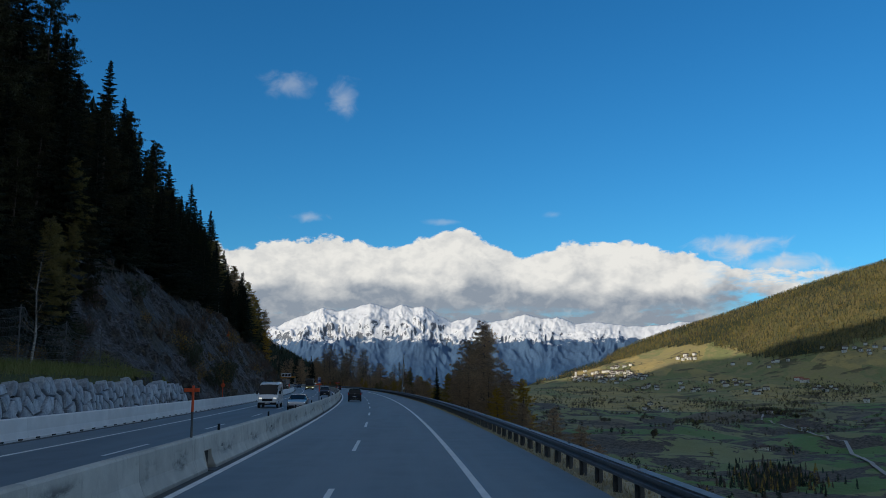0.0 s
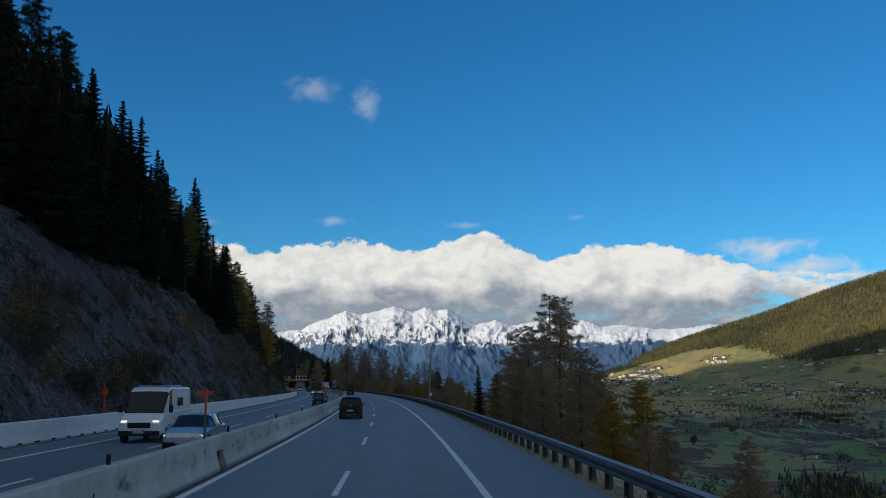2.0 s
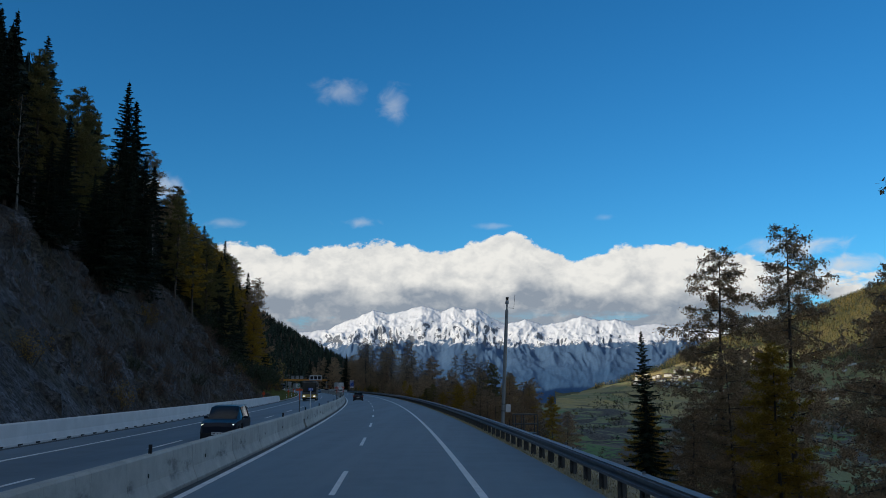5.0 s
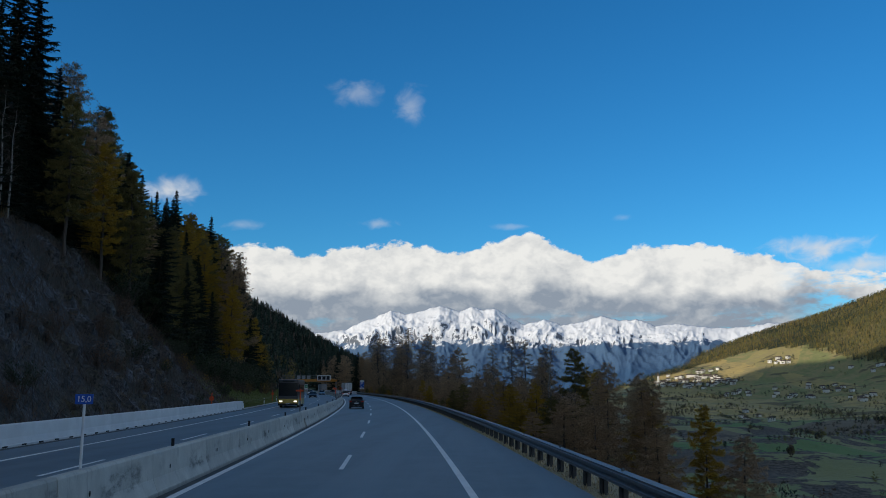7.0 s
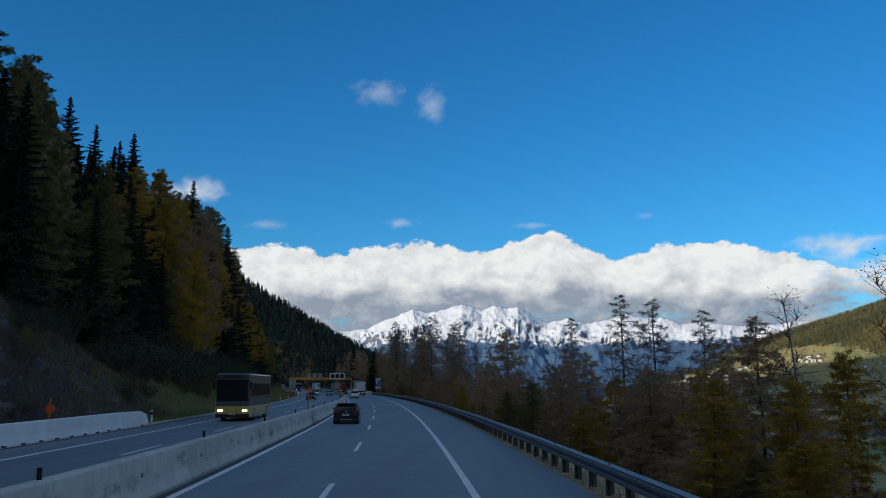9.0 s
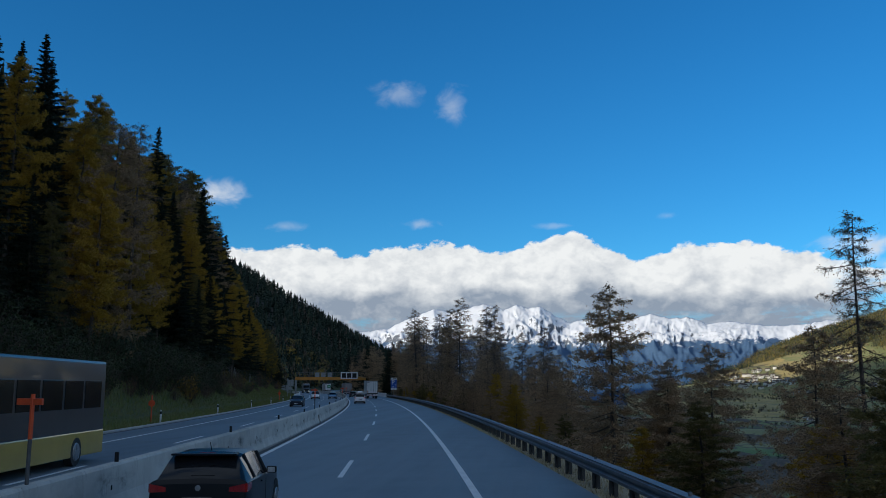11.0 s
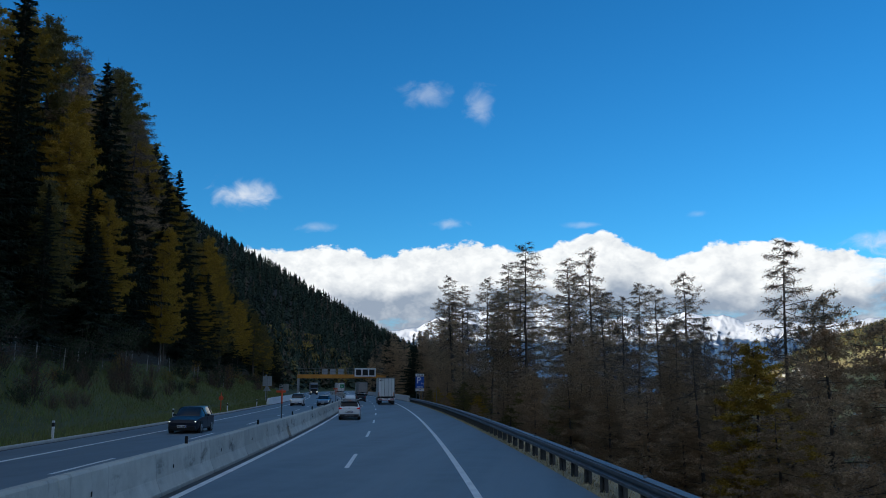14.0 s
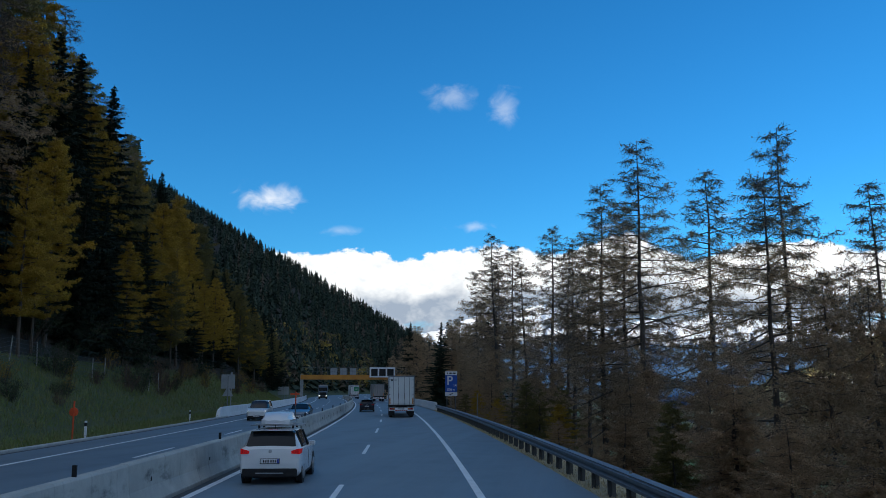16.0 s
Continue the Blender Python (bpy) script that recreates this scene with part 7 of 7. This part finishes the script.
build_car(at(482.0, -3.7), "black hatchback car driving ahead on the asphalt", M["navy_paint"], HATCH, wheels=(0.78, 3.40), lamp_z=0.88, lamp=(0.34, 0.15), **SPAN)
build_car(facing(84, -8.9, 4.26), "silver hatchback car with lit headlamps on the asphalt", M["silver_paint"], HATCH, wheels=(0.78, 3.40), **SPAN)
build_car(facing(163, -8.9, 4.4), "dark sport utility car with lit headlamps", M["navy_paint"], SUV, wheels=(0.80, 3.45), r=0.36, **SPAN)
build_car(facing(380, -12.6, 4.7), "dark blue estate car with lit headlamps", M["navy_paint"], ESTATE, wheels=(0.85, 3.7), **SPAN)
build_car(facing(452, -12.7, 4.4), "white sport utility car with lit headlamps", M["white_paint"], SUV, wheels=(0.80, 3.45), r=0.36, **SPAN)
build_car(facing(451, -9.0, 4.26), "grey blue hatchback car with lit headlamps", M["blue_paint"], HATCH, wheels=(0.78, 3.40), **SPAN)


def build_roof_box():
    bx = thing("roof_box", "white plastic roof box strapped on a car roof", "roof box", at(400.5, -4.0))
    st = [(0.78, 0.30, 1.66, 1.76, 1.78, 0.2), (0.86, 0.42, 1.645, 1.78, 1.86, 0.34), (1.15, 0.46, 1.645, 1.79, 1.99, 0.36), (1.8, 0.47, 1.645, 1.79, 2.02, 0.38), (2.3, 0.44, 1.645, 1.77, 1.93, 0.32), (2.65, 0.30, 1.66, 1.74, 1.78, 0.2)]
    rings = []
    for y, w, z0, zb, zt, wt in st:
        half = [(w * 0.92, z0), (w, z0 + 0.05), (w, zb), (w * 0.96, zb + 0.02), (wt, zt - 0.02), (0.0, zt)]
        rings.append([Vector((x, y, z)) for x, z in half] + [Vector((-x, y, z)) for x, z in reversed(half[:-1])])
    child("shell", loft_mesh("shell", rings, lambda i, j: True, M["white_paint"], 0, True), bx)
    child("seam", box("seam", 0.95, 1.6, 0.015, M["black"], 0, (0, 1.7, 1.775)), bx)
    for i in range(6):
        child("bar", box("bar", 0.035, 0.004, 0.035, M["black"], 0, (-0.12 + i * 0.05, 0.858, 1.80)), bx)


build_roof_box()


def truck_wheels(parent, ys, r=0.5, x=1.02, w=0.30):
    for y in ys:
        for sg in (-1, 1):
            wheel(parent, sg * x, y, r, w)


def build_truck(m, label, wall, doors=True, green=False, tarp=False, h=4.0, L=13.6, lit=False):
    """A semi-trailer with its tractor; the trailer's rear doors at y = 0."""
    t = thing("truck", label, "truck", m, "trucks")
    W = 2.55
    child("trailer_box", box("trailer_box", W, L, h - 1.18, wall, 0.03, (0, L / 2 + 0.06, 1.18 + (h - 1.18) / 2)), t)
    for x in (-1, 1):
        d = child("door", box("door", W / 2 - 0.10, 0.06, h - 1.48, wall, 0.012, (x * (W / 4 - 0.01), 0.03, 1.28 + (h - 1.40) / 2)), t, None, "pale rear door")
        for k, bx in enumerate((0.28, 0.78)):
            child("lock_rod", rod("lock_rod", (x * bx, -0.035, 1.22), (x * bx, -0.035, h - 0.14), 0.018, 0.018, M["steel"], 8), d)
        for z in (1.5, 2.2, 2.9, 3.6):
            child("hinge", box("hinge", 0.16, 0.03, 0.06, M["steel"], 0.006, (x * (W / 2 - 0.12), -0.01, z)), d)
        child("handle", box("handle", 0.05, 0.05, 0.52, M["black"], 0.008, (x * 0.28 * (1 if x < 0 else 1.0), -0.06, 2.05)), d)
        child("marker", box("marker", 0.10, 0.012, 0.55, M["lens_amber"], 0, (x * (W / 2 - 0.17), -0.01, 1.55)), t, None, "amber marker strip")
        child("top_lamp", box("top_lamp", 0.16, 0.04, 0.05, M["lens_red"], 0, (x * (W / 2 - 0.14), -0.02, h - 0.04)), t)
        child("corner_post", box("corner_post", 0.10, 0.10, h - 1.1, M["steel"], 0.01, (x * (W / 2 - 0.05), 0.02, 1.12 + (h - 1.1) / 2)), t)
        lamp = child("tail_lamp", box("tail_lamp", 0.52, 0.06, 0.15, M["lens_red"], 0.015, (x * 0.88, -0.06, 0.83)), t)
        child("amber_lens", box("amber_lens", 0.13, 0.012, 0.11, M["lens_amber"], 0, (x * 0.72, -0.094, 0.83)), lamp)
        child("mud_flap", box("mud_flap", 0.60, 0.02, 0.55, M["black"], 0, (x * 0.95, 0.75, 0.46)), t)
    child("header", box("header", W - 0.06, 0.08, 0.14, M["steel"], 0.01, (0, 0.0, h - 0.06)), t)
    child("sill", box("sill", W, 0.16, 0.16, M["black"], 0.015, (0, 0.02, 1.14)), t)
    bar = child("bumper", box("bumper", W - 0.12, 0.10, 0.30, M["sign_white"], 0.015, (0, 0.0, 0.80)), t, None, "pale underrun bumper")
    for i in range(6):
        child("stripe", box("stripe", 0.14, 0.008, 0.08, M["lens_red"], 0, (-0.5 + i * 0.2, -0.056, 0.66)), bar)
    plate_part(t, -0.065, 0.86)
    child("badge", box("badge", 0.22, 0.01, 0.14, M["black"], 0, (-0.92, -0.012, h - 0.42)), t)
    child("badge_line", box("badge_line", 0.30, 0.01, 0.07, M["sign_back"], 0, (-0.60, -0.012, h - 0.42)), t)
    if green:
        child("panel", box("panel", 1.35, 0.012, 1.25, M["green_panel"], 0, (0.42, -0.012, h - 1.2)), t, None, "green square with pale frame")
        child("inner_mark", box("inner_mark", 0.75, 0.006, 0.16, M["sign_white"], 0, (0.42, -0.022, h - 1.2)), t)
    child("chassis", box("chassis", 1.1, L - 0.3, 0.32, M["black"], 0.02, (0, L / 2, 0.95)), t)
    truck_wheels(t, (1.7, 3.0, 4.3))
    cab = child("cab", box("cab", 2.5, 2.2, 2.9, M["trailer"] if not lit else M["blue_paint"], 0.12, (0, L + 1.9, 2.2)), t, None, "boxy tractor cab")
    yf = L + 3.0
    child("windscreen", box("windscreen", 2.25, 0.05, 0.95, M["glass"], 0.02, (0, yf + 0.005, 2.75)), cab)
    child("grille", box("grille", 1.9, 0.05, 0.9, M["black"], 0.03, (0, yf + 0.01, 1.45)), cab)
    for x in (-1, 1):
        child("headlamp", box("headlamp", 0.42, 0.06, 0.20, M["head_on"], 0.02, (x * 0.95, yf + 0.02, 0.92)), cab)
        child("mirror", box("mirror", 0.16, 0.14, 0.75, M["black"], 0.03, (x * 1.38, yf - 0.25, 2.75)), cab)
        child("tank", rod("tank", (x * 0.95, L - 2.6, 0.75), (x * 0.95, L - 1.2, 0.75), 0.32, 0.32, M["steel"], 16), t)
    child("cab_bumper", box("cab_bumper", 2.5, 0.14, 0.42, M["black"], 0.04, (0, yf - 0.02, 0.62)), cab)
    truck_wheels(t, (L - 0.7, L + 2.2), 0.5, 1.0)
    return t


build_truck(at(460.0, -0.05), "white box semi-trailer truck with steel lock rods", M["trailer"])
build_truck(at(572.0, -0.1), "grey tarpaulin semi-trailer truck far ahead", M["tarp"], h=3.9)
build_truck(at(628.0, -3.6), "white semi-trailer truck with a green square", M["trailer"], green=True)
build_truck(facing(622, -12.7, 16.8), "blue oncoming semi-trailer truck with lit headlamps", M["tarp"], lit=True)


def build_camper():
    v = thing("camper_van", "white camper van with lit headlamps and roof rack", "van", facing(90, -12.3, 5.95), "vans")
    st = [(0.0, 0.98, 0.45, 1.4, 2.45, 0.90), (0.06, 1.02, 0.38, 1.45, 2.55, 0.93), (0.6, 1.03, 0.35, 1.45, 2.58, 0.94), (3.9, 1.03, 0.35, 1.42, 2.58, 0.94), (4.3, 1.03, 0.35, 1.38, 2.48, 0.92), (4.45, 1.03, 0.35, 1.36, 2.36, 0.92), (5.25, 1.02, 0.36, 1.30, 1.36, 0.90), (5.75, 0.98, 0.38, 1.02, 1.08, 0.82), (5.92, 0.92, 0.42, 0.86, 0.90, 0.74), (5.95, 0.85, 0.46, 0.70, 0.72, 0.66)]
    rings = lofted(st)
    k = len(rings[0])
    is_front = lambda i, j: i == 5 and 5 <= j < k - 6
    is_side = lambda i, j: i in (3, 4) and j in (4, k - 6)
    child("body", loft_mesh("body", rings, lambda i, j: not (is_front(i, j) or is_side(i, j)), M["white_paint"], 0, True), v)
    child("windscreen", loft_mesh("windscreen", rings, is_front, M["glass"]), v)
    for q in (4, k - 6):
        child("side_window", loft_mesh("side_window", rings, lambda i, j: i in (3, 4) and j == q, M["glass"]), v)
    for x in (-1, 1):
        for y in (1.25, 4.95):
            wheel(v, x * 0.93, y, 0.35, 0.22)
        child("cabin_window", box("cabin_window", 0.02, 0.95, 0.42, M["glass"], 0.006, (x * 1.012, 2.4, 1.85)), v)
        child("headlamp", box("headlamp", 0.28, 0.16, 0.24, M["head_on"], 0.03, (x * 0.72, 5.78, 0.92)), v)
        child("mirror", box("mirror", 0.20, 0.12, 0.36, M["black"], 0.04, (x * 1.17, 4.9, 1.55)), v)
        child("stripe", box("stripe", 0.012, 2.8, 0.10, M["sign_back"], 0, (x * 1.028, 2.3, 1.0)), v)
    child("grille", box("grille", 1.05, 0.06, 0.26, M["black"], 0.03, (0, 5.93, 0.82)), v)
    child("bumper", box("bumper", 1.85, 0.16, 0.24, M["black"], 0.04, (0, 5.88, 0.46)), v)
    plate_part(v, 5.975, 0.52, 1)
    child("rear_window", box("rear_window", 1.3, 0.03, 0.6, M["glass"], 0.01, (0, 0.0, 1.95)), v)
    child("roof_rack", box("roof_rack", 1.5, 2.6, 0.05, M["alloy"], 0.01, (0, 2.4, 2.62)), v)
    child("roof_vent", box("roof_vent", 0.5, 0.5, 0.12, M["black"], 0.02, (0, 3.0, 2.70)), v)


build_camper()


def build_coach():
    v = thing("coach", "dark coach with yellow lower front and lit headlamps", "bus", facing(281, -12.5, 12.2), "")
    L, W, H = 12.0, 2.5, 3.6
    child("body", box("body", W, L, 2.55, M["coach"], 0.10, (0, L / 2, H - 2.55 / 2)), v)
    child("lower_body", box("lower_body", W + 0.01, L + 0.04, 0.85, M["coach_gold"], 0.06, (0, L / 2, 0.72)), v, None, "yellow lower body")
    child("windscreen", box("windscreen", 2.3, 0.05, 1.65, M["glass"], 0.05, (0, L + 0.01, 2.35)), v, None, "large dark windscreen")
    child("destination_panel", box("destination_panel", 1.5, 0.05, 0.2, M["black"], 0.01, (0, L + 0.015, 3.38)), v)
    for x in (-1, 1):
        for i in range(6):
            child("side_window", box("side_window", 0.03, 1.6, 0.95, M["glass"], 0.008, (x * (W / 2 + 0.005), 1.3 + i * 1.8, 2.4)), v)
        child("headlamp", box("headlamp", 0.40, 0.06, 0.18, M["head_on"], 0.03, (x * 0.92, L + 0.03, 0.82)), v)
        child("mirror", box("mirror", 0.16, 0.16, 0.55, M["black"], 0.04, (x * 1.38, L + 0.22, 2.7)), v)
        child("mirror_arm", rod("mirror_arm", (x * 1.2, L, 3.2), (x * 1.38, L + 0.22, 2.95), 0.03, 0.03, M["black"], 6), v)
        for y in (2.6, 9.3):
            wheel(v, x * (W / 2 - 0.13), y, 0.48, 0.28)
    child("bumper", box("bumper", W, 0.12, 0.26, M["black"], 0.04, (0, L + 0.0, 0.44)), v)
    plate_part(v, L + 0.07, 0.55, 1)


build_coach()
